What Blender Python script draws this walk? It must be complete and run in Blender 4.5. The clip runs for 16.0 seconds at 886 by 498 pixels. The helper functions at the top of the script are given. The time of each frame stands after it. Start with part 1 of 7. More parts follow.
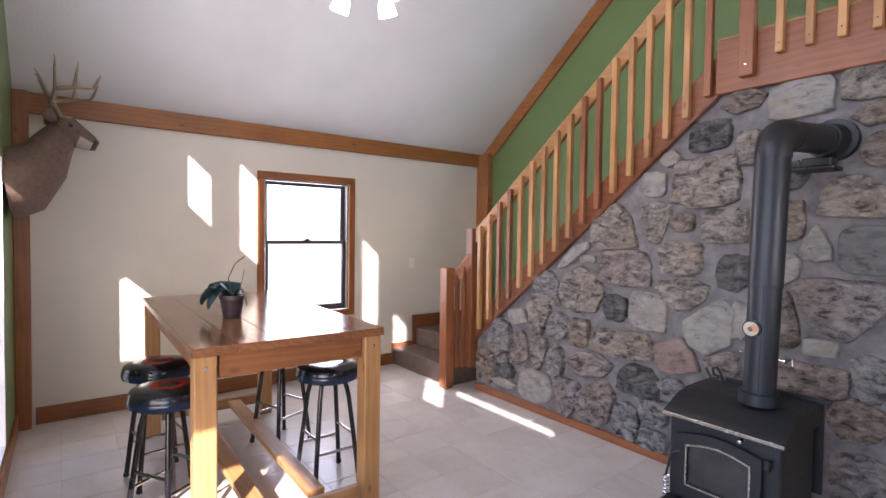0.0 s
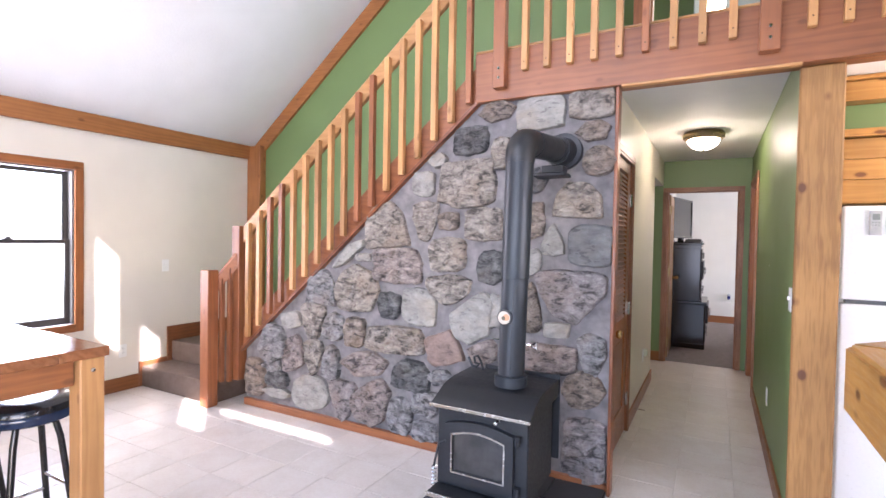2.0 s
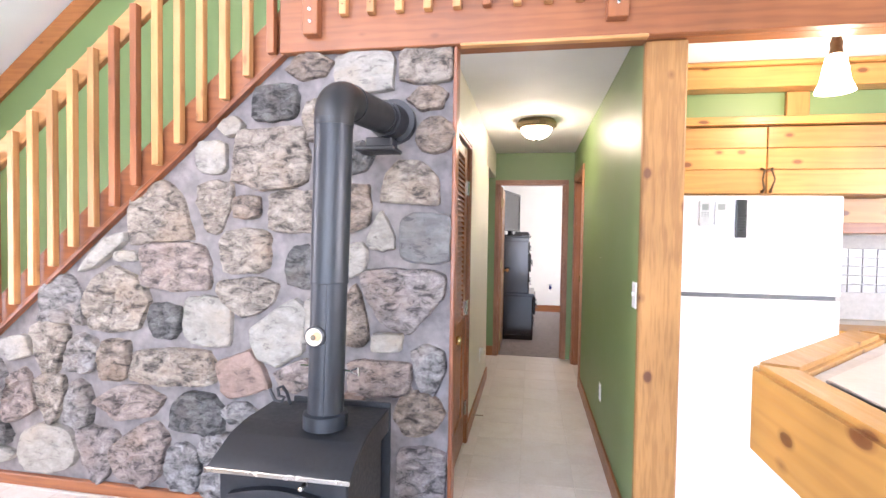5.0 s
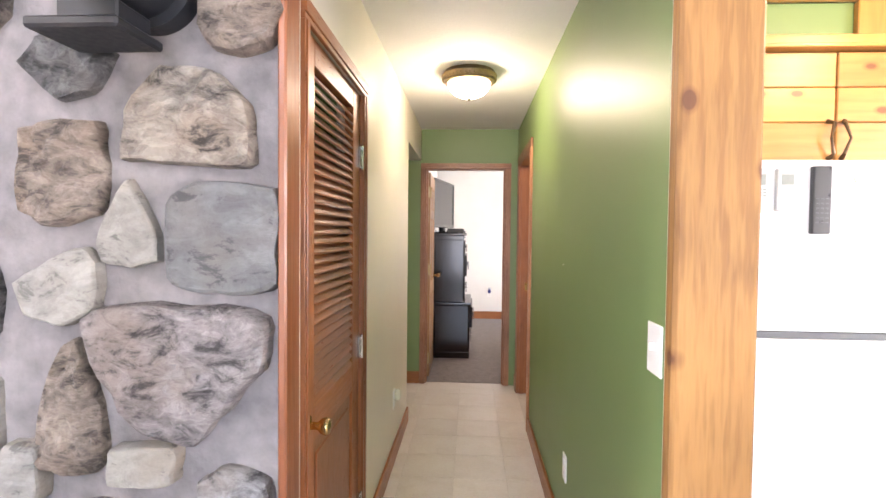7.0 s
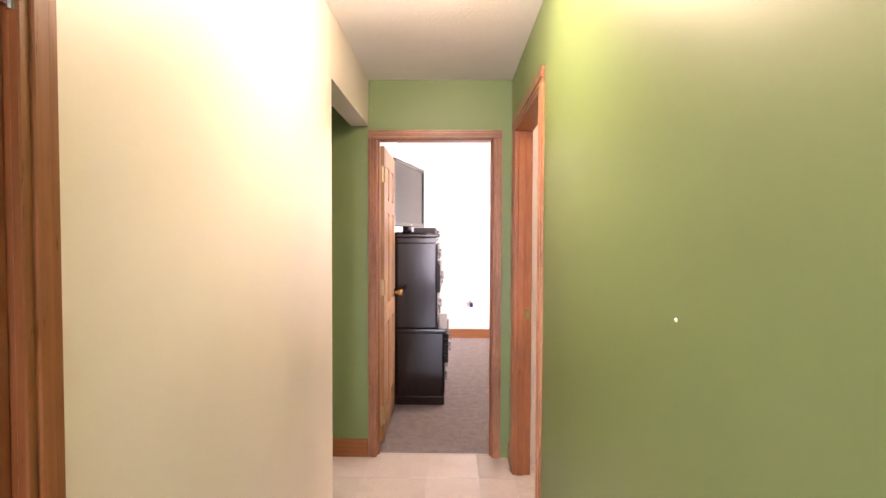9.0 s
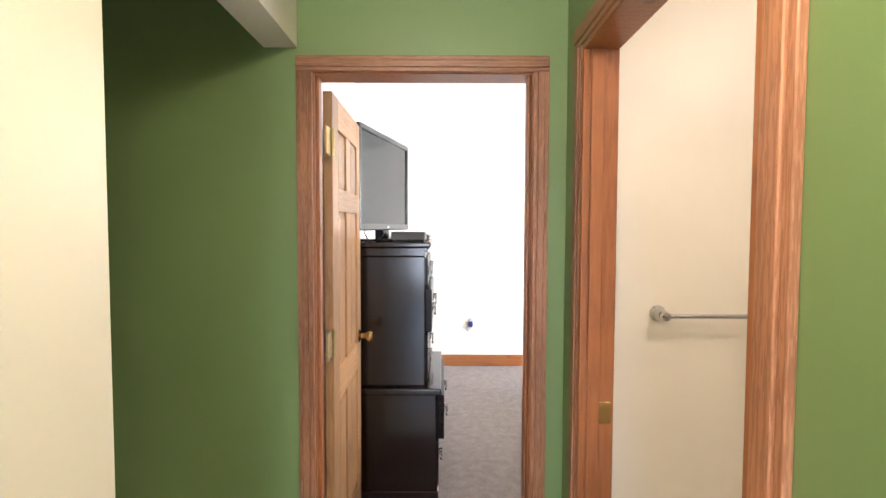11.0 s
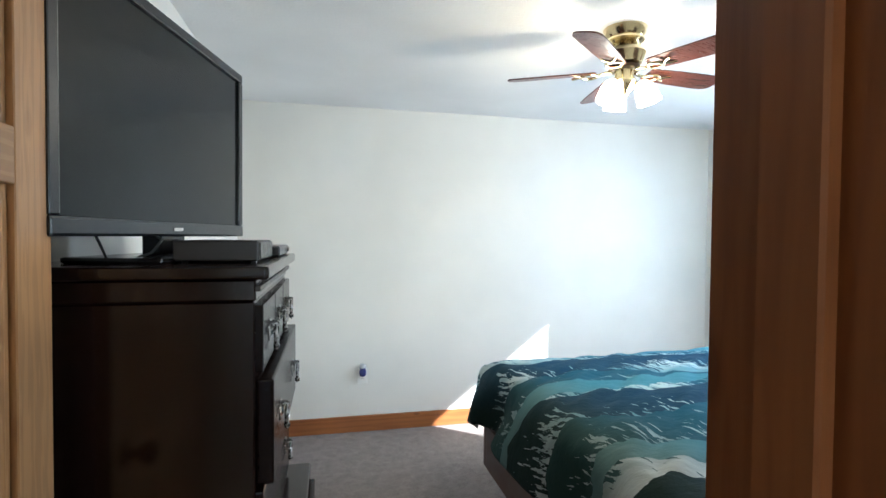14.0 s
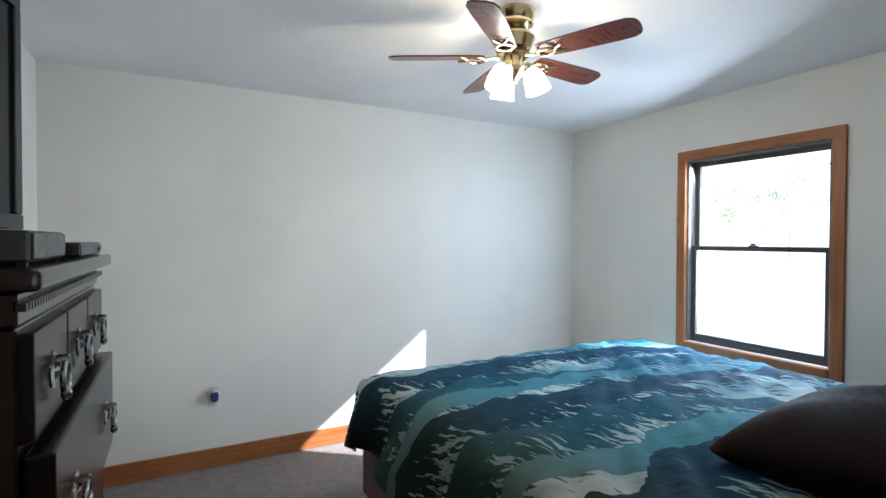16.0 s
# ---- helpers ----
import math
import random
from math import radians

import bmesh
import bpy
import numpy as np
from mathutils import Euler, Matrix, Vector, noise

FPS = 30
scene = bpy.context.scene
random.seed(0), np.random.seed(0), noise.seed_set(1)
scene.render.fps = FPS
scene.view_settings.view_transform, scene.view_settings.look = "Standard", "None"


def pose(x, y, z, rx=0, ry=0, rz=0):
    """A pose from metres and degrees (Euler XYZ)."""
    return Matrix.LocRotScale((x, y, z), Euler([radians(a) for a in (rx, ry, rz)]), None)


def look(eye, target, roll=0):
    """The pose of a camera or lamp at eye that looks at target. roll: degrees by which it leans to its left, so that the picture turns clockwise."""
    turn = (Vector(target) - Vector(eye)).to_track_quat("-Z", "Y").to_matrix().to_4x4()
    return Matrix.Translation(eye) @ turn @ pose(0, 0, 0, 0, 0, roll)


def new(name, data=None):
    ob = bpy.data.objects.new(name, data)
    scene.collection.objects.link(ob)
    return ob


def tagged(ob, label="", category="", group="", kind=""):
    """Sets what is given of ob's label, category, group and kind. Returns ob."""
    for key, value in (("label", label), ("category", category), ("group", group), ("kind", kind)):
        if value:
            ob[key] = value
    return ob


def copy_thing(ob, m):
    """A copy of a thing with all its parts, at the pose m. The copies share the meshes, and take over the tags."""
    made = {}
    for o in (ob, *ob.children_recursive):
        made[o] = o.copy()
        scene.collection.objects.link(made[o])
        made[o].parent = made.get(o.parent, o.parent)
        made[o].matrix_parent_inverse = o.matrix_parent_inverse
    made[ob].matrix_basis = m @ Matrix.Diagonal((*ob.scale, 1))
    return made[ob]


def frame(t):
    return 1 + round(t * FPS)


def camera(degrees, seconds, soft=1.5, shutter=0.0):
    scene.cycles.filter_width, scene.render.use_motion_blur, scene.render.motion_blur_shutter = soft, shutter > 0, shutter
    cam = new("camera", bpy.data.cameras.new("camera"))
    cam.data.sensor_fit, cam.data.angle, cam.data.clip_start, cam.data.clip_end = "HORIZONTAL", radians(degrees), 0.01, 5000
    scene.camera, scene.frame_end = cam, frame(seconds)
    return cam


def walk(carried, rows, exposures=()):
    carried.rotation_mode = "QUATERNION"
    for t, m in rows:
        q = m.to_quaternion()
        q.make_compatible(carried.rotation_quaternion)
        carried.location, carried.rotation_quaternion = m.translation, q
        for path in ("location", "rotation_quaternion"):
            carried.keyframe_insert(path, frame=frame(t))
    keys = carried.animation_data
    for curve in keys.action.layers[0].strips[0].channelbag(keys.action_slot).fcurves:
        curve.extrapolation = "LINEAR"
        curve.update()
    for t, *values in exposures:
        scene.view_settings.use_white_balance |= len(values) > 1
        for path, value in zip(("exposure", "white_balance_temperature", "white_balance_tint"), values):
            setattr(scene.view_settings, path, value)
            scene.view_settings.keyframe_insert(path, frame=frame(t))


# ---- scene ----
cam = camera(83.1, 16.0)
PATH = [
    (0, (1.545, -0.21, 1.455), (-0.049, 0.997, 1.391), 0.8),
    (0.5, (1.547, -0.166, 1.441), (0.073, 1.185, 1.385), 1.1),
    (1, (1.542, -0.122, 1.437), (0.221, 1.379, 1.384), 1.2),
    (1.5, (1.53, -0.079, 1.442), (0.391, 1.564, 1.39), 1.1),
    (2, (1.502, -0.047, 1.434), (0.546, 1.709, 1.387), 1.0),
    (2.5, (1.476, -0.015, 1.434), (0.665, 1.813, 1.387), 1.1),
    (3, (1.437, 0.009, 1.429), (0.727, 1.878, 1.382), 1.0),
    (3.5, (1.424, 0.051, 1.42), (0.798, 1.95, 1.372), 0.9),
    (6, (1.338, 1.133, 1.419), (1.152, 3.124, 1.354), 0.6),
    (6.5, (1.382, 1.459, 1.416), (1.247, 3.453, 1.35), 0.4),
    (7, (1.407, 1.789, 1.417), (1.299, 3.785, 1.353), 0.6),
    (7.5, (1.425, 2.168, 1.415), (1.344, 4.166, 1.353), 0.4),
    (8, (1.478, 2.55, 1.408), (1.413, 4.548, 1.348), 0.4),
    (8.5, (1.491, 2.922, 1.407), (1.439, 4.921, 1.349), 0.4),
    (9, (1.471, 3.305, 1.417), (1.434, 5.304, 1.357), 0.2),
    (11.3, (1.424, 4.949, 1.505), (1.444, 6.946, 1.413), 0.3),
    (11.5, (1.426, 5.07, 1.504), (1.459, 7.068, 1.413), 0.4),
    (12, (1.408, 5.377, 1.499), (1.503, 7.373, 1.414), 0.5),
    (12.5, (1.407, 5.666, 1.495), (1.61, 7.654, 1.415), 0.3),
    (13, (1.446, 5.929, 1.495), (1.736, 7.906, 1.422), 0.7),
    (13.5, (1.483, 6.126, 1.491), (1.825, 8.095, 1.432), 0.5),
    (14, (1.493, 6.282, 1.484), (1.934, 8.232, 1.434), 0.5),
    (14.5, (1.499, 6.430, 1.484), (2.086, 8.342, 1.445), 0.6),
    (15, (1.508, 6.506, 1.474), (2.246, 8.365, 1.441), 0.4),
    (15.5, (1.514, 6.559, 1.466), (2.379, 8.362, 1.434), 0.3),
    (16, (1.518, 6.586, 1.457), (2.464, 8.348, 1.423), 0.2),
]
walk(cam, [(t, look(eye, target, roll)) for t, eye, target, roll in PATH],
     exposures=[(0, 1.9, 6100, 27), (0.5, 1.95, 6100, 27), (1.0, 2.2, 6050, 27), (1.5, 2.62, 5900, 27), (2.0, 2.92, 5900, 26), (2.5, 3.25, 5850, 26), (3.5, 3.58, 5850, 26),
                (6, 3.5, 6250, 24), (7, 3.6, 6400, 24), (8, 4.22, 6600, 24), (9, 4.18, 6800, 38), (11.5, 4.08, 5750, 11), (12.5, 3.55, 5500, 7), (13.5, 2.95, 5450, 5), (14.5, 2.4, 5500, 7), (16, 2.0, 5500, 9)])

# ---- light ----
SUN = Vector((-1.27, 1.0, -0.97)).normalized()
world = bpy.data.worlds.new("sky")
scene.world = world
world.use_nodes = True
_nt = world.node_tree
_sky = _nt.nodes.new("ShaderNodeTexSky")
_sky.sky_type, _sky.sun_disc = "NISHITA", False
_sky.sun_elevation = math.asin(-SUN.z)
_sky.sun_rotation = math.atan2(-SUN.x, -SUN.y)
_bg = _nt.nodes["Background"]
_bg.inputs["Strength"].default_value = 0.15
_nt.links.new(_sky.outputs["Color"], _bg.inputs["Color"])
_sun = bpy.data.lights.new("sun", "SUN")
_sun.energy, _sun.angle, _sun.color = 5.0, radians(0.55), (1.0, 0.93, 0.84)
new("sun", _sun).matrix_world = look(-20 * SUN, (0, 0, 0))


def area_lamp(eye, target, w, h, watts, colour):
    d = bpy.data.lights.new("window_light", "AREA")
    d.shape, d.size, d.size_y, d.energy, d.color = "RECTANGLE", w, h, watts, colour
    new("window_light", d).matrix_world = look(eye, target)


def bulb_lamp(at, watts, colour=(1.0, 0.78, 0.5), size=0.05):
    d = bpy.data.lights.new("bulb_light", "POINT")
    d.energy, d.color, d.shadow_soft_size = watts, colour, size
    new("bulb_light", d).location = at


DAY = (0.93, 0.96, 1.0)
area_lamp((0.95, -0.53, 1.2), (0.95, 3, 1.1), 1.9, 1.75, 6.6, (0.62, 0.80, 1.0))          # shaded glass doors behind
area_lamp((-0.1, -0.53, 3.1), (-0.1, 3, 4.8), 2.0, 0.9, 21.0, DAY)           # gable glazing
area_lamp((4.93, 1.0, 1.5), (2, 1.0, 1.5), 1.6, 1.2, 15, DAY)              # kitchen window, a bare opening out of view
area_lamp((-3.22, 1.70, 1.30), (0, 1.70, 1.4), 0.78, 1.25, 6.5, DAY)        # living room window
area_lamp((4.80, 8.46, 1.42), (2.2, 9.7, 0.35), 0.85, 1.2, 10.5, (0.82, 0.91, 1.0))   # bedroom window
bulb_lamp((1.39, 4.80, 2.255), 2.1, (1.0, 0.80, 0.52), 0.1)
bulb_lamp((2.70, 3.10, 2.10), 0.9)
bulb_lamp((2.6, 5.6, 2.2), 1.3, (1.0, 0.85, 0.66), 0.1)                     # unseen bulb added to light the bathroom, no fixture built
bulb_lamp((2.81, 8.36, 2.05), 3.0, (1.0, 0.77, 0.48), 0.06)

# ---- materials ----
_mats = {}


def nodes_of(name):
    m = bpy.data.materials.new(name)
    m.use_nodes = True
    nt = m.node_tree
    return m, nt, nt.nodes["Principled BSDF"]


def add(nt, kind, **values):
    n = nt.nodes.new(kind)
    for k, v in values.items():
        n.inputs[k].default_value = v
    return n


def ramp(nt, fac, stops):
    r = nt.nodes.new("ShaderNodeValToRGB")
    while len(r.color_ramp.elements) < len(stops):
        r.color_ramp.elements.new(0.5)
    for e, (p, c) in zip(r.color_ramp.elements, stops):
        e.position, e.color = p, (*c, 1) if len(c) == 3 else c
    nt.links.new(fac, r.inputs["Fac"])
    return r.outputs["Color"]


def mix(nt, fac, a, b, mode="MIX"):
    n = nt.nodes.new("ShaderNodeMix")
    n.data_type, n.blend_type = "RGBA", mode
    for i, v in ((0, fac), (6, a), (7, b)):
        if isinstance(v, (int, float)):
            n.inputs[i].default_value = v
        elif isinstance(v, tuple):
            n.inputs[i].default_value = (*v, 1)
        else:
            nt.links.new(v, n.inputs[i])
    return n.outputs[2]


def bump(nt, bsdf, height, strength, distance):
    b = add(nt, "ShaderNodeBump", Strength=strength, Distance=distance)
    nt.links.new(height, b.inputs["Height"])
    nt.links.new(b.outputs["Normal"], bsdf.inputs["Normal"])


def coords(nt, scale=(1, 1, 1), rot=(0, 0, 0), shuffle=False):
    tc = nt.nodes.new("ShaderNodeTexCoord")
    mp = add(nt, "ShaderNodeMapping", Scale=scale, Rotation=rot)
    src = tc.outputs["Object"]
    if shuffle:
        info = nt.nodes.new("ShaderNodeObjectInfo")
        sc = nt.nodes.new("ShaderNodeVectorMath")
        sc.operation = "SCALE"
        sc.inputs[0].default_value = (17.0, 23.0, 31.0)
        nt.links.new(info.outputs["Random"], sc.inputs["Scale"])
        ad = nt.nodes.new("ShaderNodeVectorMath")
        nt.links.new(src, ad.inputs[0])
        nt.links.new(sc.outputs[0], ad.inputs[1])
        src = ad.outputs[0]
    nt.links.new(src, mp.inputs["Vector"])
    return mp.outputs["Vector"]


def noise_tex(nt, vec, scale, detail=4, rough=0.55, distort=0.0):
    n = add(nt, "ShaderNodeTexNoise", Scale=scale, Detail=detail, Roughness=rough, Distortion=distort)
    nt.links.new(vec, n.inputs["Vector"])
    return n.outputs["Fac"]


def paint(name, colour, rough=0.5, texture=0.0015, scale=160):
    """Rolled wall paint: faint orange peel and large uneven patches."""
    if name in _mats:
        return _mats[name]
    m, nt, b = nodes_of(name)
    v = coords(nt)
    big = noise_tex(nt, v, 1.3, 3)
    c = ramp(nt, big, [(0.3, tuple(x * 0.93 for x in colour)), (0.7, tuple(min(1, x * 1.05) for x in colour))])
    nt.links.new(c, b.inputs["Base Color"])
    fine = noise_tex(nt, v, scale, 3, 0.6)
    bump(nt, b, fine, 0.35 if texture > 0.003 else 0.12, texture)
    rr = ramp(nt, big, [(0.2, (rough - 0.06,) * 3), (0.8, (rough + 0.06,) * 3)])
    nt.links.new(rr, b.inputs["Roughness"])
    _mats[name] = m
    return m


def wood(kind, axis="z", slope=0.0):
    """Stained softwood or oak, grain along an axis of the object, with knots."""
    key = "%s_%s_%.2f" % (kind, axis, slope)
    if key in _mats:
        return _mats[key]
    light, dark, knot, rough, knots, rings = {
        "cedar_trim": ((0.36, 0.135, 0.040), (0.21, 0.068, 0.020), (0.07, 0.022, 0.008), 0.38, 0.5, 1.0),
        "golden_trim": ((0.40, 0.165, 0.050), (0.25, 0.090, 0.026), (0.10, 0.034, 0.012), 0.40, 0.6, 1.0),
        "dark_trim": ((0.22, 0.072, 0.026), (0.12, 0.036, 0.013), (0.05, 0.016, 0.006), 0.36, 0.4, 1.0),
        "fir": ((0.54, 0.29, 0.112), (0.36, 0.165, 0.054), (0.15, 0.055, 0.018), 0.42, 0.6, 1.0),
        "redwood": ((0.31, 0.114, 0.042), (0.185, 0.062, 0.025), (0.07, 0.022, 0.012), 0.42, 0.4, 1.0),
        "knotty_pine": ((0.47, 0.250, 0.066), (0.33, 0.155, 0.036), (0.13, 0.045, 0.013), 0.38, 1.0, 1.0),
        "rough_post": ((0.35, 0.180, 0.056), (0.165, 0.074, 0.020), (0.085, 0.026, 0.010), 0.6, 0.95, 1.3),
        "table_top": ((0.30, 0.125, 0.050), (0.165, 0.058, 0.022), (0.05, 0.018, 0.008), 0.13, 0.6, 1.0),
        "oak": ((0.42, 0.20, 0.105), (0.16, 0.055, 0.024), (0.13, 0.05, 0.025), 0.36, 0.0, 2.6),
        "door_pine": ((0.45, 0.250, 0.110), (0.28, 0.140, 0.056), (0.18, 0.08, 0.035), 0.36, 0.3, 1.5),
        "louver": ((0.34, 0.122, 0.042), (0.21, 0.066, 0.022), (0.08, 0.024, 0.010), 0.34, 0.0, 1.6),
        "jamb_cedar": ((0.36, 0.135, 0.046), (0.20, 0.062, 0.020), (0.10, 0.03, 0.012), 0.36, 0.6, 1.4),
        "espresso": ((0.014, 0.006, 0.0045), (0.008, 0.0036, 0.0028), (0.006, 0.003, 0.003), 0.15, 0.0, 1.0),
        # drawer fronts: the same stain, their dimmer light put into colour and gloss
        "espresso_satin": ((0.009, 0.0045, 0.0038), (0.005, 0.0026, 0.002), (0.006, 0.003, 0.003), 0.24, 0.0, 1.0),
        "blade": ((0.105, 0.030, 0.020), (0.080, 0.022, 0.015), (0.05, 0.015, 0.010), 0.3, 0.0, 1.0),
    }[kind]
    m, nt, b = nodes_of(key)
    k = {"x": (0.09, 1, 1), "y": (1, 0.09, 1), "z": (1, 1, 0.09)}[axis]
    rot = (0, slope, 0)
    v = coords(nt, k, rot, True)
    wv = nt.nodes.new("ShaderNodeTexWave")
    wv.wave_type, wv.bands_direction = "RINGS", {"x": "X", "y": "Y", "z": "Z"}[axis]
    waver = {"oak": 9.0, "rough_post": 5.0, "louver": 4.0, "jamb_cedar": 5.0, "door_pine": 5.0}.get(kind, 2.5)
    for n, x in (("Scale", 9.0 * rings), ("Distortion", 7.0), ("Detail", 2.0), ("Detail Scale", waver)):
        wv.inputs[n].default_value = x
    nt.links.new(v, wv.inputs["Vector"])
    fine = noise_tex(nt, v, 120, 3, 0.7)
    big = noise_tex(nt, coords(nt, (1, 1, 1), (0, 0, 0), True), 2.2, 3)
    mid = tuple((p + q) / 2 for p, q in zip(light, dark))
    c = ramp(nt, wv.outputs["Fac"], [(0.22, dark), (0.48, mid), (0.66, light)] if kind in ("oak", "door_pine") else [(0.0, dark), (0.45, mid), (1.0, light)])
    c = mix(nt, 0.35, c, ramp(nt, fine, [(0.3, dark), (0.7, light)]))
    c = mix(nt, 0.45, c, ramp(nt, big, [(0.3, tuple(x * 0.6 for x in mid)), (0.7, tuple(x * 1.25 for x in light))]))
    if knots:
        kd = 1.25 if kind == "knotty_pine" else 1.0
        kk = {"x": (4.4, 8.5, 8.5), "y": (8.5, 4.4, 8.5), "z": (8.5, 8.5, 6.0 if kind == "rough_post" else 4.4)}[axis]
        vo = add(nt, "ShaderNodeTexVoronoi", Scale=1.0, Randomness=1.0)
        nt.links.new(coords(nt, tuple(q * kd for q in kk), rot, True), vo.inputs["Vector"])
        kr = 0.055 if kind in ("knotty_pine", "rough_post") else 0.0
        spot = ramp(nt, vo.outputs["Distance"], [(0.0, (knots,) * 3), (0.08 + kr, (knots * 0.9,) * 3), (0.10 + kr, (knots * 0.45,) * 3), (0.15 + kr * 1.2, (0, 0, 0))])
        c = mix(nt, spot, c, knot)
    info = nt.nodes.new("ShaderNodeObjectInfo")
    tint = ramp(nt, info.outputs["Random"], [(0.0, (0.78, 0.76, 0.74)), (1.0, (1.12, 1.1, 1.08))])
    c = mix(nt, 1.0, c, tint, "MULTIPLY")
    nt.links.new(c, b.inputs["Base Color"])
    rr = ramp(nt, fine, [(0.3, (max(0.05, rough - 0.08),) * 3), (0.7, (rough + 0.1,) * 3)])
    if kind.startswith("espresso"):
        b.inputs["Roughness"].default_value = rough
    else:
        nt.links.new(rr, b.inputs["Roughness"])
    if kind.startswith("espresso"):
        b.inputs["Specular IOR Level"].default_value = 0.5 if kind == "espresso" else 0.15
    bump(nt, b, fine, 0.015 if kind.startswith("espresso") else 0.25, 0.0012 if kind != "rough_post" else 0.004)
    _mats[key] = m
    return m


def plain(name, colour, rough=0.4, metal=0.0, vary=0.12, scale=40, relief=0.0):
    if name in _mats:
        return _mats[name]
    m, nt, b = nodes_of(name)
    v = coords(nt)
    n = noise_tex(nt, v, scale, 4)
    c = ramp(nt, n, [(0.25, tuple(x * (1 - vary) for x in colour)), (0.75, tuple(min(1, x * (1 + vary)) for x in colour))])
    nt.links.new(c, b.inputs["Base Color"])
    rr = ramp(nt, n, [(0.2, (max(0.03, rough * 0.8),) * 3), (0.8, (min(1, rough * 1.25),) * 3)])
    nt.links.new(rr, b.inputs["Roughness"])
    b.inputs["Metallic"].default_value = metal
    if relief:
        bump(nt, b, n, 0.5, relief)
    _mats[name] = m
    return m


def glow(name, colour, strength):
    if name in _mats:
        return _mats[name]
    m, nt, b = nodes_of(name)
    b.inputs["Base Color"].default_value = (0.9, 0.88, 0.82, 1)
    b.inputs["Emission Color"].default_value = (*colour, 1)
    b.inputs["Emission Strength"].default_value = strength
    b.inputs["Roughness"].default_value = 0.25
    _mats[name] = m
    return m


def glass_mat():
    if "glass" in _mats:
        return _mats["glass"]
    m, nt, b = nodes_of("glass")
    tr = nt.nodes.new("ShaderNodeBsdfTransparent")
    gl = add(nt, "ShaderNodeBsdfGlossy", Roughness=0.02)
    fr = add(nt, "ShaderNodeFresnel", IOR=1.45)
    mx = nt.nodes.new("ShaderNodeMixShader")
    nt.links.new(fr.outputs[0], mx.inputs[0])
    nt.links.new(tr.outputs[0], mx.inputs[1])
    nt.links.new(gl.outputs[0], mx.inputs[2])
    nt.links.new(mx.outputs[0], nt.nodes["Material Output"].inputs["Surface"])
    _mats["glass"] = m
    return m


def tile_mat():
    if "tile" in _mats:
        return _mats["tile"]
    m, nt, b = nodes_of("tile")
    v = coords(nt, (1, 1, 1), (0, 0, 0), True)
    cloud = noise_tex(nt, v, 5, 5, 0.6, 0.6)
    c = ramp(nt, cloud, [(0.3, (0.58, 0.52, 0.46)), (0.5, (0.64, 0.585, 0.53)), (0.7, (0.68, 0.64, 0.59))])
    speck = noise_tex(nt, v, 60, 3)
    c = mix(nt, 0.2, c, ramp(nt, speck, [(0.35, (0.52, 0.45, 0.39)), (0.65, (0.70, 0.66, 0.62))]))
    info = nt.nodes.new("ShaderNodeObjectInfo")
    c = mix(nt, 1.0, c, ramp(nt, info.outputs["Random"], [(0, (0.94, 0.94, 0.94)), (1, (1.04, 1.03, 1.02))]), "MULTIPLY")
    nt.links.new(c, b.inputs["Base Color"])
    b.inputs["Roughness"].default_value = 0.32
    bump(nt, b, cloud, 0.15, 0.003)
    _mats["tile"] = m
    return m


def carpet_mat(name, a, c2):
    if name in _mats:
        return _mats[name]
    m, nt, b = nodes_of(name)
    v = coords(nt)
    fine = noise_tex(nt, v, 190, 3, 0.8)
    big = noise_tex(nt, v, 16, 5, 0.65)
    c = ramp(nt, fine, [(0.3, a), (0.7, c2)])
    c = mix(nt, 0.35, c, ramp(nt, big, [(0.3, tuple(x * 0.8 for x in a)), (0.7, c2)]))
    nt.links.new(c, b.inputs["Base Color"])
    b.inputs["Roughness"].default_value = 0.95
    bump(nt, b, fine, 0.9, 0.006)
    _mats[name] = m
    return m


STONE_TONES = {
    "pale": ((0.343, 0.323, 0.289), (0.209, 0.195, 0.177)), "beige": ((0.378, 0.333, 0.280), (0.139, 0.115, 0.098)),
    "brown": ((0.326, 0.268, 0.219), (0.112, 0.087, 0.070)), "pink": ((0.356, 0.295, 0.261), (0.146, 0.115, 0.105)),
    "rust": ((0.303, 0.219, 0.178), (0.188, 0.128, 0.105)), "grey": ((0.326, 0.311, 0.303), (0.115, 0.108, 0.106)),
    "dark": ((0.166, 0.163, 0.159), (0.041, 0.040, 0.040)), "slate": ((0.163, 0.163, 0.163), (0.091, 0.090, 0.090)),
    "mauve": ((0.326, 0.291, 0.280), (0.132, 0.115, 0.112)),
}


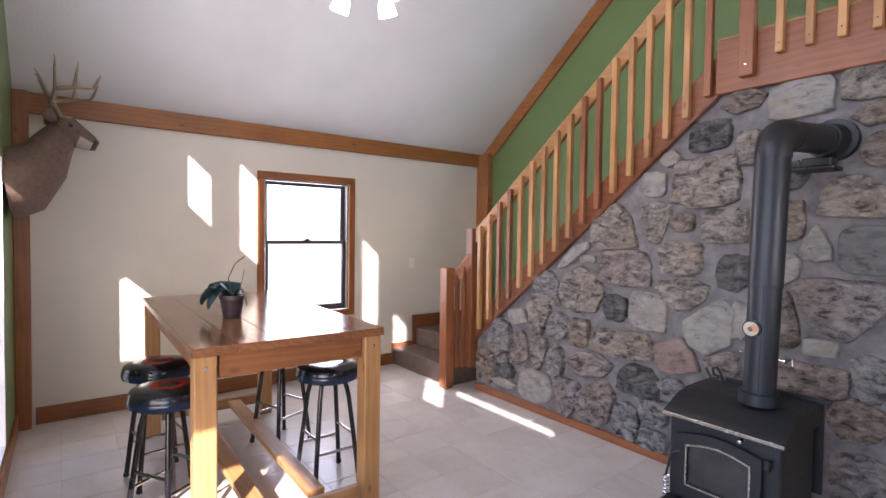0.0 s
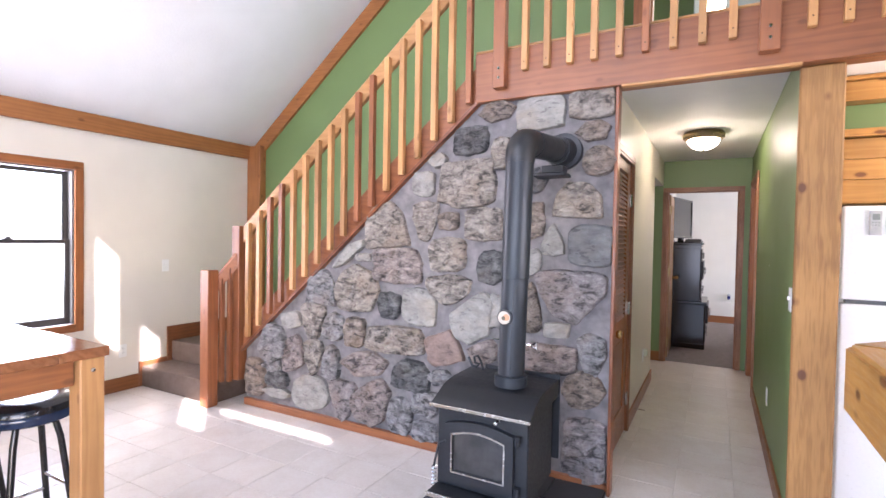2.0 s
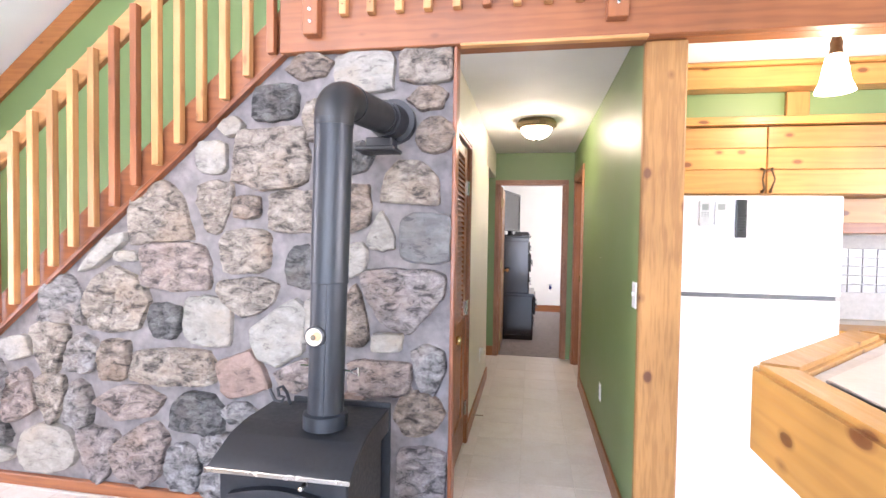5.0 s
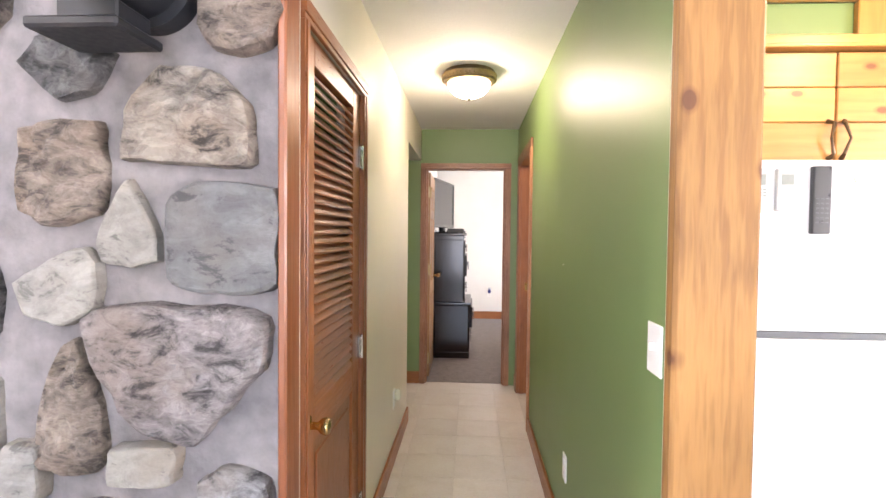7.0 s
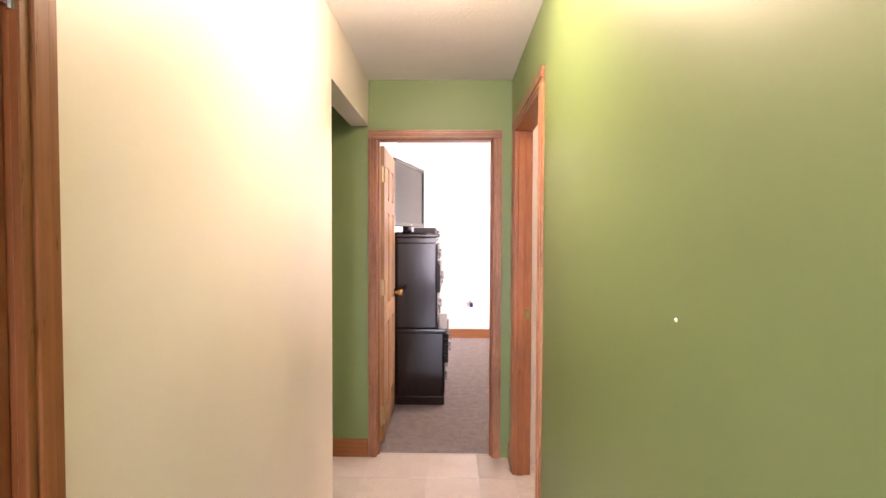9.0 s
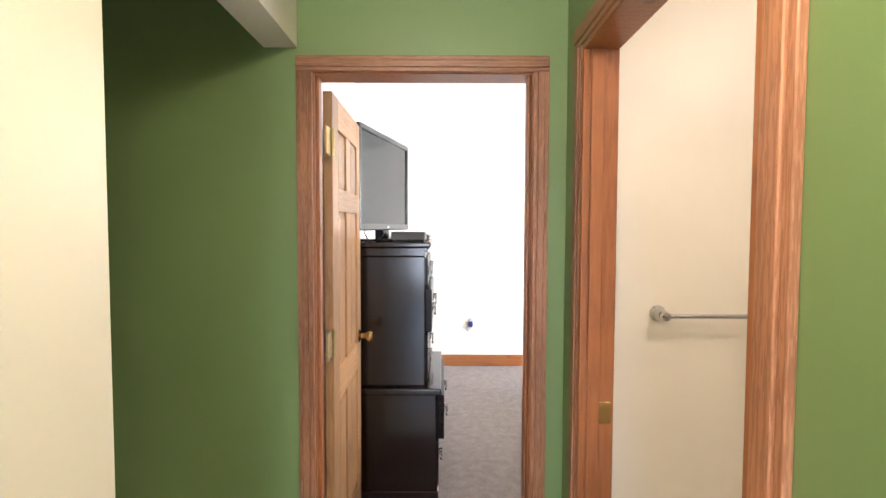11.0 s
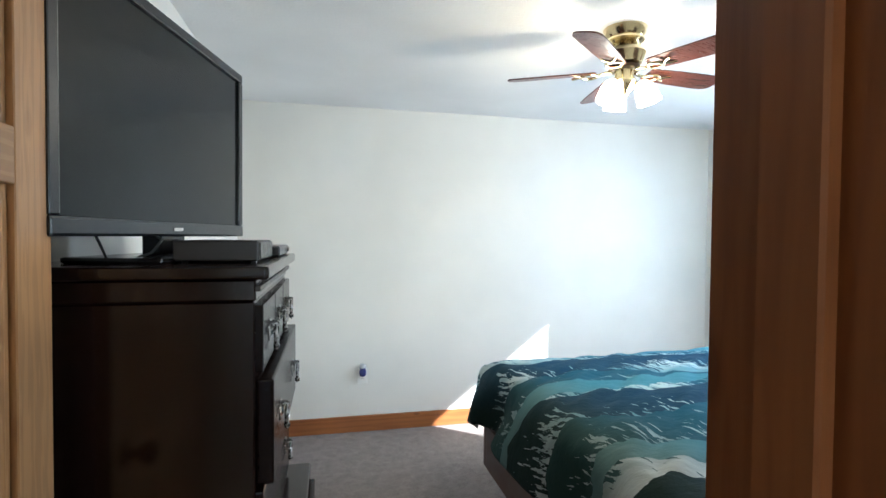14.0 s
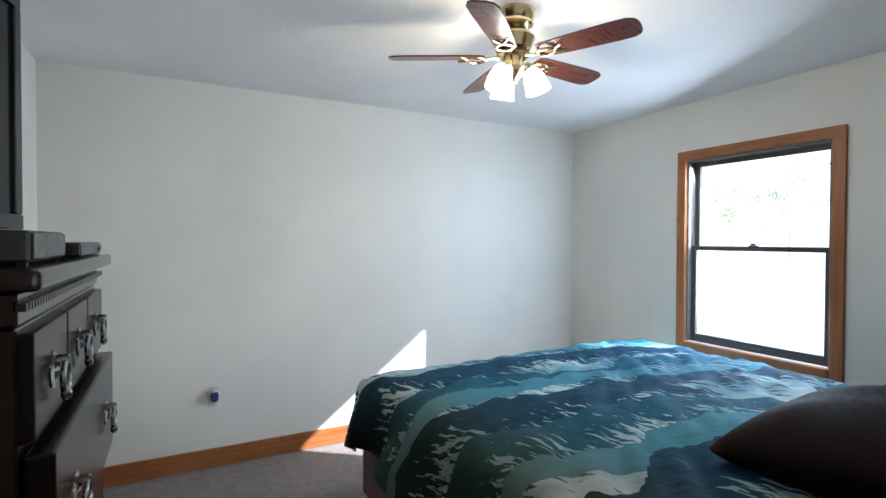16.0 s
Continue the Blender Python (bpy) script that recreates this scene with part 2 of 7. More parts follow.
def stone_mat(tone):
    """Split fieldstone: chipped facets, pale and dark patches on slanting beds, dark pits between them."""
    key = "stone_" + tone
    if key in _mats:
        return _mats[key]
    hi, lo = STONE_TONES[tone]
    mid = tuple((p + q) / 2 for p, q in zip(hi, lo))
    warm = (mid[0] * 1.10, mid[1] * 0.92, mid[2] * 0.76)
    calm = tone in ("pale", "slate", "rust")
    m, nt, b = nodes_of(key)
    v = coords(nt, (1, 1, 1), (0, 0.4, 0), True)
    slant = coords(nt, (1, 1, 1.9), (0, 0.6, 0), True)
    warp = nt.nodes.new("ShaderNodeTexNoise")
    warp.inputs["Scale"].default_value, warp.inputs["Detail"].default_value = 9.0, 4
    nt.links.new(slant, warp.inputs["Vector"])
    bent = nt.nodes.new("ShaderNodeVectorMath")
    bent.operation = "MULTIPLY_ADD"
    bent.inputs[1].default_value = (0.11, 0.11, 0.11)
    nt.links.new(warp.outputs["Color"], bent.inputs[0])
    nt.links.new(slant, bent.inputs[2])
    chip = add(nt, "ShaderNodeTexVoronoi", Scale=14.0 if calm else 22.0, Randomness=1.0)
    nt.links.new(bent.outputs[0], chip.inputs["Vector"])
    cell = nt.nodes.new("ShaderNodeSeparateColor")
    nt.links.new(chip.outputs["Color"], cell.inputs[0])
    patch = noise_tex(nt, v, 8.0, 5, 0.62, 0.4)
    bed = noise_tex(nt, slant, 13, 7, 0.72, 0.5)
    grit = noise_tex(nt, v, 70, 4, 0.7)
    c = ramp(nt, patch, [(0.38, lo), (0.50, mid), (0.60, hi)])
    c = mix(nt, 0.18 if calm else 0.45, c, ramp(nt, cell.outputs[0], [(0.0, tuple(x * 0.5 for x in lo)), (0.35, lo), (0.6, mid), (1.0, tuple(min(0.75, x * 1.25) for x in hi))]))
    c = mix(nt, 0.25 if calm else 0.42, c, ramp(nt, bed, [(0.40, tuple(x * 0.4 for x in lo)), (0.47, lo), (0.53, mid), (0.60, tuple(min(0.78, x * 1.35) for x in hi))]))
    c = mix(nt, 0.2, c, ramp(nt, grit, [(0.35, lo), (0.65, hi)]))
    c = mix(nt, ramp(nt, noise_tex(nt, v, 4.0, 3), [(0.52, (0, 0, 0)), (0.66, (0.45, 0.45, 0.45))]), c, warm)
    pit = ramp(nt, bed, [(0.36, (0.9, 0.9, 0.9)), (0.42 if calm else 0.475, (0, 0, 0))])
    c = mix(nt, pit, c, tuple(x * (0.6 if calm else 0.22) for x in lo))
    nt.links.new(c, b.inputs["Base Color"])
    b.inputs["Roughness"].default_value = 0.78
    h = mix(nt, 0.5, mix(nt, 0.2, bed, grit), cell.outputs[1])
    bump(nt, b, h, 1.0, 0.016 if calm else 0.045)
    _mats[key] = m
    return m


CREAM = paint("cream_paint", (0.72, 0.665, 0.565), 0.42)
GREEN = paint("green_paint", (0.160, 0.238, 0.088), 0.44, 0.001, 90)
WHITE = paint("white_ceiling", (0.80, 0.80, 0.80), 0.7, 0.006, 55)
BEDWALL = paint("bedroom_paint", (0.74, 0.725, 0.675), 0.5)
SIDING = paint("siding", (0.35, 0.31, 0.27), 0.7)
BRASS = plain("brass", (0.60, 0.42, 0.17), 0.24, 1.0, 0.08)
HINGE_BRASS = plain("hinge_brass", (0.46, 0.35, 0.17), 0.33, 1.0, 0.15)
PEWTER = plain("tarnished_pewter", (0.27, 0.26, 0.245), 0.26, 1.0, 0.2)
CHROME = plain("chrome", (0.60, 0.60, 0.60), 0.07, 1.0, 0.03)
NICKEL = plain("nickel", (0.55, 0.52, 0.47), 0.25, 1.0, 0.05)
BLACK = plain("black_iron", (0.013, 0.014, 0.017), 0.45, 0.0, 0.3, 60, 0.001)
PIPE = plain("pipe_black", (0.017, 0.021, 0.027), 0.40, 0.0, 0.25, 12)
# same pipe metal; its weaker reflections are put into a darker colour
SHADED_PIPE = plain("pipe_shaded", (0.014, 0.015, 0.017), 0.42, 0.0, 0.25, 12)
WHITE_PLASTIC = plain("white_plastic", (0.78, 0.77, 0.73), 0.35, 0.0, 0.03)
BLACK_PLASTIC = plain("black_plastic", (0.02, 0.02, 0.022), 0.3, 0.0, 0.1)
AGED_BRASS = plain("aged_brass", (0.30, 0.22, 0.12), 0.38, 1.0, 0.15)
BRONZE = plain("dark_bronze", (0.11, 0.075, 0.045), 0.35, 1.0, 0.15)
TRACK = plain("sash_track", (0.15, 0.14, 0.13), 0.45, 0.3, 0.15)
SASH = plain("sash_bronze", (0.06, 0.055, 0.05), 0.4, 0.3, 0.1)

# ---- building helpers ----
_place = {}


def bm_new():
    return bmesh.new()


def box(bm, x0, x1, y0, y1, z0, z1, bevel=0.0, seg=1):
    m = Matrix.LocRotScale(((x0 + x1) / 2, (y0 + y1) / 2, (z0 + z1) / 2), None, (abs(x1 - x0), abs(y1 - y0), abs(z1 - z0)))
    r = bmesh.ops.create_cube(bm, size=1, matrix=m)
    if bevel:
        es = list({e for v in r["verts"] for e in v.link_edges})
        bmesh.ops.bevel(bm, geom=es, offset=bevel, segments=seg, affect="EDGES", profile=0.6)
    return bm


def cyl(bm, a, b, r0, r1=None, n=16, caps=True):
    a, b = Vector(a), Vector(b)
    d = b - a
    m = Matrix.Translation((a + b) / 2) @ d.to_track_quat("Z", "Y").to_matrix().to_4x4()
    bmesh.ops.create_cone(bm, cap_ends=caps, segments=n, radius1=r0, radius2=r0 if r1 is None else r1, depth=d.length, matrix=m)
    return bm


def lathe(bm, at, profile, n=24, axis="z"):
    """A turned shape: (radius, height) pairs from one end to the other."""
    rings = []
    for r, h in profile:
        ring = []
        for i in range(n):
            a = 2 * math.pi * i / n
            p = Vector((r * math.cos(a), r * math.sin(a), h))
            if axis == "x":
                p = Vector((p.z, p.x, p.y))
            elif axis == "y":
                p = Vector((p.x, p.z, p.y))
            ring.append(bm.verts.new(p + Vector(at)))
        rings.append(ring)
    for a, b in zip(rings, rings[1:]):
        for i in range(n):
            bm.faces.new((a[i], a[(i + 1) % n], b[(i + 1) % n], b[i]))
    if profile[0][0] > 1e-4:
        bm.faces.new(rings[0][::-1])
    if profile[-1][0] > 1e-4:
        bm.faces.new(rings[-1])
    bmesh.ops.recalc_face_normals(bm, faces=bm.faces)
    return bm


def prism(bm, outline, y0, y1, bevel=0.0):
    """An outline in x and z, made thick along y."""
    a = [bm.verts.new((x, y0, z)) for x, z in outline]
    b = [bm.verts.new((x, y1, z)) for x, z in outline]
    fs = [bm.faces.new(a), bm.faces.new(b[::-1])]
    for i in range(len(a)):
        j = (i + 1) % len(a)
        fs.append(bm.faces.new((a[j], a[i], b[i], b[j])))
    bmesh.ops.recalc_face_normals(bm, faces=fs)
    if bevel:
        bmesh.ops.bevel(bm, geom=list({e for f in fs for e in f.edges}), offset=bevel, segments=1, affect="EDGES")
    return bm


def tube(bm, points, r, n=10, closed=False):
    pts = [Vector(p) for p in points]
    rings = []
    for i, p in enumerate(pts):
        if closed:
            d = pts[(i + 1) % len(pts)] - pts[i - 1]
        else:
            d = pts[min(i + 1, len(pts) - 1)] - pts[max(i - 1, 0)]
        q = d.to_track_quat("Z", "Y")
        rr = r[i] if isinstance(r, (list, tuple)) else r
        rings.append([bm.verts.new(p + q @ Vector((rr * math.cos(2 * math.pi * k / n), rr * math.sin(2 * math.pi * k / n), 0))) for k in range(n)])
    pairs = list(zip(rings, rings[1:])) + ([(rings[-1], rings[0])] if closed else [])
    for a, b in pairs:
        best = min(range(n), key=lambda s: sum((a[k].co - b[(k + s) % n].co).length for k in range(0, n, 2)))
        for k in range(n):
            bm.faces.new((a[k], a[(k + 1) % n], b[(k + 1 + best) % n], b[(k + best) % n]))
    if not closed:
        bm.faces.new(rings[0][::-1])
        bm.faces.new(rings[-1])
    bmesh.ops.recalc_face_normals(bm, faces=bm.faces)
    return bm


def thing(name, at, label, category, group="", kind=""):
    ob = new(name)
    ob.empty_display_size = 0.1
    ob.location = at
    _place[ob] = Vector(at)
    return tagged(ob, label, category, group, kind)


def part(name, bm, material, parent=None, label="", smooth=None):
    """Links a bmesh in room coordinates as one mesh, its origin at the middle of its foot."""
    lo = Vector([min(v.co[i] for v in bm.verts) for i in range(3)])
    hi = Vector([max(v.co[i] for v in bm.verts) for i in range(3)])
    c = Vector(((lo.x + hi.x) / 2, (lo.y + hi.y) / 2, lo.z))
    for v in bm.verts:
        v.co -= c
    me = bpy.data.meshes.new(name)
    bm.to_mesh(me)
    bm.free()
    for m in material if isinstance(material, (list, tuple)) else (material,):
        me.materials.append(m)
    if smooth:
        me.shade_smooth()
        me.set_sharp_from_angle(angle=radians(smooth))
    ob = new(name, me)
    _place[ob] = c
    if parent:
        ob.parent = parent
        ob.location = c - _place[parent]
    else:
        ob.location = c
    if label:
        ob["label"] = label
    return ob


def solid(name, bm, material, label, category, kind="", group="", smooth=None):
    return tagged(part(name, bm, material, None, "", smooth), label, category, group, kind)


def wall(name, axis, face0, face1, u0, u1, z0, z1, holes, mats, label):
    """A wall across an axis ("x" or "y") between two faces, with holes (u0, u1, z0, z1) right through it. mats: low face, high face, reveals."""
    us = sorted({u0, u1, *[h[0] for h in holes], *[h[1] for h in holes]})
    zs = sorted({z0, z1, *[h[2] for h in holes], *[h[3] for h in holes]})
    us, zs = [u for u in us if u0 <= u <= u1], [z for z in zs if z0 <= z <= z1]
    bm = bm_new()

    def full(i, j):
        if not (0 <= i < len(us) - 1 and 0 <= j < len(zs) - 1):
            return False
        cu, cz = (us[i] + us[i + 1]) / 2, (zs[j] + zs[j + 1]) / 2
        return not any(h[0] < cu < h[1] and h[2] < cz < h[3] for h in holes)

    def v(u, d, z):
        return bm.verts.new((d, u, z) if axis == "x" else (u, d, z))

    def quad(ps, idx, normal):
        f = bm.faces.new([v(*p) for p in ps])
        f.normal_update()
        if f.normal.dot(Vector(normal)) < 0:
            f.normal_flip()
        f.material_index = idx

    n = (1, 0, 0) if axis == "x" else (0, 1, 0)
    un = (0, 1, 0) if axis == "x" else (1, 0, 0)
    for i in range(len(us) - 1):
        for j in range(len(zs) - 1):
            if not full(i, j):
                continue
            a, b, c, d = us[i], us[i + 1], zs[j], zs[j + 1]
            quad([(a, face0, c), (b, face0, c), (b, face0, d), (a, face0, d)], 0, [-k for k in n])
            quad([(a, face1, c), (b, face1, c), (b, face1, d), (a, face1, d)], 1, n)
            if not full(i - 1, j):
                quad([(a, face0, c), (a, face1, c), (a, face1, d), (a, face0, d)], 2, [-k for k in un])
            if not full(i + 1, j):
                quad([(b, face0, c), (b, face1, c), (b, face1, d), (b, face0, d)], 2, un)
            if not full(i, j - 1):
                quad([(a, face0, c), (b, face0, c), (b, face1, c), (a, face1, c)], 2, (0, 0, -1))
            if not full(i, j + 1):
                quad([(a, face0, d), (b, face0, d), (b, face1, d), (a, face1, d)], 2, (0, 0, 1))
    bmesh.ops.remove_doubles(bm, verts=bm.verts, dist=1e-5)
    return solid(name, bm, mats, label, "wall", "structure")


def trim(name, x0, x1, y0, y1, z0, z1, mat, label, category="trim", bevel=0.004):
    return solid(name, box(bm_new(), x0, x1, y0, y1, z0, z1, bevel), mat, label, category, "structure")


# ---- structure ----
XW, YS, YG, YST = -3.17, -0.50, 3.96, 2.86          # west wall, south wall, green stair wall, stone wall
HL, HR, YD, YB = 0.945, 1.84, 6.44, 10.08           # hall walls, bedroom door wall, bedroom far wall
BX0, BX1, CH = 0.85, 4.74, 2.44                     # bedroom side walls and ceiling
HC = 2.375                                          # hall ceiling
YBM = 2.80                                          # front of the loft edge
RX, RZ0, PITCH = 1.9, 2.43, 0.80                    # ridge, eaves height, slope


def roof_z(x):
    return RZ0 + PITCH * ((x - XW) if x < RX else (2 * RX - XW - x))


def clip_to_roof(ob):
    bm = bm_new()
    bm.from_mesh(ob.data)
    for sx, side in ((XW, -1), (2 * RX - XW, 1)):
        co = Vector((sx, 0, RZ0 + 0.05)) - ob.location
        no = Vector((side * PITCH, 0, 1)).normalized()
        bmesh.ops.bisect_plane(bm, geom=bm.verts[:] + bm.edges[:] + bm.faces[:], plane_co=co, plane_no=no, clear_outer=True)
    bm.to_mesh(ob.data)
    bm.free()


WIN_W = (1.27, 2.13, 0.66, 1.94)                    # living room window opening (y, z)
WIN_B = (8.01, 8.91, 0.748, 2.03)                    # bedroom window opening
wall("wall_west", "x", XW - 0.14, XW, YS - 0.14, 6.8, -0.1, RZ0, [WIN_W], [SIDING, CREAM, WHITE], "cream painted wall with one window and sun patches")
gable = [(-1.73, -1.33, 2.76, 3.32), (-1.19, -0.80, 2.80, 3.70), (0.40, 0.78, 3.25, 4.22), (0.89, 1.25, 3.26, 3.78),
         (1.53, 1.98, 2.70, 3.21), (2.02, 3.31, 2.99, 3.20), (-2.36, -1.90, 0.15, 1.86), (-0.75, 1.96, 0.30, 2.10)]
south = wall("wall_south", "y", YS - 0.14, YS, XW, 5.0, -0.1, 6.6, gable, [SIDING, GREEN, WHITE], "green painted gable wall with tall windows")
clip_to_roof(south)
green = wall("wall_stair", "y", YG, YG + 0.12, XW, 0.83, -0.1, 6.6, [], [GREEN, CREAM, GREEN], "green painted wall behind the stairs")
clip_to_roof(green)
loft_back = wall("wall_loft", "y", 6.6, 6.72, XW, 5.0, CH + 0.1, 6.6, [], [GREEN, SIDING, GREEN], "green painted back wall of the loft")
clip_to_roof(loft_back)
wall("wall_east", "x", 5.0, 5.14, YS, YD + 0.14, -0.1, 4.05, [(0.3, 1.7, 0.95, 2.05)], [CREAM, SIDING, WHITE], "cream painted outer wall")
wall("wall_hall_left", "x", HL - 0.11, HL, YST + 0.02, YD, -0.02, HC, [(3.16, 3.90, -0.02, 2.00), (5.48, YD, -0.02, 2.09)], [CREAM, CREAM, CREAM], "cream painted hallway wall")
wall("wall_hall_right", "x", HR, HR + 0.095, YBM + 0.114, YD, -0.02, HC, [(5.40, 6.235, -0.02, 2.03)], [GREEN, CREAM, CREAM], "green painted hallway wall")
wall("wall_hall_end", "y", YD, YD + 0.11, -0.6, HR + 0.12, -0.02, HC + 0.1, [(0.980, 1.741, -0.02, 2.025)], [GREEN, BEDWALL, CREAM], "green painted end wall with the bedroom doorway")
wall("wall_bedroom_south", "y", 6.47, YD + 0.11 + 0.03, HR + 0.09, 5.0, -0.02, CH + 0.1, [], [CREAM, BEDWALL, CREAM], "painted wall between bathroom and bedroom")
wall("wall_alcove", "y", 5.36, 5.48, -0.6, HL - 0.11, -0.02, HC, [], [CREAM, CREAM, CREAM], "cream side wall of the hall alcove")
wall("wall_alcove_back", "x", -0.72, -0.6, 5.3, YD + 0.11, -0.02, HC, [], [CREAM, GREEN, GREEN], "green back wall of the hall alcove")
wall("wall_bath_east", "x", 3.6, 3.7, 4.3, 6.47, -0.02, HC, [], [CREAM, CREAM, CREAM], "cream bathroom wall")
wall("wall_kitchen_back", "y", 4.05, 4.17, HR + 0.09, 5.0, -0.02, HC + 0.1, [], [CREAM, CREAM, CREAM], "painted kitchen wall behind the refrigerator")
wall("wall_bedroom_west", "x", BX0 - 0.12, BX0, YD + 0.11, YB + 0.12, -0.02, CH, [], [SIDING, BEDWALL, CREAM], "off-white bedroom wall")
wall("wall_bedroom_north", "y", YB, YB + 0.14, BX0 - 0.12, 5.0, -0.02, CH + 0.1, [], [BEDWALL, SIDING, CREAM], "off-white bedroom wall with a sunlit patch")
wall("wall_bedroom_east", "x", BX1, BX1 + 0.16, YD + 0.11, YB, -0.02, CH, [WIN_B], [BEDWALL, SIDING, WHITE], "off-white bedroom wall with a window")

b = bm_new()
prism(b, [(XW - 0.5, roof_z(XW - 0.5)), (RX, roof_z(RX)), (RX, roof_z(RX) + 0.25), (XW - 0.5, roof_z(XW - 0.5) + 0.25)], YS - 0.14, 6.8)
solid("ceiling", b, WHITE, "white vaulted ceiling with light texture", "ceiling", "structure")
b = bm_new()
prism(b, [(RX, roof_z(RX)), (5.3, roof_z(5.3)), (5.3, roof_z(5.3) + 0.25), (RX, roof_z(RX) + 0.25)], YS - 0.14, 6.8)
solid("ceiling_east", b, WHITE, "white vaulted ceiling slope", "ceiling", "structure")
b = box(bm_new(), HL - 0.11, 5.0, YST + 0.08, 6.6, HC, 2.53)
box(b, -0.72, HL - 0.11, 4.1, 6.6, HC, 2.53)
solid("ceiling_hall", b, WHITE, "white textured hallway ceiling below the loft", "ceiling", "structure")
solid("ceiling_bedroom", box(bm_new(), BX0 - 0.12, 5.1, YD, YB + 0.14, CH, CH + 0.15), WHITE, "white textured bedroom ceiling", "ceiling", "structure")

GROUT = plain("grout", (0.60, 0.55, 0.495), 0.8, 0, 0.12, 30)
CARPET = carpet_mat("carpet_grey", (0.125, 0.104, 0.098), (0.33, 0.29, 0.275))
STAIR_CARPET = carpet_mat("carpet_brown", (0.10, 0.066, 0.048), (0.20, 0.145, 0.115))
b = box(bm_new(), XW - 0.1, 5.0, YS - 0.1, YST + 1.3, -0.12, -0.0025)
box(b, -0.7, 3.7, YST + 1.3, YD + 0.06, -0.12, -0.0025)
floor = solid("floor", b, GROUT, "beige ceramic tile floor with narrow grout", "floor", "structure")
solid("floor_bedroom", box(bm_new(), BX0 - 0.1, 4.9, YD + 0.06, YB + 0.1, -0.12, 0.004), CARPET, "grey-brown cut pile carpet", "floor", "structure")
GROUND = plain("dry_ground", (0.33, 0.30, 0.24), 0.9, 0, 0.3, 3)
b = bm_new()
for x0, x1, y0, y1 in ((-600, XW - 0.14, -600, 600), (5.14, 600, -600, 600), (XW - 0.14, 5.14, -600, YS - 0.14), (XW - 0.14, 5.14, YB + 0.14, 600)):
    bmesh.ops.create_grid(b, x_segments=1, y_segments=1, size=1, matrix=Matrix.LocRotScale(((x0 + x1) / 2, (y0 + y1) / 2, -0.35), None, ((x1 - x0) / 2, (y1 - y0) / 2, 1)))
solid("ground", b, GROUND, "pale dry ground around the house", "ground", "structure")
# Unseen slab added to block sun; its one slot lets a beam in.
solid("porch_roof", box(box(box(box(bm_new(), -0.55, 1.55, -4.2, YS - 0.16, 2.32, 2.40), 2.15, 7.5, -4.2, YS - 0.16, 2.32, 2.40), 1.55, 2.15, -1.45, YS - 0.16, 2.32, 2.40), 1.55, 2.15, -4.2, -2.3, 2.32, 2.40), SIDING, "unseen flat slab added to keep sun off the glass doors", "porch roof", "structure")

# Added out of view to hold direct sun off the kitchen opening.
solid("east_eave", box(bm_new(), 5.16, 6.9, -1.5, 2.6, 2.15, 2.25), SIDING, "wide unseen slab added to keep sun out of the kitchen window", "eave", "structure")

# trim of the living room
CT = lambda a, s=0.0: wood("cedar_trim", a, s)
GT = lambda a, s=0.0: wood("golden_trim", a, s)
DT = lambda a, s=0.0: wood("dark_trim", a, s)
trim("beam_west", XW, XW + 0.035, YS, YG, 2.275, 2.425, GT("y"), "brown stained board along the top of the wall")
trim("baseboard_west", XW, XW + 0.018, YS + 0.11, 2.66, 0, 0.125, CT("y"), "brown stained baseboard", "baseboard")
trim("post_southwest", XW, XW + 0.10, YS, YS + 0.09, 0, RZ0 - 0.01, CT("z"), "brown stained corner post")
trim("baseboard_south", XW + 0.1, -0.8, YS, YS + 0.018, 0, 0.125, CT("x"), "brown stained baseboard", "baseboard")
trim("post_stair_corner", XW, XW + 0.20, YG - 0.09, YG, 0, 2.42, GT("z"), "brown stained corner post behind the stairs")
sl = math.atan(PITCH)
b = prism(bm_new(), [(XW + 0.02, RZ0 - 0.02), (1.0, roof_z(1.0) - 0.02), (1.0, roof_z(1.0) - 0.20), (XW + 0.02, RZ0 - 0.20)], YG - 0.03, YG)
solid("trim_gable", b, GT("x", -sl), "brown stained board along the sloping ceiling", "trim", "structure")
trim("post_loft", 0.93, 1.06, YG - 0.10, YG, 2.56, 5.0, CT("z"), "brown stained post in the loft")

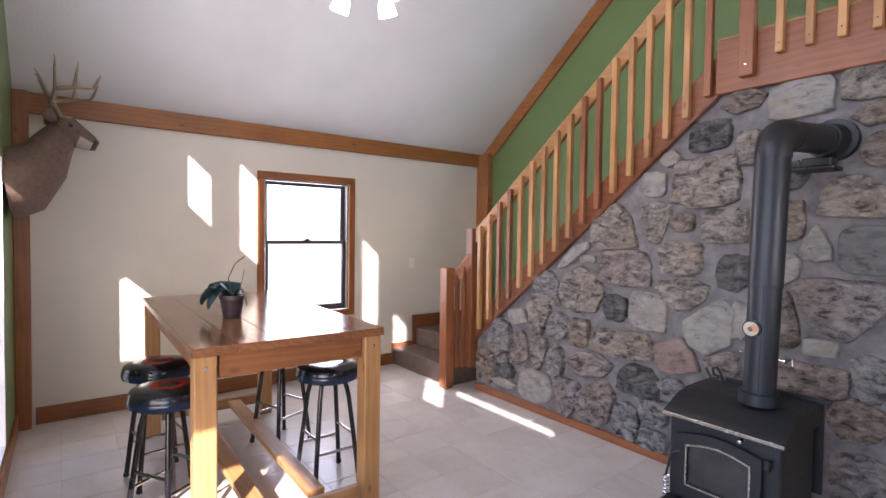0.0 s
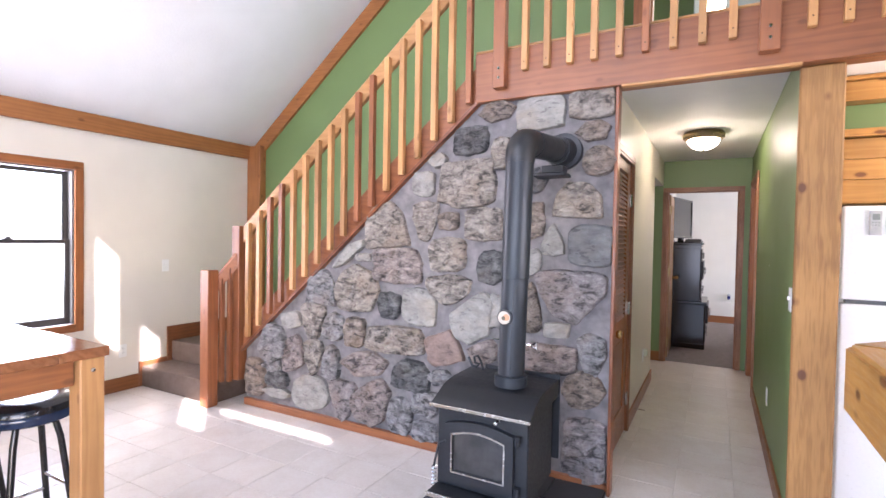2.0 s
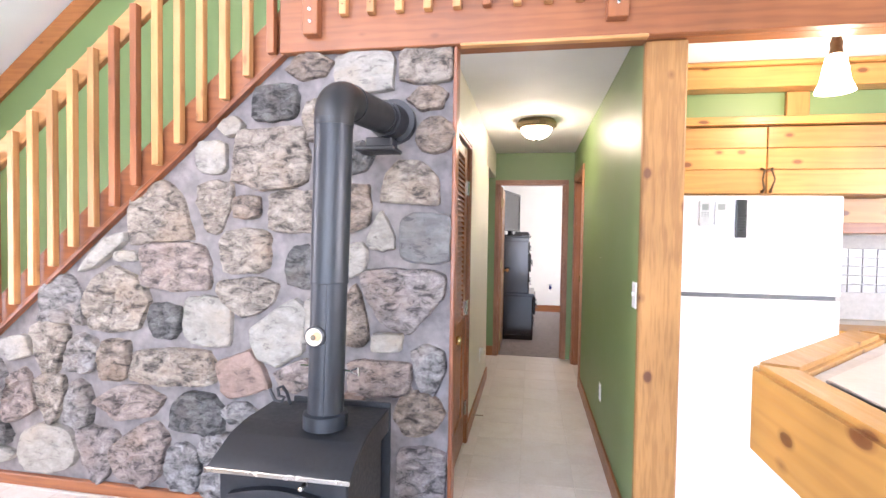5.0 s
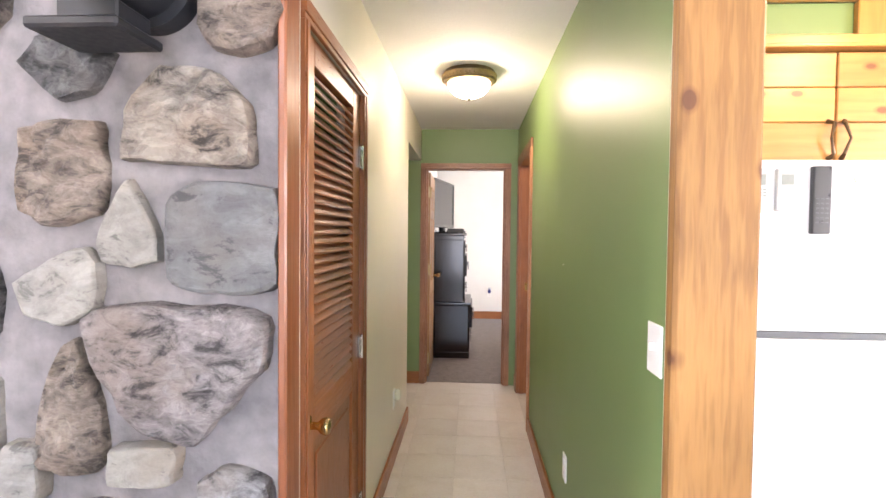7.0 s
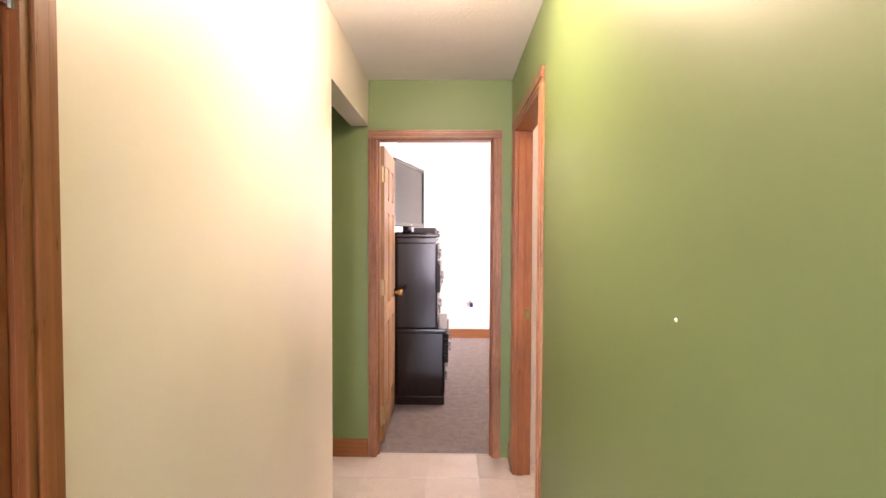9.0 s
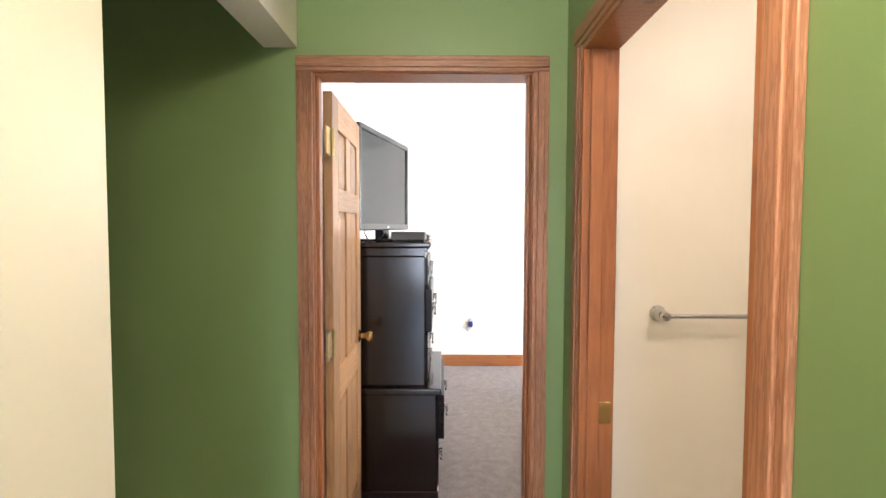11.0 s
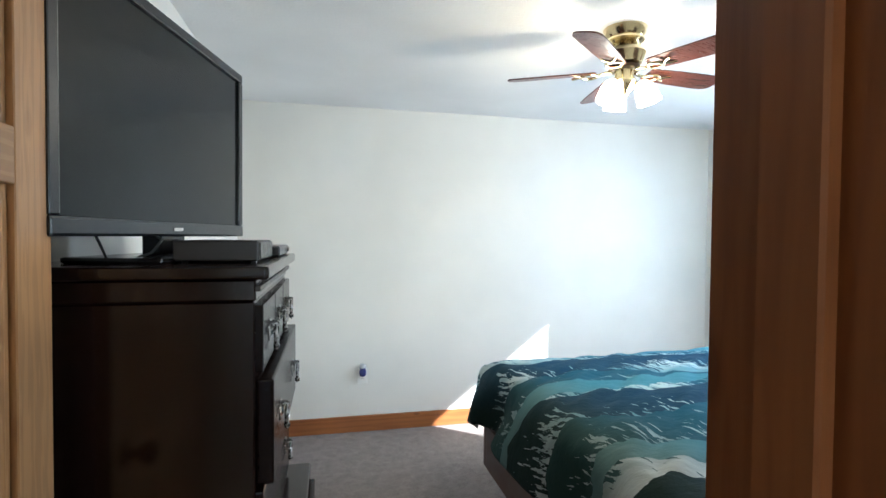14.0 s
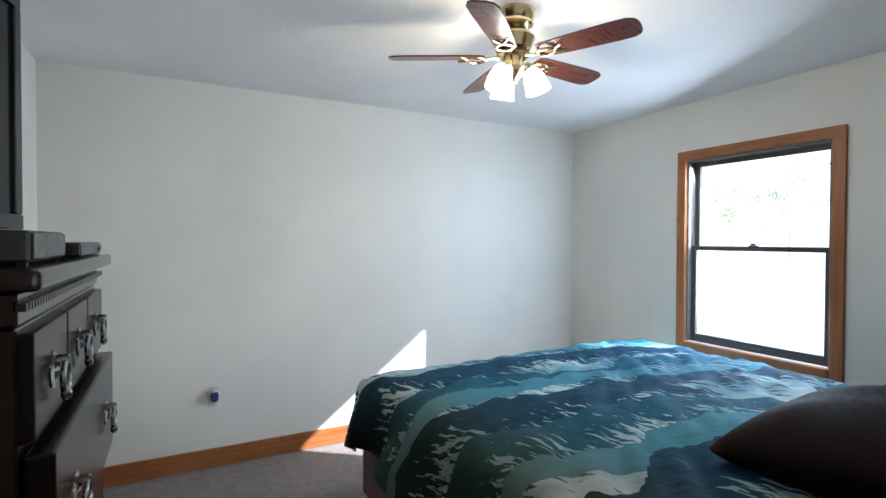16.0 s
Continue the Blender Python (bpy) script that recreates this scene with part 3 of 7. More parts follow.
# windows
def window(name, xf, side, y0, y1, z0, z1, meet, label):
    """A double-hung window in a wall across x. side: +1 where the room lies towards +x."""
    w = thing(name, (xf, (y0 + y1) / 2, z0), label, "window", kind="structure")
    s = side
    c = 0.065

    def bx(x_in, x_out, a, b2, c2, d):
        return box(bm_new(), xf + s * min(x_in, x_out), xf + s * max(x_in, x_out), a, b2, c2, d, 0.003)
    for nm, a, b2, c2, d in (("casing", y0 - c, y0, z0 - c, z1), ("casing", y1, y1 + c, z0 - c, z1), ("casing", y0 - c, y1 + c, z1, z1 + c)):
        part(nm, bx(0.0, 0.022, a, b2, c2, d), CT("y" if b2 - a > 0.5 else "z"), w, "brown stained casing")
    part("window_sill", bx(-0.02, 0.035, y0, y1, z0 - c, z0 - 0.002), CT("y"), w, "brown stained sill")
    part("jamb", bx(-0.12, 0.0, y0, y0 + 0.015, z0, z1), TRACK, w)
    part("jamb", bx(-0.12, 0.0, y1 - 0.015, y1, z0, z1), TRACK, w)
    part("jamb", bx(-0.12, 0.0, y0 + 0.015, y1 - 0.015, z1 - 0.015, z1), TRACK, w)
    for xo, za, zb in ((-0.085, meet - 0.015, z1 - 0.015), (-0.05, z0, meet + 0.015)):
        sash = part("sash", box(box(box(box(bm_new(), xf + s * xo - 0.014, xf + s * xo + 0.014, y0 + 0.016, y0 + 0.05, za, zb, 0.002),
                     xf + s * xo - 0.014, xf + s * xo + 0.014, y1 - 0.05, y1 - 0.016, za, zb, 0.002),
                     xf + s * xo - 0.014, xf + s * xo + 0.014, y0 + 0.05, y1 - 0.05, zb - 0.03, zb, 0.002),
                     xf + s * xo - 0.014, xf + s * xo + 0.014, y0 + 0.05, y1 - 0.05, za, za + (0.055 if za == z0 else 0.03), 0.002), SASH, w, "dark bronze sash")
        g = part("pane", box(bm_new(), xf + s * xo - 0.002, xf + s * xo + 0.002, y0 + 0.045, y1 - 0.045, za + 0.02, zb - 0.02), glass_mat(), sash, "clear glass pane")
        g.visible_shadow = False
    part("sash_lock", box(box(bm_new(), xf + s * -0.04 - 0.012, xf + s * -0.04 + 0.012, (y0 + y1) / 2 - 0.03, (y0 + y1) / 2 + 0.03, meet + 0.015, meet + 0.024, 0.003),
                          xf + s * -0.04 - 0.008, xf + s * -0.04 + 0.008, (y0 + y1) / 2 - 0.012, (y0 + y1) / 2 + 0.02, meet + 0.024, meet + 0.036, 0.003), SASH, w)
    part("sash_lift", box(bm_new(), xf + s * -0.036, xf + s * -0.022, (y0 + y1) / 2 - 0.05, (y0 + y1) / 2 + 0.05, z0 + 0.02, z0 + 0.03, 0.003), SASH, w)
    return w


window("window_1", XW, 1, *WIN_W, 1.345, "double-hung window with brown casing and dark sashes")
window("window_2", BX1, -1, *WIN_B, 1.41, "double-hung bedroom window with brown casing and dark sashes")


def casing(name, axis, face, out, u0, u1, z1, w, mat, label, t=0.018, widths=None):
    """Door casing on one face of a wall, and its head."""
    g = thing(name, (face, (u0 + u1) / 2, 0) if axis == "x" else ((u0 + u1) / 2, face, 0), label, "door casing", kind="structure")

    def bar(nm, a, b2, c, d, ax):
        bm = bm_new()
        for i, (f0, f1, tt) in enumerate(((0, 0.28, 0.75), (0.28, 0.72, 1.0), (0.72, 1.0, 0.85))):
            if ax == "z":
                p, q, r0, r1 = a + (b2 - a) * f0, a + (b2 - a) * f1, c, d
            else:
                p, q, r0, r1 = a, b2, c + (d - c) * f0, c + (d - c) * f1
            lo, hi = sorted((face, face + out * t * tt))
            box(bm, *((lo, hi, p, q) if axis == "x" else (p, q, lo, hi)), r0, r1, 0.002)
        part(nm, bm, mat("z" if ax == "z" else ("y" if axis == "x" else "x")), g)
    wa, wb = widths or (w, w)
    bar("side_casing", u0 - wa, u0, 0.0, z1, "z")
    bar("side_casing", u1, u1 + wb, 0.0, z1, "z")
    bar("head_casing", u0 - wa, u1 + wb, z1, z1 + w, "u")
    return g


OAK = lambda a: wood("oak", a)
LV = lambda a: wood("louver", a)
JC = lambda a: wood("jamb_cedar", a)
casing("door_casing_bedroom", "y", YD, -1, 0.995, 1.726, 2.01, 0.052, OAK, "oak casing round the bedroom doorway")
casing("door_casing_bath", "x", HR, -1, 5.40, 6.235, 2.03, 0.065, OAK, "oak casing round the bathroom doorway")
casing("door_casing_closet", "x", HL, 1, 3.167, 3.892, 1.992, 0.062, LV, "stained casing round the closet door", widths=(0.042, 0.058))


def lining(name, axis, f0, f1, u0, u1, z1, mat, label):
    """Jambs and head inside an opening, each with its stop."""
    g = thing(name, ((f0 + f1) / 2, (u0 + u1) / 2, 0) if axis == "x" else ((u0 + u1) / 2, (f0 + f1) / 2, 0), label, "door jamb", kind="structure")
    m = (f0 + f1) / 2
    for a, b2, c, d, z0_, zz in ((u0, u0 + 0.018, f0, f1, 0, z1), (u1 - 0.018, u1, f0, f1, 0, z1), (u0 + 0.018, u1 - 0.018, f0, f1, z1 - 0.018, z1)):
        bm = bm_new()
        box(bm, *((c, d, a, b2) if axis == "x" else (a, b2, c, d)), z0_, zz, 0.002)
        if b2 - a < 0.05:
            st = (b2, b2 + 0.011) if a == u0 else (a - 0.011, a)
            box(bm, *((m - 0.03, m + 0.008, *st) if axis == "x" else (*st, m - 0.03, m + 0.008)), z0_, zz - 0.018, 0.002)
        part("jamb", bm, mat("z"), g)
    return g


lining("door_jamb_bedroom", "y", YD + 0.002, YD + 0.108, 0.981, 1.740, 2.024, JC, "reddish stained door jamb")
bj = lining("door_jamb_bath", "x", HR - 0.010, HR + 0.094, 5.401, 6.234, 2.029, JC, "reddish stained door jamb")
part("strike_plate", box(bm_new(), HR + 0.05, HR + 0.085, 6.213, 6.2165, 0.92, 0.985, 0.001), BRASS, bj, "brass strike plate")
# baseboards of hall and bedroom
for nm, x0, x1, y0, y1, a in (("baseboard_hall_right", HR - 0.015, HR, YBM + 0.115, 5.33, "y"), ("baseboard_hall_corner", HR - 0.015, HR, 6.305, YD - 0.02, "y"),
                              ("baseboard_hall_left", HL, HL + 0.015, 3.952, 5.48, "y"), ("baseboard_alcove", -0.6, 0.942, YD - 0.015, YD, "x"),
                              ("baseboard_hall_near", HL, HL + 0.015, YST + 0.136, 3.12, "y")):
    trim(nm, x0, x1, y0, y1, 0, 0.115, CT(a), "brown stained baseboard", "baseboard")
for nm, x0, x1, y0, y1, a in (("baseboard_bedroom_north", BX0, BX1, YB - 0.016, YB, "x"), ("baseboard_bedroom_east", BX1 - 0.016, BX1, 6.7, YB - 0.016, "y"),
                              ("baseboard_bedroom_west", BX0, BX0 + 0.016, 6.7, YB - 0.016, "y")):
    trim(nm, x0, x1, y0, y1, 0.004, 0.125, CT(a), "knotty brown stained baseboard", "baseboard")

# ---- loft front, post and stone wall ----

b = box(bm_new(), 0.16, 5.0, YBM, YBM + 0.05, 2.275, 2.575, 0.004)
solid("loft_beam", b, wood("redwood", "x"), "reddish brown loft edge board", "beam", "structure")
trim("loft_nosing", 0.16, 5.0, YBM + 0.005, YBM + 0.10, 2.577, 2.592, wood("fir", "x"), "light wood strip on the loft edge")
trim("hall_head_strip", HL + 0.09, HR - 0.005, YBM - 0.012, YBM + 0.03, 2.262, 2.277, wood("fir", "x"), "light wood strip over the hallway opening")
trim("header_back", HL, 5.0, YBM + 0.052, YBM + 0.14, 2.277, HC - 0.002, wood("redwood", "x"), "reddish header board")
b = box(bm_new(), HR - 0.003, HR + 0.172, YBM + 0.062, YBM + 0.112, 0, 2.274, 0.008)
solid("wood_post", b, wood("rough_post", "z"), "rough sawn knotty wooden post between hall and kitchen", "post", "structure")
SX0, SX1, SKX, SKZ, SZ0 = -1.95, 1.0, 0.205, 2.30, 0.47        # stone wall: ends, kink, low end of its top
slope = (SKZ - SZ0) / (SKX - SX0)
MORTAR = plain("mortar", (0.205, 0.186, 0.184), 0.9, 0, 0.38, 14, 0.022)
b = prism(bm_new(), [(SX0, 0.06), (SX1, 0.06), (SX1, SKZ), (SKX, SKZ), (SX0, SZ0)], YST, YST + 0.09)
stone_wall = solid("wall_stone", b, MORTAR, "grey fieldstone veneer wall below the stairs", "wall", "structure")
trim("baseboard_stone", SX0, SX1, YST - 0.03, YST + 0.05, 0, 0.06, wood("redwood", "x"), "rough brown board at the foot of the stone wall", "baseboard")
trim("stone_edge_trim", SX1 + 0.002, SX1 + 0.021, YST - 0.040, YST + 0.045, 0, SKZ - 0.025, DT("z"), "brown edge board of the stone wall")
trim("hall_corner_filler", HL + 0.001, SX1 - 0.012, YST + 0.092, YST + 0.134, 0, 2.27, DT("z"), "dark stained corner board")
trim("stone_top_trim", SKX, SX1 + 0.022, YST - 0.045, YST + 0.02, SKZ + 0.031, SKZ + 0.055, DT("x"), "brown strip over the stone wall")
rr = random.Random(7)
# outlines that split fieldstones take, as corners of a shape two units wide and high
STONE_FORMS = {
    "slab": ((-1, -0.8), (-0.2, -1), (0.95, -0.85), (1, 0.2), (0.88, 0.95), (-0.3, 1), (-0.93, 0.8)),
    "block": ((-0.88, -0.9), (0.5, -1), (1, -0.6), (0.95, 0.8), (0.2, 1), (-0.8, 0.88), (-1, 0.1)),
    "wedge_down": ((-1, 0.75), (-0.3, 1), (0.9, 0.92), (1, 0.3), (0.4, -0.75), (0.1, -1), (-0.3, -0.8), (-0.78, 0)),
    "wedge_up": ((-0.3, 0.85), (0.1, 1), (0.45, 0.6), (0.9, -0.3), (1, -0.8), (0.3, -1), (-0.85, -0.9), (-1, -0.35)),
    "dome": ((-1, -0.75), (-0.72, 0.5), (-0.2, 1), (0.5, 0.85), (0.88, 0.2), (1, -0.95), (0.2, -0.8)),
    "lens": ((-1, -0.1), (-0.4, 0.8), (0.4, 1), (1, 0.3), (0.7, -0.7), (-0.2, -1)),
    "sliver": ((-1, -1), (-0.75, -0.3), (0.2, 0.75), (0.9, 1), (1, 0.6), (0.1, -0.3), (-0.5, -0.9)),
    "kite": ((-1, 0.1), (-0.3, 0.55), (0.6, 1), (1, 0.5), (0.9, -0.5), (0.1, -1), (-0.7, -0.7)),
    "tilt": ((-1, 0.35), (0.25, 1), (0.6, 0.75), (1, -0.5), (-0.35, -1), (-0.75, -0.6)),
    "lump": ((-1, -0.3), (-0.7, 0.6), (-0.1, 1), (0.7, 0.75), (1, 0.0), (0.75, -0.75), (0.0, -1), (-0.7, -0.85)),
}


def stone(x, z, w, h, tone, form="lump", flip=1):
    """One split fieldstone, set into the mortar and standing proud of it, with a broken face."""
    bm = bm_new()
    seed = rr.uniform(0, 50)
    calm = 0.45 if tone in ("pale", "slate", "rust") else 1.0
    deep = rr.uniform(0.034, 0.052)
    corners = [Vector((flip * cx + rr.uniform(-0.07, 0.07), cz + rr.uniform(-0.07, 0.07))) for cx, cz in STONE_FORMS[form]]
    nc, n = len(corners), 30
    outline = []
    for q in range(n):
        f = q * nc / n
        outline.append(corners[int(f) % nc].lerp(corners[(int(f) + 1) % nc], f - int(f)))
    outline = [outline[q] * 0.7 + (outline[q - 1] + outline[(q + 1) % n]) * 0.15 for q in range(n)]
    outline = [p * (1 + 0.10 * noise.noise(Vector((p.x * 2.4, p.y * 2.4, seed))) + rr.uniform(-0.012, 0.012)) for p in outline]
    lx0, lx1 = min(p.x for p in outline), max(p.x for p in outline)
    lz0, lz1 = min(p.y for p in outline), max(p.y for p in outline)
    outline = [Vector((2 * (p.x - lx0) / (lx1 - lx0) - 1, 2 * (p.y - lz0) / (lz1 - lz0) - 1)) for p in outline]

    def relief(px, pz):
        a, s = px * 0.83 + pz * 0.56, pz * 0.83 - px * 0.56
        r = 0.026 * noise.noise(Vector((a * 7, s * 11, seed)))
        ridge = 1 - 2 * abs(noise.noise(Vector((a * 9, s * 22, seed + 7))))
        return calm * (r + 0.014 * ridge + 0.010 * noise.noise(Vector((px * 44, pz * 44, seed + 3))))

    rings = []
    for f, d in ((1.0, 0.0), (0.99, 0.62), (0.965, 0.90), (0.90, 0.99), (0.78, 1.0), (0.65, 1.0), (0.52, 1.0), (0.38, 1.0), (0.22, 1.0)):
        ring = []
        for p in outline:
            qx, qz = x + p.x * f * w * 0.52, z + p.y * f * h * 0.52
            ring.append(bm.verts.new((qx, YST + 0.010 - deep * d - (relief(qx, qz) * min(1, d * d) if d else 0), qz)))
        rings.append(ring)
    for a, b2 in zip(rings, rings[1:]):
        for i in range(n):
            bm.faces.new((a[i], a[(i + 1) % n], b2[(i + 1) % n], b2[i]))
    mid = bm.verts.new((x, YST + 0.010 - deep - relief(x, z), z))
    for i in range(n):
        bm.faces.new((rings[-1][i], rings[-1][(i + 1) % n], mid))
    bmesh.ops.recalc_face_normals(bm, faces=bm.faces)
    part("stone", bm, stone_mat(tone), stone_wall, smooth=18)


# ---- living room ----
RW = lambda a, s=0.0: wood("redwood", a, s)
FIR = lambda a, s=0.0: wood("fir", a, s)
ST_Y0, ST_Y1 = YST + 0.09, YG                      # stair between stone wall and green wall
stairs = thing("staircase", (-0.9, 3.4, 0), "carpeted wooden staircase with wooden balustrade above a stone wall", "staircase")
part("bottom_step", box(bm_new(), XW + 0.02, -2.16, 2.68, ST_Y1, 0, 0.19, 0.015, 3), STAIR_CARPET, stairs, "brown carpeted step")
part("winder_step", box(bm_new(), XW + 0.02, -1.97, 2.97, ST_Y1, 0.19, 0.38, 0.015, 3), STAIR_CARPET, stairs, "brown carpeted step")
for i in range(11):
    x = -1.97 + 0.201 * i
    part("step", box(bm_new(), x, x + 0.225, ST_Y0 + 0.035, ST_Y1, 0.30 + 0.18 * i, 0.38 + 0.18 * (i + 1), 0.012, 2), STAIR_CARPET, stairs, "brown carpeted step")
sa = -math.atan(slope)


def on_top(x):
    return SZ0 + slope * (x - SX0)


b = prism(bm_new(), [(SX0 - 0.03, on_top(SX0 - 0.03)), (SKX, SKZ), (SKX + 0.0, SKZ + 0.275), (SKX - 0.06, SKZ + 0.21), (SX0 - 0.03, on_top(SX0 - 0.03) + 0.20)], YST - 0.015, YST + 0.035, 0.003)
part("stringer", b, RW("x", sa), stairs, "reddish brown stringer board")
b = prism(bm_new(), [(SX0 - 0.03, on_top(SX0 - 0.03) - 0.002), (SKX, SKZ - 0.002), (SKX, SKZ + 0.028), (SX0 - 0.03, on_top(SX0 - 0.03) + 0.028)], YST - 0.045, YST - 0.016, 0.003)
part("stringer_strip", b, DT("x", sa), stairs)
b = prism(bm_new(), [(-1.97, 1.494), (0.33, 1.494 + 0.831 * 2.30), (0.33, 1.494 + 0.831 * 2.30 - 0.135), (-1.97, 1.359)], YST - 0.035, YST + 0.005, 0.006)
part("handrail", b, FIR("x", sa), stairs, "light brown sloping handrail")
kinds = [FIR("z"), FIR("z"), RW("z"), FIR("z"), FIR("z"), FIR("z"), RW("z")]
for i in range(17):
    x = -1.875 + 0.1245 * i
    z0, z1 = on_top(x) + 0.05, 1.494 + 0.831 * (x + 1.97) - 0.05
    b = box(bm_new(), x - 0.019, x + 0.019, YST - 0.075, YST - 0.036, z0, z1, 0.003)
    part("baluster", b, kinds[(i * 3) % 7], stairs)
b = box(bm_new(), -2.075, -1.985, YST - 0.06, YST + 0.03, 0.20, 1.50, 0.005)
part("newel_post", b, RW("z"), stairs, "dark reddish newel post")
b = box(bm_new(), -2.205, -2.105, 2.60, 2.70, 0, 1.13, 0.005)
part("newel_post", b, RW("z"), stairs, "dark reddish newel post")
b = bm_new()
for v in box(b, -2.16, -2.05, 2.70, YST - 0.06, 1.0, 1.12).verts:
    k = (v.co.y - 2.70) / (YST - 0.06 - 2.70)
    v.co.x += (-2.15 if v.co.x < -2.1 else -2.115) + 0.11 * k - v.co.x
    v.co.z += 0.20 * k - 0.05
part("short_rail", b, RW("y"), stairs)
for k in (0.3, 0.72):
    y, x = 2.70 + 0.1 * k, -2.155 + 0.11 * k
    part("baluster", box(bm_new(), x, x + 0.036, y - 0.018, y + 0.018, 0.19, 1.0 + 0.2 * k, 0.003), RW("z"), stairs)
part("skirt_board", box(box(bm_new(), XW, XW + 0.02, 2.66, 2.93, 0, 0.23, 0.003), XW, XW + 0.02, 2.93, YG - 0.09, 0, 0.52, 0.003), RW("y"), stairs, "reddish brown skirt board")
part("skirt_board", box(bm_new(), XW + 0.02, -1.97, YG - 0.02, YG, 0.2, 0.52, 0.003), RW("x"), stairs)
b = prism(bm_new(), [(-1.97, 0.38), (0.2, 2.38), (0.2, 2.75), (-1.97, 0.75)], YG - 0.02, YG)
part("skirt_board", b, RW("x", sa), stairs)

rail = thing("loft_railing", (1.8, YBM - 0.02, 2.3), "wooden loft railing with bolted square balusters", "railing")
for x, w in ((0.30, 0.075), (1.66, 0.085), (3.0, 0.085), (4.4, 0.085)):
    p = part("railing_post", box(bm_new(), x, x + w, YBM - 0.055, YBM, 2.335, 3.62, 0.004), RW("z"), rail, "reddish railing post with bolts")
    for z in (2.395, 2.45):
        part("bolt", lathe(bm_new(), (x + w / 2, YBM - 0.055, z), [(0.0, -0.006), (0.006, -0.005), (0.009, -0.001), (0.009, 0.001)], 10, "y"), CHROME, p, "bright round bolt head")
xs = [0.49 + 0.1325 * i for i in range(9)] + [1.865 + 0.1325 * i for i in range(8)] + [3.2 + 0.1325 * i for i in range(9)]
for i, x in enumerate(xs):
    p = part("baluster", box(bm_new(), x - 0.018, x + 0.018, YBM - 0.04, YBM, 2.425, 3.50, 0.003), kinds[i % 6 if i % 6 != 2 else 0] if i != 5 else RW("z"), rail)
    part("screw", lathe(bm_new(), (x, YBM - 0.04, 2.47), [(0.0, -0.002), (0.004, -0.001), (0.004, 0.001)], 8, "y"), BRONZE, p)
part("handrail", box(bm_new(), 0.30, 5.0, YBM - 0.03, YBM + 0.02, 3.48, 3.60, 0.006), FIR("x"), rail)

# things up in the loft
b = lathe(bm_new(), (1.42, 5.2, 3.50), [(0.0, 0.0), (0.05, 0.01), (0.10, 0.06), (0.11, 0.11), (0.06, 0.14), (0.02, 0.15), (0.02, 0.6)], 16)
solid("loft_pendant", b, glow("loft_shade", (1, 0.85, 0.6), 4), "lit glass pendant lamp hanging in the loft", "lamp", smooth=40)
b = box(bm_new(), 1.25, 2.05, 5.6, 5.64, 2.53, 3.9, 0.01)
solid("loft_screen", b, paint("pale_panel", (0.22, 0.27, 0.27), 0.5), "pale grey panel standing in the loft", "panel")

# wood stove on its hearth
hearth = thing("hearth_pad", (0.5, 2.4, 0), "low hearth pad of black slate tiles", "hearth")
part("pad", box(bm_new(), 0.16, 1.0, 1.80, YST - 0.031, 0, 0.028, 0.004), BLACK, hearth)
SLATE = plain("slate", (0.035, 0.034, 0.035), 0.4, 0, 0.3, 9, 0.004)
for i in range(3):
    for j in range(4):
        x0, y0 = 0.165 + 0.278 * i, 1.805 + 0.254 * j
        part("tile", box(bm_new(), x0, x0 + 0.273, y0, min(y0 + 0.249, YST - 0.033), 0.028, 0.04, 0.002), SLATE, hearth)
SX, SY = 0.565, 2.33
stove = thing("wood_stove", (SX, SY, 0.04), "black steel wood stove with glass door on a hearth pad", "stove")
x0, x1, y0, y1 = 0.335, 0.795, 2.075, 2.45
part("body", box(bm_new(), x0, x1, y0, y1, 0.235, 0.62, 0.006), BLACK, stove)
b = prism(bm_new(), [(2.035, 0.622), (2.035, 0.638), (2.10, 0.668), (2.17, 0.70), (2.27, 0.715), (2.485, 0.715), (2.485, 0.622)], 0.315, 0.815, 0.004)
bmesh.ops.transform(b, matrix=Matrix(((0, 1, 0, 0), (1, 0, 0, 0), (0, 0, 1, 0), (0, 0, 0, 1))), verts=b.verts)
bmesh.ops.reverse_faces(b, faces=b.faces)
part("top", b, BLACK, stove, "black top with sloping front", smooth=35)
part("trim_strip", box(bm_new(), 0.312, 0.818, 2.026, 2.034, 0.622, 0.638, 0.002), NICKEL, stove, "bright metal strip")
part("heat_shield", box(bm_new(), 0.40, 0.82, 2.488, 2.50, 0.30, 0.735, 0.003), BLACK, stove)
part("pedestal", box(bm_new(), x0 + 0.05, x1 - 0.05, y0 + 0.08, y1 - 0.05, 0.04, 0.235, 0.004), BLACK, stove)
part("ash_lip", box(bm_new(), x0 - 0.005, x1 + 0.005, y0 - 0.10, y0 + 0.02, 0.20, 0.235, 0.006), BLACK, stove)
part("ash_lip_edge", box(bm_new(), x0 - 0.006, x1 + 0.006, y0 - 0.107, y0 - 0.1, 0.215, 0.236, 0.002), NICKEL, stove, "bright metal edge")


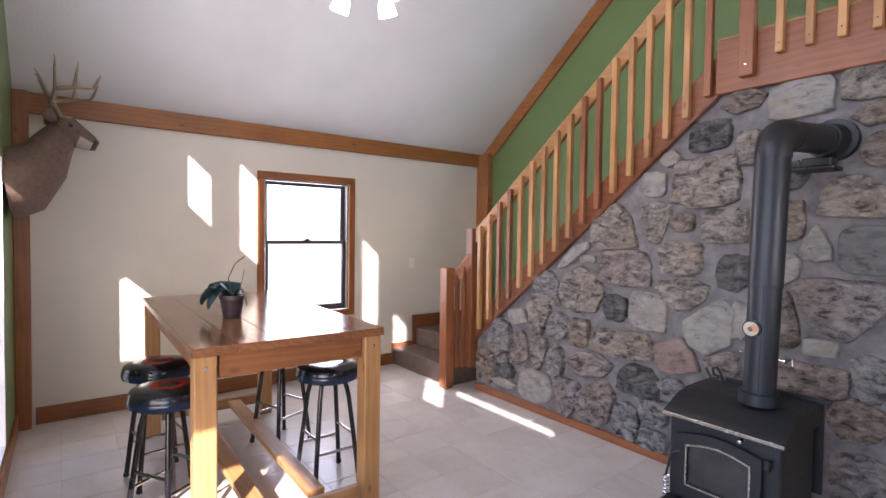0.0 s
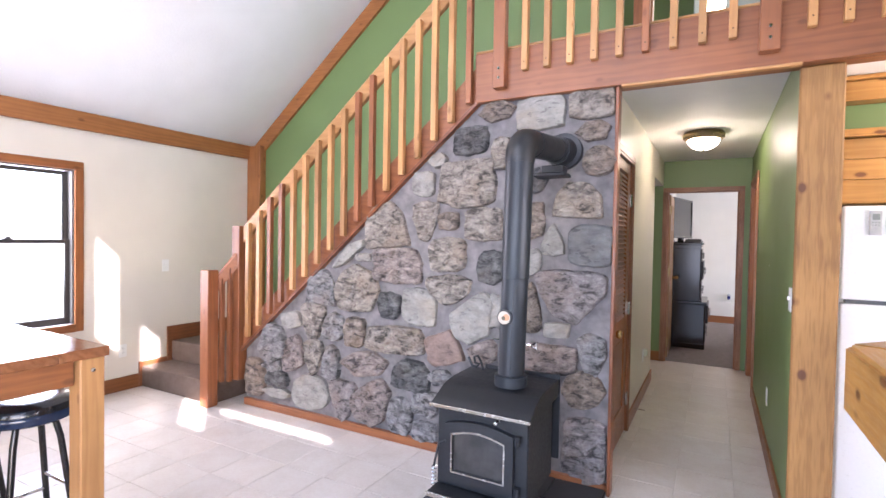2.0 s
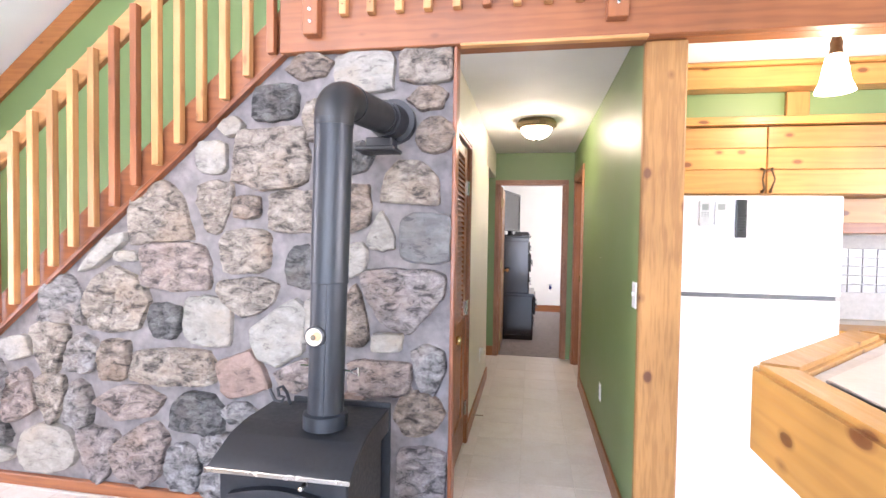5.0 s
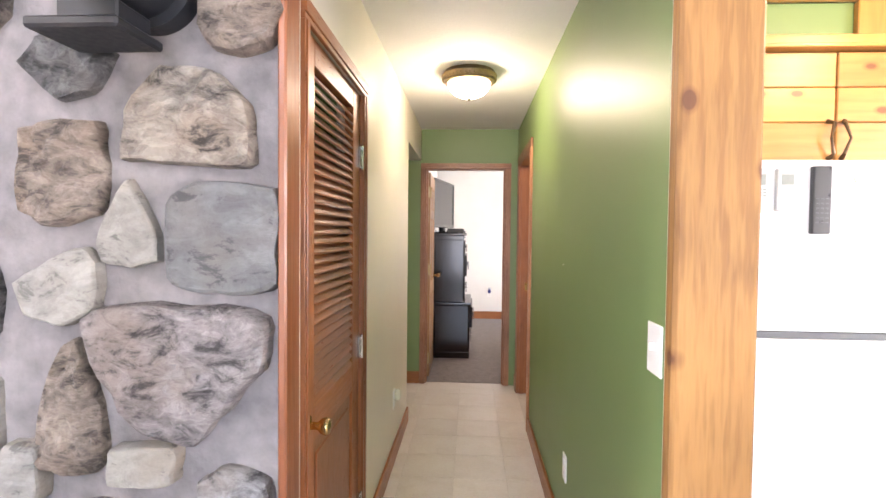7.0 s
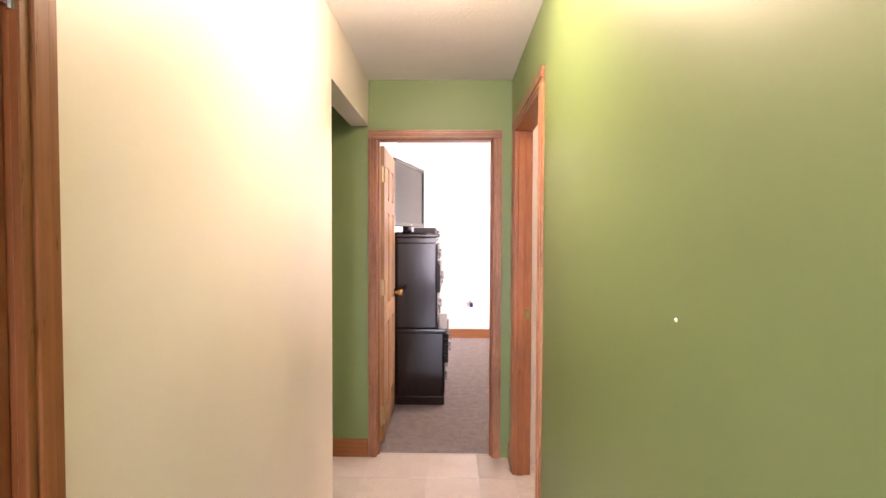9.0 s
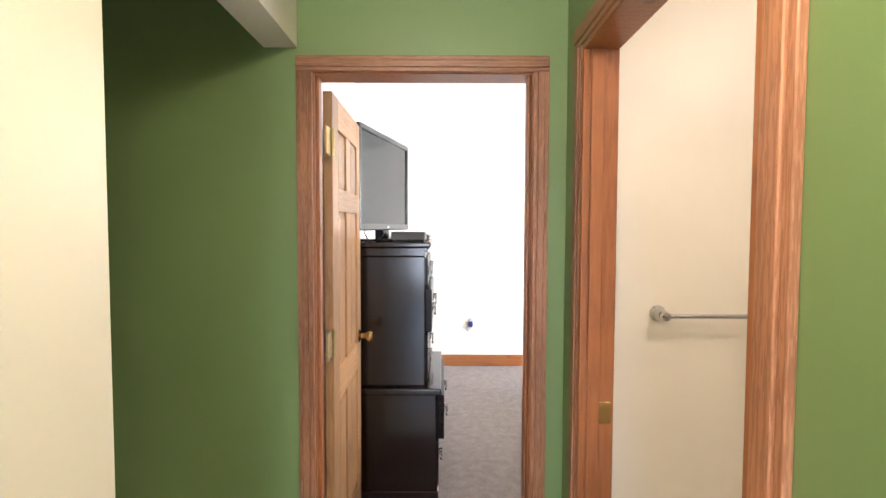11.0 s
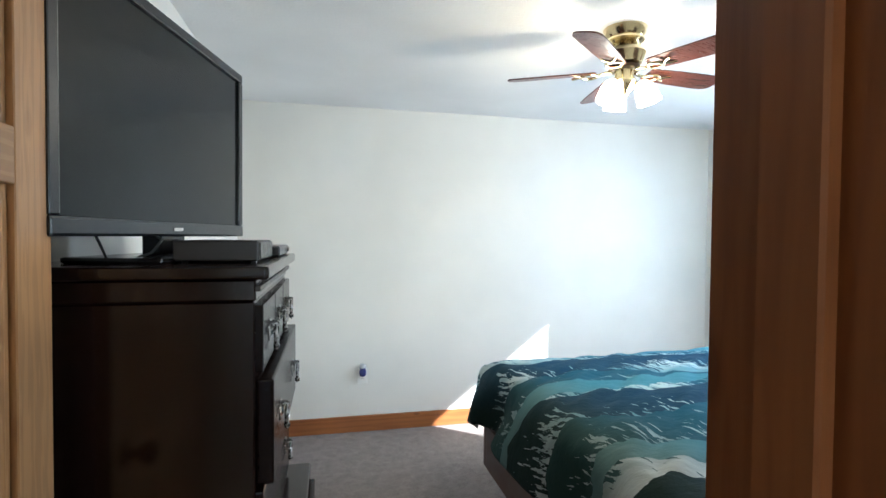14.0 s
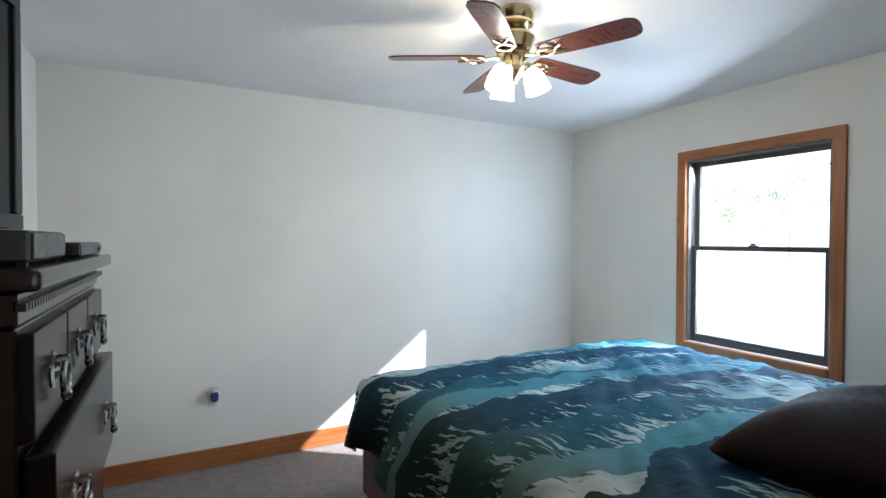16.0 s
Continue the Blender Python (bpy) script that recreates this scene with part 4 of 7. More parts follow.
def arched(bm, xa, xb, za, zb, rise, ya, yb, inner=None):
    """A plate whose head is a flat arch, with a hole of the same kind."""
    def line(p, q, c, d, r):
        top = [(q - (q - p) * t / 8, d + r * math.sin(math.pi * t / 8)) for t in range(9)]
        return [(p, c), (q, c)] + top
    o = line(xa, xb, za, zb, rise)
    if inner is None:
        return prism(bm, o, ya, yb)
    i = line(*inner)
    rings = []
    for pts, y in ((o, ya), (i, ya), (i, yb), (o, yb)):
        rings.append([bm.verts.new((x, y, z)) for x, z in pts])
    for k in range(4):
        a, c = rings[k], rings[(k + 1) % 4]
        for n in range(len(a)):
            m = (n + 1) % len(a)
            bm.faces.new((a[n], a[m], c[m], c[n]))
    bmesh.ops.recalc_face_normals(bm, faces=bm.faces)
    return bm


door = part("door", arched(bm_new(), 0.385, 0.735, 0.275, 0.545, 0.03, y0 - 0.03, y0 - 0.001, (0.43, 0.69, 0.325, 0.50, 0.025)), BLACK, stove, "cast door with arched window")
part("door_window", arched(bm_new(), 0.428, 0.692, 0.323, 0.502, 0.024, y0 - 0.016, y0 - 0.012), plain("sooty_glass", (0.045, 0.042, 0.04), 0.12, 0, 0.5, 9), door, "sooty dark glass")
part("window_trim", arched(bm_new(), 0.424, 0.696, 0.319, 0.506, 0.026, y0 - 0.034, y0 - 0.0305, (0.431, 0.689, 0.326, 0.499, 0.0245)), NICKEL, door, "thin bright window trim")
for z in (0.30, 0.53):
    part("hinge", lathe(bm_new(), (0.752, y0 - 0.022, z), [(0.012, -0.02), (0.013, -0.018), (0.013, 0.018), (0.012, 0.02)], 12), BLACK, door)
b = tube(bm_new(), [(0.40, y0 - 0.04, 0.47), (0.372, y0 - 0.055, 0.455), (0.362, y0 - 0.06, 0.40), (0.352, y0 - 0.062, 0.345)], 0.006, 8)
part("door_handle", b, BLACK, stove)
b = tube(bm_new(), [(0.352 + 0.011 * math.cos(t * 0.9), y0 - 0.062 + 0.011 * math.sin(t * 0.9), 0.35 - 0.0025 * t) for t in range(40)], 0.003, 6)
part("coil_grip", b, CHROME, stove, "bright coiled wire grip")
part("latch_knob", lathe(bm_new(), (0.66, y0 - 0.045, 0.605), [(0, -0.02), (0.008, -0.018), (0.008, 0.02), (0, 0.022)], 10, "y"), NICKEL, stove)
part("damper_lever", tube(bm_new(), [(0.41, 2.44, 0.716), (0.40, 2.43, 0.765), (0.385, 2.42, 0.795), (0.365, 2.42, 0.785), (0.37, 2.42, 0.755), (0.395, 2.42, 0.750), (0.385, 2.41, 0.735), (0.36, 2.41, 0.738), (0.345, 2.41, 0.765), (0.335, 2.41, 0.785)], 0.007, 8), BLACK, stove, "looped black iron lever")

PX, PY, PR = 0.637, 2.262, 0.068
PLX = PX + 0.024                                    # the pipe leans a little on its way up
pipe = thing("stove_pipe", (PX, PY, 0.72), "black stove pipe rising and turning into the stone wall", "stove pipe")
part("collar", lathe(bm_new(), (PX, PY, 0.715), [(PR + 0.012, 0), (PR + 0.012, 0.05), (PR + 0.002, 0.055)], 32), PIPE, pipe, smooth=40)
part("lower_pipe", lathe(bm_new(), (PX, PY, 0.75), [(PR - 0.003, 0), (PR - 0.003, 0.492)], 32), PIPE, pipe, smooth=40)
part("seam", box(bm_new(), PX + 0.014, PX + 0.018, PY - PR + 0.0025, PY - PR + 0.008, 0.77, 1.236), PIPE, pipe)
part("upper_pipe", lathe(bm_new(), (PX, PY, 1.238), [(PR + 0.001, 0), (PR + 0.002, 0.003), (PR, 0.008), (PR, 0.560), (PR + 0.003, 0.565), (PR + 0.003, 0.587)], 32), PIPE, pipe, smooth=40)
for o in pipe.children:
    if o.name.split(".")[0] in ("lower_pipe", "seam", "upper_pipe"):
        base = _place[o]
        for v in o.data.vertices:
            v.co.x += 0.0215 * (base.z + v.co.z - 0.72)
EB = 0.075                                          # bend of the elbow
TH = Vector((0.722, YST, 1.942))                    # where the pipe meets the wall
b = tube(bm_new(), [(PLX, PY, 1.80), (PLX, PY, 1.832)] + [(PLX + 0.012 * (1 - math.cos(a)), PY + EB * (1 - math.cos(a)), 1.832 + EB * math.sin(a)) for a in (0.26, 0.52, 0.79, 1.05, 1.31, 1.57)], PR + 0.003, 32)
part("elbow", b, SHADED_PIPE, pipe, "segmented pipe elbow", smooth=20)
E0 = Vector((PLX + 0.012, PY + EB - 0.012, 1.832 + EB))
run = TH - E0
part("wall_pipe", tube(bm_new(), [E0, TH - run * 0.02], PR, 32), SHADED_PIPE, pipe, smooth=50)
for k in (0.10, 0.66):
    part("pipe_band", tube(bm_new(), [E0 + run * k, E0 + run * (k + 0.025)], PR + 0.004, 32), SHADED_PIPE, pipe, smooth=50)
part("pipe_sleeve", tube(bm_new(), [E0 + run * 0.72, E0 + run * 0.97], PR + 0.012, 32), BLACK, pipe, smooth=50)
part("thimble", tube(bm_new(), [TH + Vector((0, -0.045, 0)), TH + Vector((0, 0.010, 0))], 0.102, 36), BLACK, pipe, "black wall collar", smooth=50)
part("cleanout_tray", box(box(bm_new(), 0.592, 0.772, 2.66, 2.80, 1.782, 1.803, 0.005), 0.632, 0.752, 2.69, 2.79, 1.803, 1.845, 0.004), BLACK, pipe, "black tray under the pipe")
TMX = PX + 0.004
g = part("thermometer", lathe(bm_new(), (TMX - 0.014, PY - PR + 0.004, 1.055), [(0.0, -0.018), (0.030, -0.017), (0.037, -0.014), (0.038, 0.0)], 28, "y"), BLACK_PLASTIC, pipe, "round magnetic dial thermometer")
part("dial_face", lathe(bm_new(), (TMX - 0.014, PY - PR - 0.0140, 1.055), [(0.0, -0.001), (0.031, -0.001), (0.031, 0.0)], 28, "y"), plain("dial_cream", (0.50, 0.44, 0.36), 0.35), g, "cream dial face")
part("dial_band", lathe(bm_new(), (TMX - 0.002, PY - PR - 0.0152, 1.058), [(0.0, -0.001), (0.016, -0.001), (0.016, 0.0)], 20, "y"), plain("dial_orange", (0.58, 0.27, 0.14), 0.4), g)
part("dial_hub", lathe(bm_new(), (TMX - 0.016, PY - PR - 0.0165, 1.053), [(0.0, -0.003), (0.008, -0.002), (0.010, 0.0)], 16, "y"), plain("dial_spring", (0.16, 0.13, 0.09), 0.4, 0.6), g)
part("damper_handle", tube(bm_new(), [(PX + PR - 0.005, PY, 0.922), (PX + PR + 0.03, PY, 0.922), (PX + PR + 0.06, PY - 0.012, 0.937), (PX + PR + 0.062, PY - 0.012, 0.910), (PX + PR + 0.032, PY, 0.917)], 0.004, 8), CHROME, pipe, "bright wire damper handle")
part("damper_rod", cyl(bm_new(), (PX - PR - 0.03, PY, 0.932), (PX - PR + 0.01, PY, 0.932), 0.003, None, 8), CHROME, pipe)

# bar table
TZ = 0.97
table = thing("bar_table", (-1.596, 0.655, 0), "tall wooden bar table with glossy brown top and light legs", "table")


def tx(bm):
    bmesh.ops.transform(bm, matrix=pose(-1.596, 0.655, 0, 0, 0, -0.8), verts=bm.verts)
    return bm


L2, W2 = 0.935, 0.445
TT = wood("table_top", "x")
for i in range(5):
    ya, yb = -W2 + i * 2 * W2 / 5, -W2 + (i + 1) * 2 * W2 / 5
    part("top_board", tx(box(bm_new(), -L2, L2, ya, yb + 0.0005, TZ - 0.04, TZ, 0.0025)), TT, table, "glossy dark brown board")
for sx in (-1, 1):
    for sy in (-1, 1):
        lx, ly = sx * (L2 - 0.058), sy * (W2 - 0.055)
        lg = part("leg", tx(box(bm_new(), lx - 0.045, lx + 0.045, ly - 0.045, ly + 0.045, 0, TZ - 0.04, 0.005)), wood("fir", "z"), table, "light pine leg")
        part("bolt", tx(lathe(bm_new(), (lx + sx * 0.045, ly, TZ - 0.09), [(0.0, sx * 0.005), (0.008, sx * 0.004), (0.010, 0)], 10, "x")), CHROME, lg)
for sy in (-1, 1):
    part("apron", tx(box(bm_new(), -L2 + 0.13, L2 - 0.13, sy * (W2 - 0.065) - 0.02, sy * (W2 - 0.065) + 0.02, TZ - 0.145, TZ - 0.04, 0.003)), CT("x"), table)
    part("stretcher", tx(box(bm_new(), -L2 + 0.13, L2 - 0.13, sy * 0.14 - 0.045, sy * 0.14 + 0.045, 0.13, 0.165, 0.004)), wood("fir", "x"), table)
for sx in (-1, 1):
    part("end_apron", tx(box(bm_new(), sx * (L2 - 0.058) - 0.02, sx * (L2 - 0.058) + 0.02, -W2 + 0.11, W2 - 0.11, TZ - 0.145, TZ - 0.04, 0.003)), CT("y"), table)
    part("end_stretcher", tx(box(bm_new(), sx * (L2 - 0.058) - 0.02, sx * (L2 - 0.058) + 0.02, -W2 + 0.11, W2 - 0.11, 0.09, 0.165, 0.003)), wood("fir", "y"), table)

# stools
VINYL = plain("black_vinyl", (0.012, 0.013, 0.018), 0.18, 0, 0.2, 30)
LEG = plain("stool_black", (0.012, 0.012, 0.014), 0.22, 0, 0.2, 20)
RED = plain("red_print", (0.42, 0.03, 0.03), 0.2, 0, 0.3, 25)


def make_stool(x, y):
    s = thing("bar_stool", (x, y, 0), "round black vinyl bar stool with chrome foot rails", "stool", "stools round the bar table")
    seat = part("seat", lathe(bm_new(), (x, y, 0.59), [(0.12, 0), (0.160, 0.004), (0.176, 0.018), (0.183, 0.045), (0.183, 0.062), (0.175, 0.082), (0.152, 0.094), (0.10, 0.099), (0.0, 0.10)], 36), VINYL, s, "padded black vinyl seat", smooth=40)
    part("seat_band", lathe(bm_new(), (x, y, 0.600), [(0.168, 0.0), (0.184, 0.006), (0.187, 0.024), (0.186, 0.040), (0.182, 0.046)], 36), plain("blue_black", (0.012, 0.022, 0.055), 0.15), seat, smooth=40)
    part("emblem", lathe(bm_new(), (x, y, 0.687), [(0.05, 0.0), (0.05, 0.0035), (0.085, 0.0035), (0.085, 0.0)], 24), RED, seat, "red ring print")
    part("seat_plate", lathe(bm_new(), (x, y, 0.575), [(0.06, 0), (0.12, 0.012), (0.12, 0.025)], 24), LEG, s)
    for a in (45, 135, 225, 315):
        c, d = math.cos(radians(a)), math.sin(radians(a))
        lg = part("leg", tube(bm_new(), [(x + 0.10 * c, y + 0.10 * d, 0.59), (x + 0.125 * c, y + 0.125 * d, 0.50), (x + 0.19 * c, y + 0.19 * d, 0.015)], 0.0135, 12), LEG, s, smooth=50)
        part("foot_cap", lathe(bm_new(), (x + 0.191 * c, y + 0.191 * d, 0), [(0.014, 0), (0.017, 0.006), (0.015, 0.022)], 12), BLACK_PLASTIC, lg)
    for k in range(4):
        z = 0.20 if k % 2 else 0.275
        r = 0.125 + 0.065 * (0.50 - z) / 0.485
        ends = [(x + r * math.cos(radians(45 + 90 * (k + q))), y + r * math.sin(radians(45 + 90 * (k + q))), z) for q in (0, 1)]
        part("foot_rail", cyl(bm_new(), *ends, 0.0085, None, 10), CHROME, s, "chrome foot rail", smooth=50)
    return s


first = make_stool(-1.18, 1.02)
for x, y, rz in ((-1.86, 0.98, 20), (-1.76, 0.22, 8), (-1.22, 0.20, 33)):
    copy_thing(first, pose(x, y, 0, 0, 0, rz))

# potted plant on the table
px, py = -1.37, 0.53
pot = thing("potted_plant", (px, py, TZ), "small plant with drooping blue-green leaves in a dark pot", "plant")
part("pot", lathe(bm_new(), (px, py, TZ), [(0.042, 0), (0.048, 0.004), (0.062, 0.10), (0.068, 0.105), (0.068, 0.125), (0.060, 0.125), (0.058, 0.11), (0.0, 0.108)], 28), plain("pot_glaze", (0.055, 0.040, 0.042), 0.3, 0, 0.3, 18), pot, "dark reddish brown pot", smooth=40)
LEAF = plain("leaf_blue", (0.022, 0.10, 0.115), 0.4, 0, 0.35, 30)
for a, ln, up, w in ((200, 0.19, 0.085, 0.058), (232, 0.17, 0.07, 0.070), (280, 0.13, 0.06, 0.064), (165, 0.14, 0.08, 0.045), (60, 0.08, 0.06, 0.03), (255, 0.11, 0.085, 0.050)):
    bm = bm_new()
    rows = []
    dx, dy = math.cos(radians(a)), math.sin(radians(a))
    for i in range(9):
        t = i / 8
        r = ln * (1 - (1 - t) ** 1.6)
        z = TZ + 0.12 + up * math.sin(min(1, t * 1.6) * math.pi * 0.62) - 0.20 * max(0, t - 0.35) ** 1.3
        hw = w * math.sin(math.pi * (0.12 + 0.86 * t)) ** 0.7
        rows.append([bm.verts.new((px + dx * r - dy * s * hw, py + dy * r + dx * s * hw, z - abs(s) * 0.008)) for s in (-1, 0, 1)])
    for p, q in zip(rows, rows[1:]):
        for k in (0, 1):
            bm.faces.new((p[k], p[k + 1], q[k + 1], q[k]))
    bmesh.ops.solidify(bm, geom=bm.faces[:], thickness=0.002)
    part("leaf", bm, LEAF, pot, smooth=60)
part("flower_stem", tube(bm_new(), [(px + 0.01, py - 0.0, TZ + 0.11), (px + 0.0, py - 0.02, TZ + 0.22), (px + 0.02, py + 0.01, TZ + 0.30), (px + 0.06, py + 0.05, TZ + 0.34)], 0.003, 6), plain("stem", (0.10, 0.11, 0.05), 0.6), pot, "thin bare stem")
part("flower_stem", tube(bm_new(), [(px + 0.03, py + 0.02, TZ + 0.11), (px + 0.045, py + 0.04, TZ + 0.20), (px + 0.02, py + 0.06, TZ + 0.27)], 0.002, 6), plain("stem", (0.10, 0.11, 0.05), 0.6), pot)

# mounted deer head trophy, plain shape
bm = bm_new()
ox, oy, oz = -2.62, YS, 1.76
tube(bm, [(ox, oy + 0.002, oz - 0.02), (ox, oy + 0.10, oz + 0.0), (ox, oy + 0.22, oz + 0.12), (ox, oy + 0.30, oz + 0.27), (ox, oy + 0.35, oz + 0.33)], [0.25, 0.225, 0.165, 0.115, 0.09], 22)
tube(bm, [(ox, oy + 0.28, oz + 0.36), (ox, oy + 0.36, oz + 0.34), (ox, oy + 0.44, oz + 0.30), (ox, oy + 0.52, oz + 0.265), (ox, oy + 0.55, oz + 0.25)], [0.08, 0.098, 0.076, 0.052, 0.032], 16)
for s in (-1, 1):
    tube(bm, [(ox + s * 0.06, oy + 0.29, oz + 0.38), (ox + s * 0.13, oy + 0.25, oz + 0.41), (ox + s * 0.20, oy + 0.22, oz + 0.40)], [0.022, 0.04, 0.008], 10)
    main = [(ox + s * 0.04, oy + 0.33, oz + 0.40), (ox + s * 0.10, oy + 0.27, oz + 0.50), (ox + s * 0.19, oy + 0.29, oz + 0.56), (ox + s * 0.22, oy + 0.40, oz + 0.58), (ox + s * 0.17, oy + 0.52, oz + 0.60)]
    tube(bm, main, [0.020, 0.017, 0.015, 0.012, 0.006], 8)
    for k, (dy, dz) in enumerate(((-0.10, 0.20), (0.0, 0.22), (0.03, 0.17), (0.05, 0.10))):
        p = Vector(main[min(k + 1, 4)]) if k < 3 else Vector(main[4])
        tube(bm, [p, p + Vector((0, dy * 0.6, dz * 0.6)), p + Vector((-s * 0.02, dy, dz))], [0.012, 0.009, 0.003], 8)
for v in bm.verts:
    v.co.y = oy + (v.co.y - oy) * 0.86
m, nt, bs = nodes_of("trophy_hide")
tc = coords(nt)
hide = ramp(nt, noise_tex(nt, tc, 40, 4), [(0.3, (0.115, 0.074, 0.052)), (0.7, (0.175, 0.115, 0.080))])
nt.links.new(hide, bs.inputs["Base Color"])
bs.inputs["Roughness"].default_value = 0.75
bump(nt, bs, noise_tex(nt, coords(nt, (1, 0.4, 0.3)), 240, 3), 0.4, 0.003)
pale_hide = plain("pale_hide", (0.42, 0.37, 0.31), 0.8, 0, 0.15, 60)
dark_nose = plain("dark_nose", (0.02, 0.017, 0.015), 0.35, 0, 0.2, 40)
antler = plain("antler", (0.27, 0.20, 0.135), 0.55, 0, 0.35, 25)
for f in bm.faces:
    p = f.calc_center_median() - Vector((ox, oy, oz))
    if p.y > 0.445 and p.z < 0.32:
        f.material_index = 2
    elif 0.36 < p.y < 0.45 and p.z < 0.275:
        f.material_index = 1
    elif p.z > 0.43 or (p.z > 0.40 and abs(p.x) < 0.06 and p.y < 0.30):
        f.material_index = 3
for s in (-1, 1):
    eye = bmesh.ops.create_icosphere(bm, subdivisions=2, radius=0.017, matrix=Matrix.Translation((ox + s * 0.080, oy + 0.325, oz + 0.362)))
    for f in {f for v in eye["verts"] for f in v.link_faces}:
        f.material_index = 2
solid("deer_trophy", bm, [m, pale_hide, dark_nose, antler], "brown mounted deer head trophy with pale antlers", "trophy", smooth=80)

# ceiling lamp cluster
cx, cy, cz = -0.97, 1.13, 2.73
ch = thing("chandelier", (cx, cy, roof_z(cx)), "brass ceiling fixture with lit glass shades", "chandelier")
part("canopy", lathe(bm_new(), (cx, cy, roof_z(cx) - 0.10), [(0.02, 0), (0.06, 0.03), (0.065, 0.10)], 20), BRASS, ch, smooth=40)
part("stem", cyl(bm_new(), (cx, cy, cz + 0.14), (cx, cy, roof_z(cx) - 0.09), 0.009, None, 10), BRASS, ch)
part("hub", lathe(bm_new(), (cx, cy, cz + 0.06), [(0.0, 0), (0.04, 0.01), (0.05, 0.05), (0.02, 0.09)], 20), BRASS, ch, smooth=40)
for k in range(4):
    a = radians(20 + 90 * k)
    ux, uy = math.cos(a), math.sin(a)
    arm = part("arm", tube(bm_new(), [(cx + 0.04 * ux, cy + 0.04 * uy, cz + 0.10), (cx + 0.11 * ux, cy + 0.11 * uy, cz + 0.13), (cx + 0.16 * ux, cy + 0.16 * uy, cz + 0.09)], 0.008, 8), BRASS, ch)
    part("shade", tube(bm_new(), [(cx + 0.155 * ux, cy + 0.155 * uy, cz + 0.09), (cx + 0.175 * ux, cy + 0.175 * uy, cz + 0.05), (cx + 0.20 * ux, cy + 0.20 * uy, cz - 0.01)], [0.02, 0.045, 0.055], 16), glow("shade_lit", (1.0, 0.86, 0.62), 5.0), arm, "lit frosted glass shade", smooth=60)


def plate(name, axis, face, out, u, z, w, h, kind, label):
    """A switch or socket plate."""
    g = thing(name, (face, u, z) if axis == "x" else (u, face, z), label, "switch" if kind == "switch" else "outlet")
    lo, hi = sorted((face, face + out * 0.006))

    def bx(a, b2, c, d, o0, o1, bv=0.001):
        p, q = sorted((face + out * o0, face + out * o1))
        return box(bm_new(), *((p, q, a, b2) if axis == "x" else (a, b2, p, q)), c, d, bv)
    part("plate", bx(u - w / 2, u + w / 2, z - h / 2, z + h / 2, 0, 0.006, 0.002), WHITE_PLASTIC, g, "off-white plate")
    if kind == "switch":
        part("toggle", bx(u - 0.005, u + 0.005, z - 0.004, z + 0.016, 0.006, 0.016, 0.002), WHITE_PLASTIC, g)
    else:
        for dz in (-0.02, 0.02):
            soc = part("socket", bx(u - 0.016, u + 0.016, z + dz - 0.014, z + dz + 0.014, 0.006, 0.008, 0.002), WHITE_PLASTIC, g)
            for du in (-0.006, 0.006):
                part("slot", bx(u + du - 0.0012, u + du + 0.0012, z + dz - 0.004, z + dz + 0.005, 0.008, 0.0085, 0), BLACK_PLASTIC, soc)
    return g


plate("light_switch", "x", XW, 1, 2.915, 1.115, 0.07, 0.115, "switch", "off-white switch on the cream wall")
plate("light_switch", "x", HR, -1, 2.963, 1.154, 0.084, 0.118, "switch", "off-white switch on the green wall beside the post")
plate("wall_outlet", "x", HR, -1, 4.00, 0.385, 0.07, 0.115, "outlet", "white outlet low on the green hallway wall")
o = plate("wall_outlet", "x", HL, 1, 4.84, 0.385, 0.07, 0.115, "outlet", "outlet with plug-in night light on the cream wall")
part("night_light", lathe(bm_new(), (HL + 0.025, 4.84, 0.40), [(0.012, -0.02), (0.018, -0.01), (0.022, 0.02), (0.014, 0.045), (0.0, 0.05)], 16), plain("night_light", (0.7, 0.68, 0.55), 0.2), o, "small plug-in night light", smooth=50)
plate("wall_outlet", "x", XW, 1, 2.52, 0.36, 0.07, 0.115, "outlet", "white outlet low on the cream wall")

# ---- hall ----
closet = thing("door_1", (HL - 0.03, 3.53, 0), "stained louvered closet door with brass knob", "door", kind="structure")
dx0, dx1, dy0, dy1 = HL - 0.045, HL - 0.010, 3.163, 3.897
for nm, y0, y1, z0, z1, a in (("stile", dy0, dy0 + 0.120, 0.01, 1.995, "z"), ("stile", dy1 - 0.115, dy1, 0.01, 1.995, "z"), ("rail", dy0 + 0.120, dy1 - 0.115, 1.915, 1.995, "y"),
                              ("rail", dy0 + 0.120, dy1 - 0.115, 0.77, 0.88, "y"), ("rail", dy0 + 0.120, dy1 - 0.115, 0.01, 0.22, "y")):
    part(nm, box(bm_new(), dx0, dx1, y0, y1, z0, z1, 0.002), LV(a), closet)
part("panel", box(box(bm_new(), dx0 + 0.008, dx1 - 0.012, dy0 + 0.120, dy1 - 0.115, 0.22, 0.77), dx1 - 0.014, dx1 - 0.004, dy0 + 0.16, dy1 - 0.155, 0.27, 0.72, 0.006), LV("z"), closet)
n_slat = 33
for i in range(n_slat):
    z = 0.885 + (1.910 - 0.885) * (i + 0.5) / n_slat
    bm = box(bm_new(), -0.025, 0.025, dy0 + 0.121, dy1 - 0.116, -0.004, 0.004, 0.002)
    bmesh.ops.transform(bm, matrix=pose((dx0 + dx1) / 2, 0, z, 0, 50, 0), verts=bm.verts)
    part("slat", bm, LV("y"), closet)
for y0, y1 in ((3.1605, 3.1625), (3.8975, 3.8995)):
    part("jamb", box(bm_new(), HL - 0.07, HL - 0.0005, y0, y1, 0.002, 1.996), LV("z"), closet)
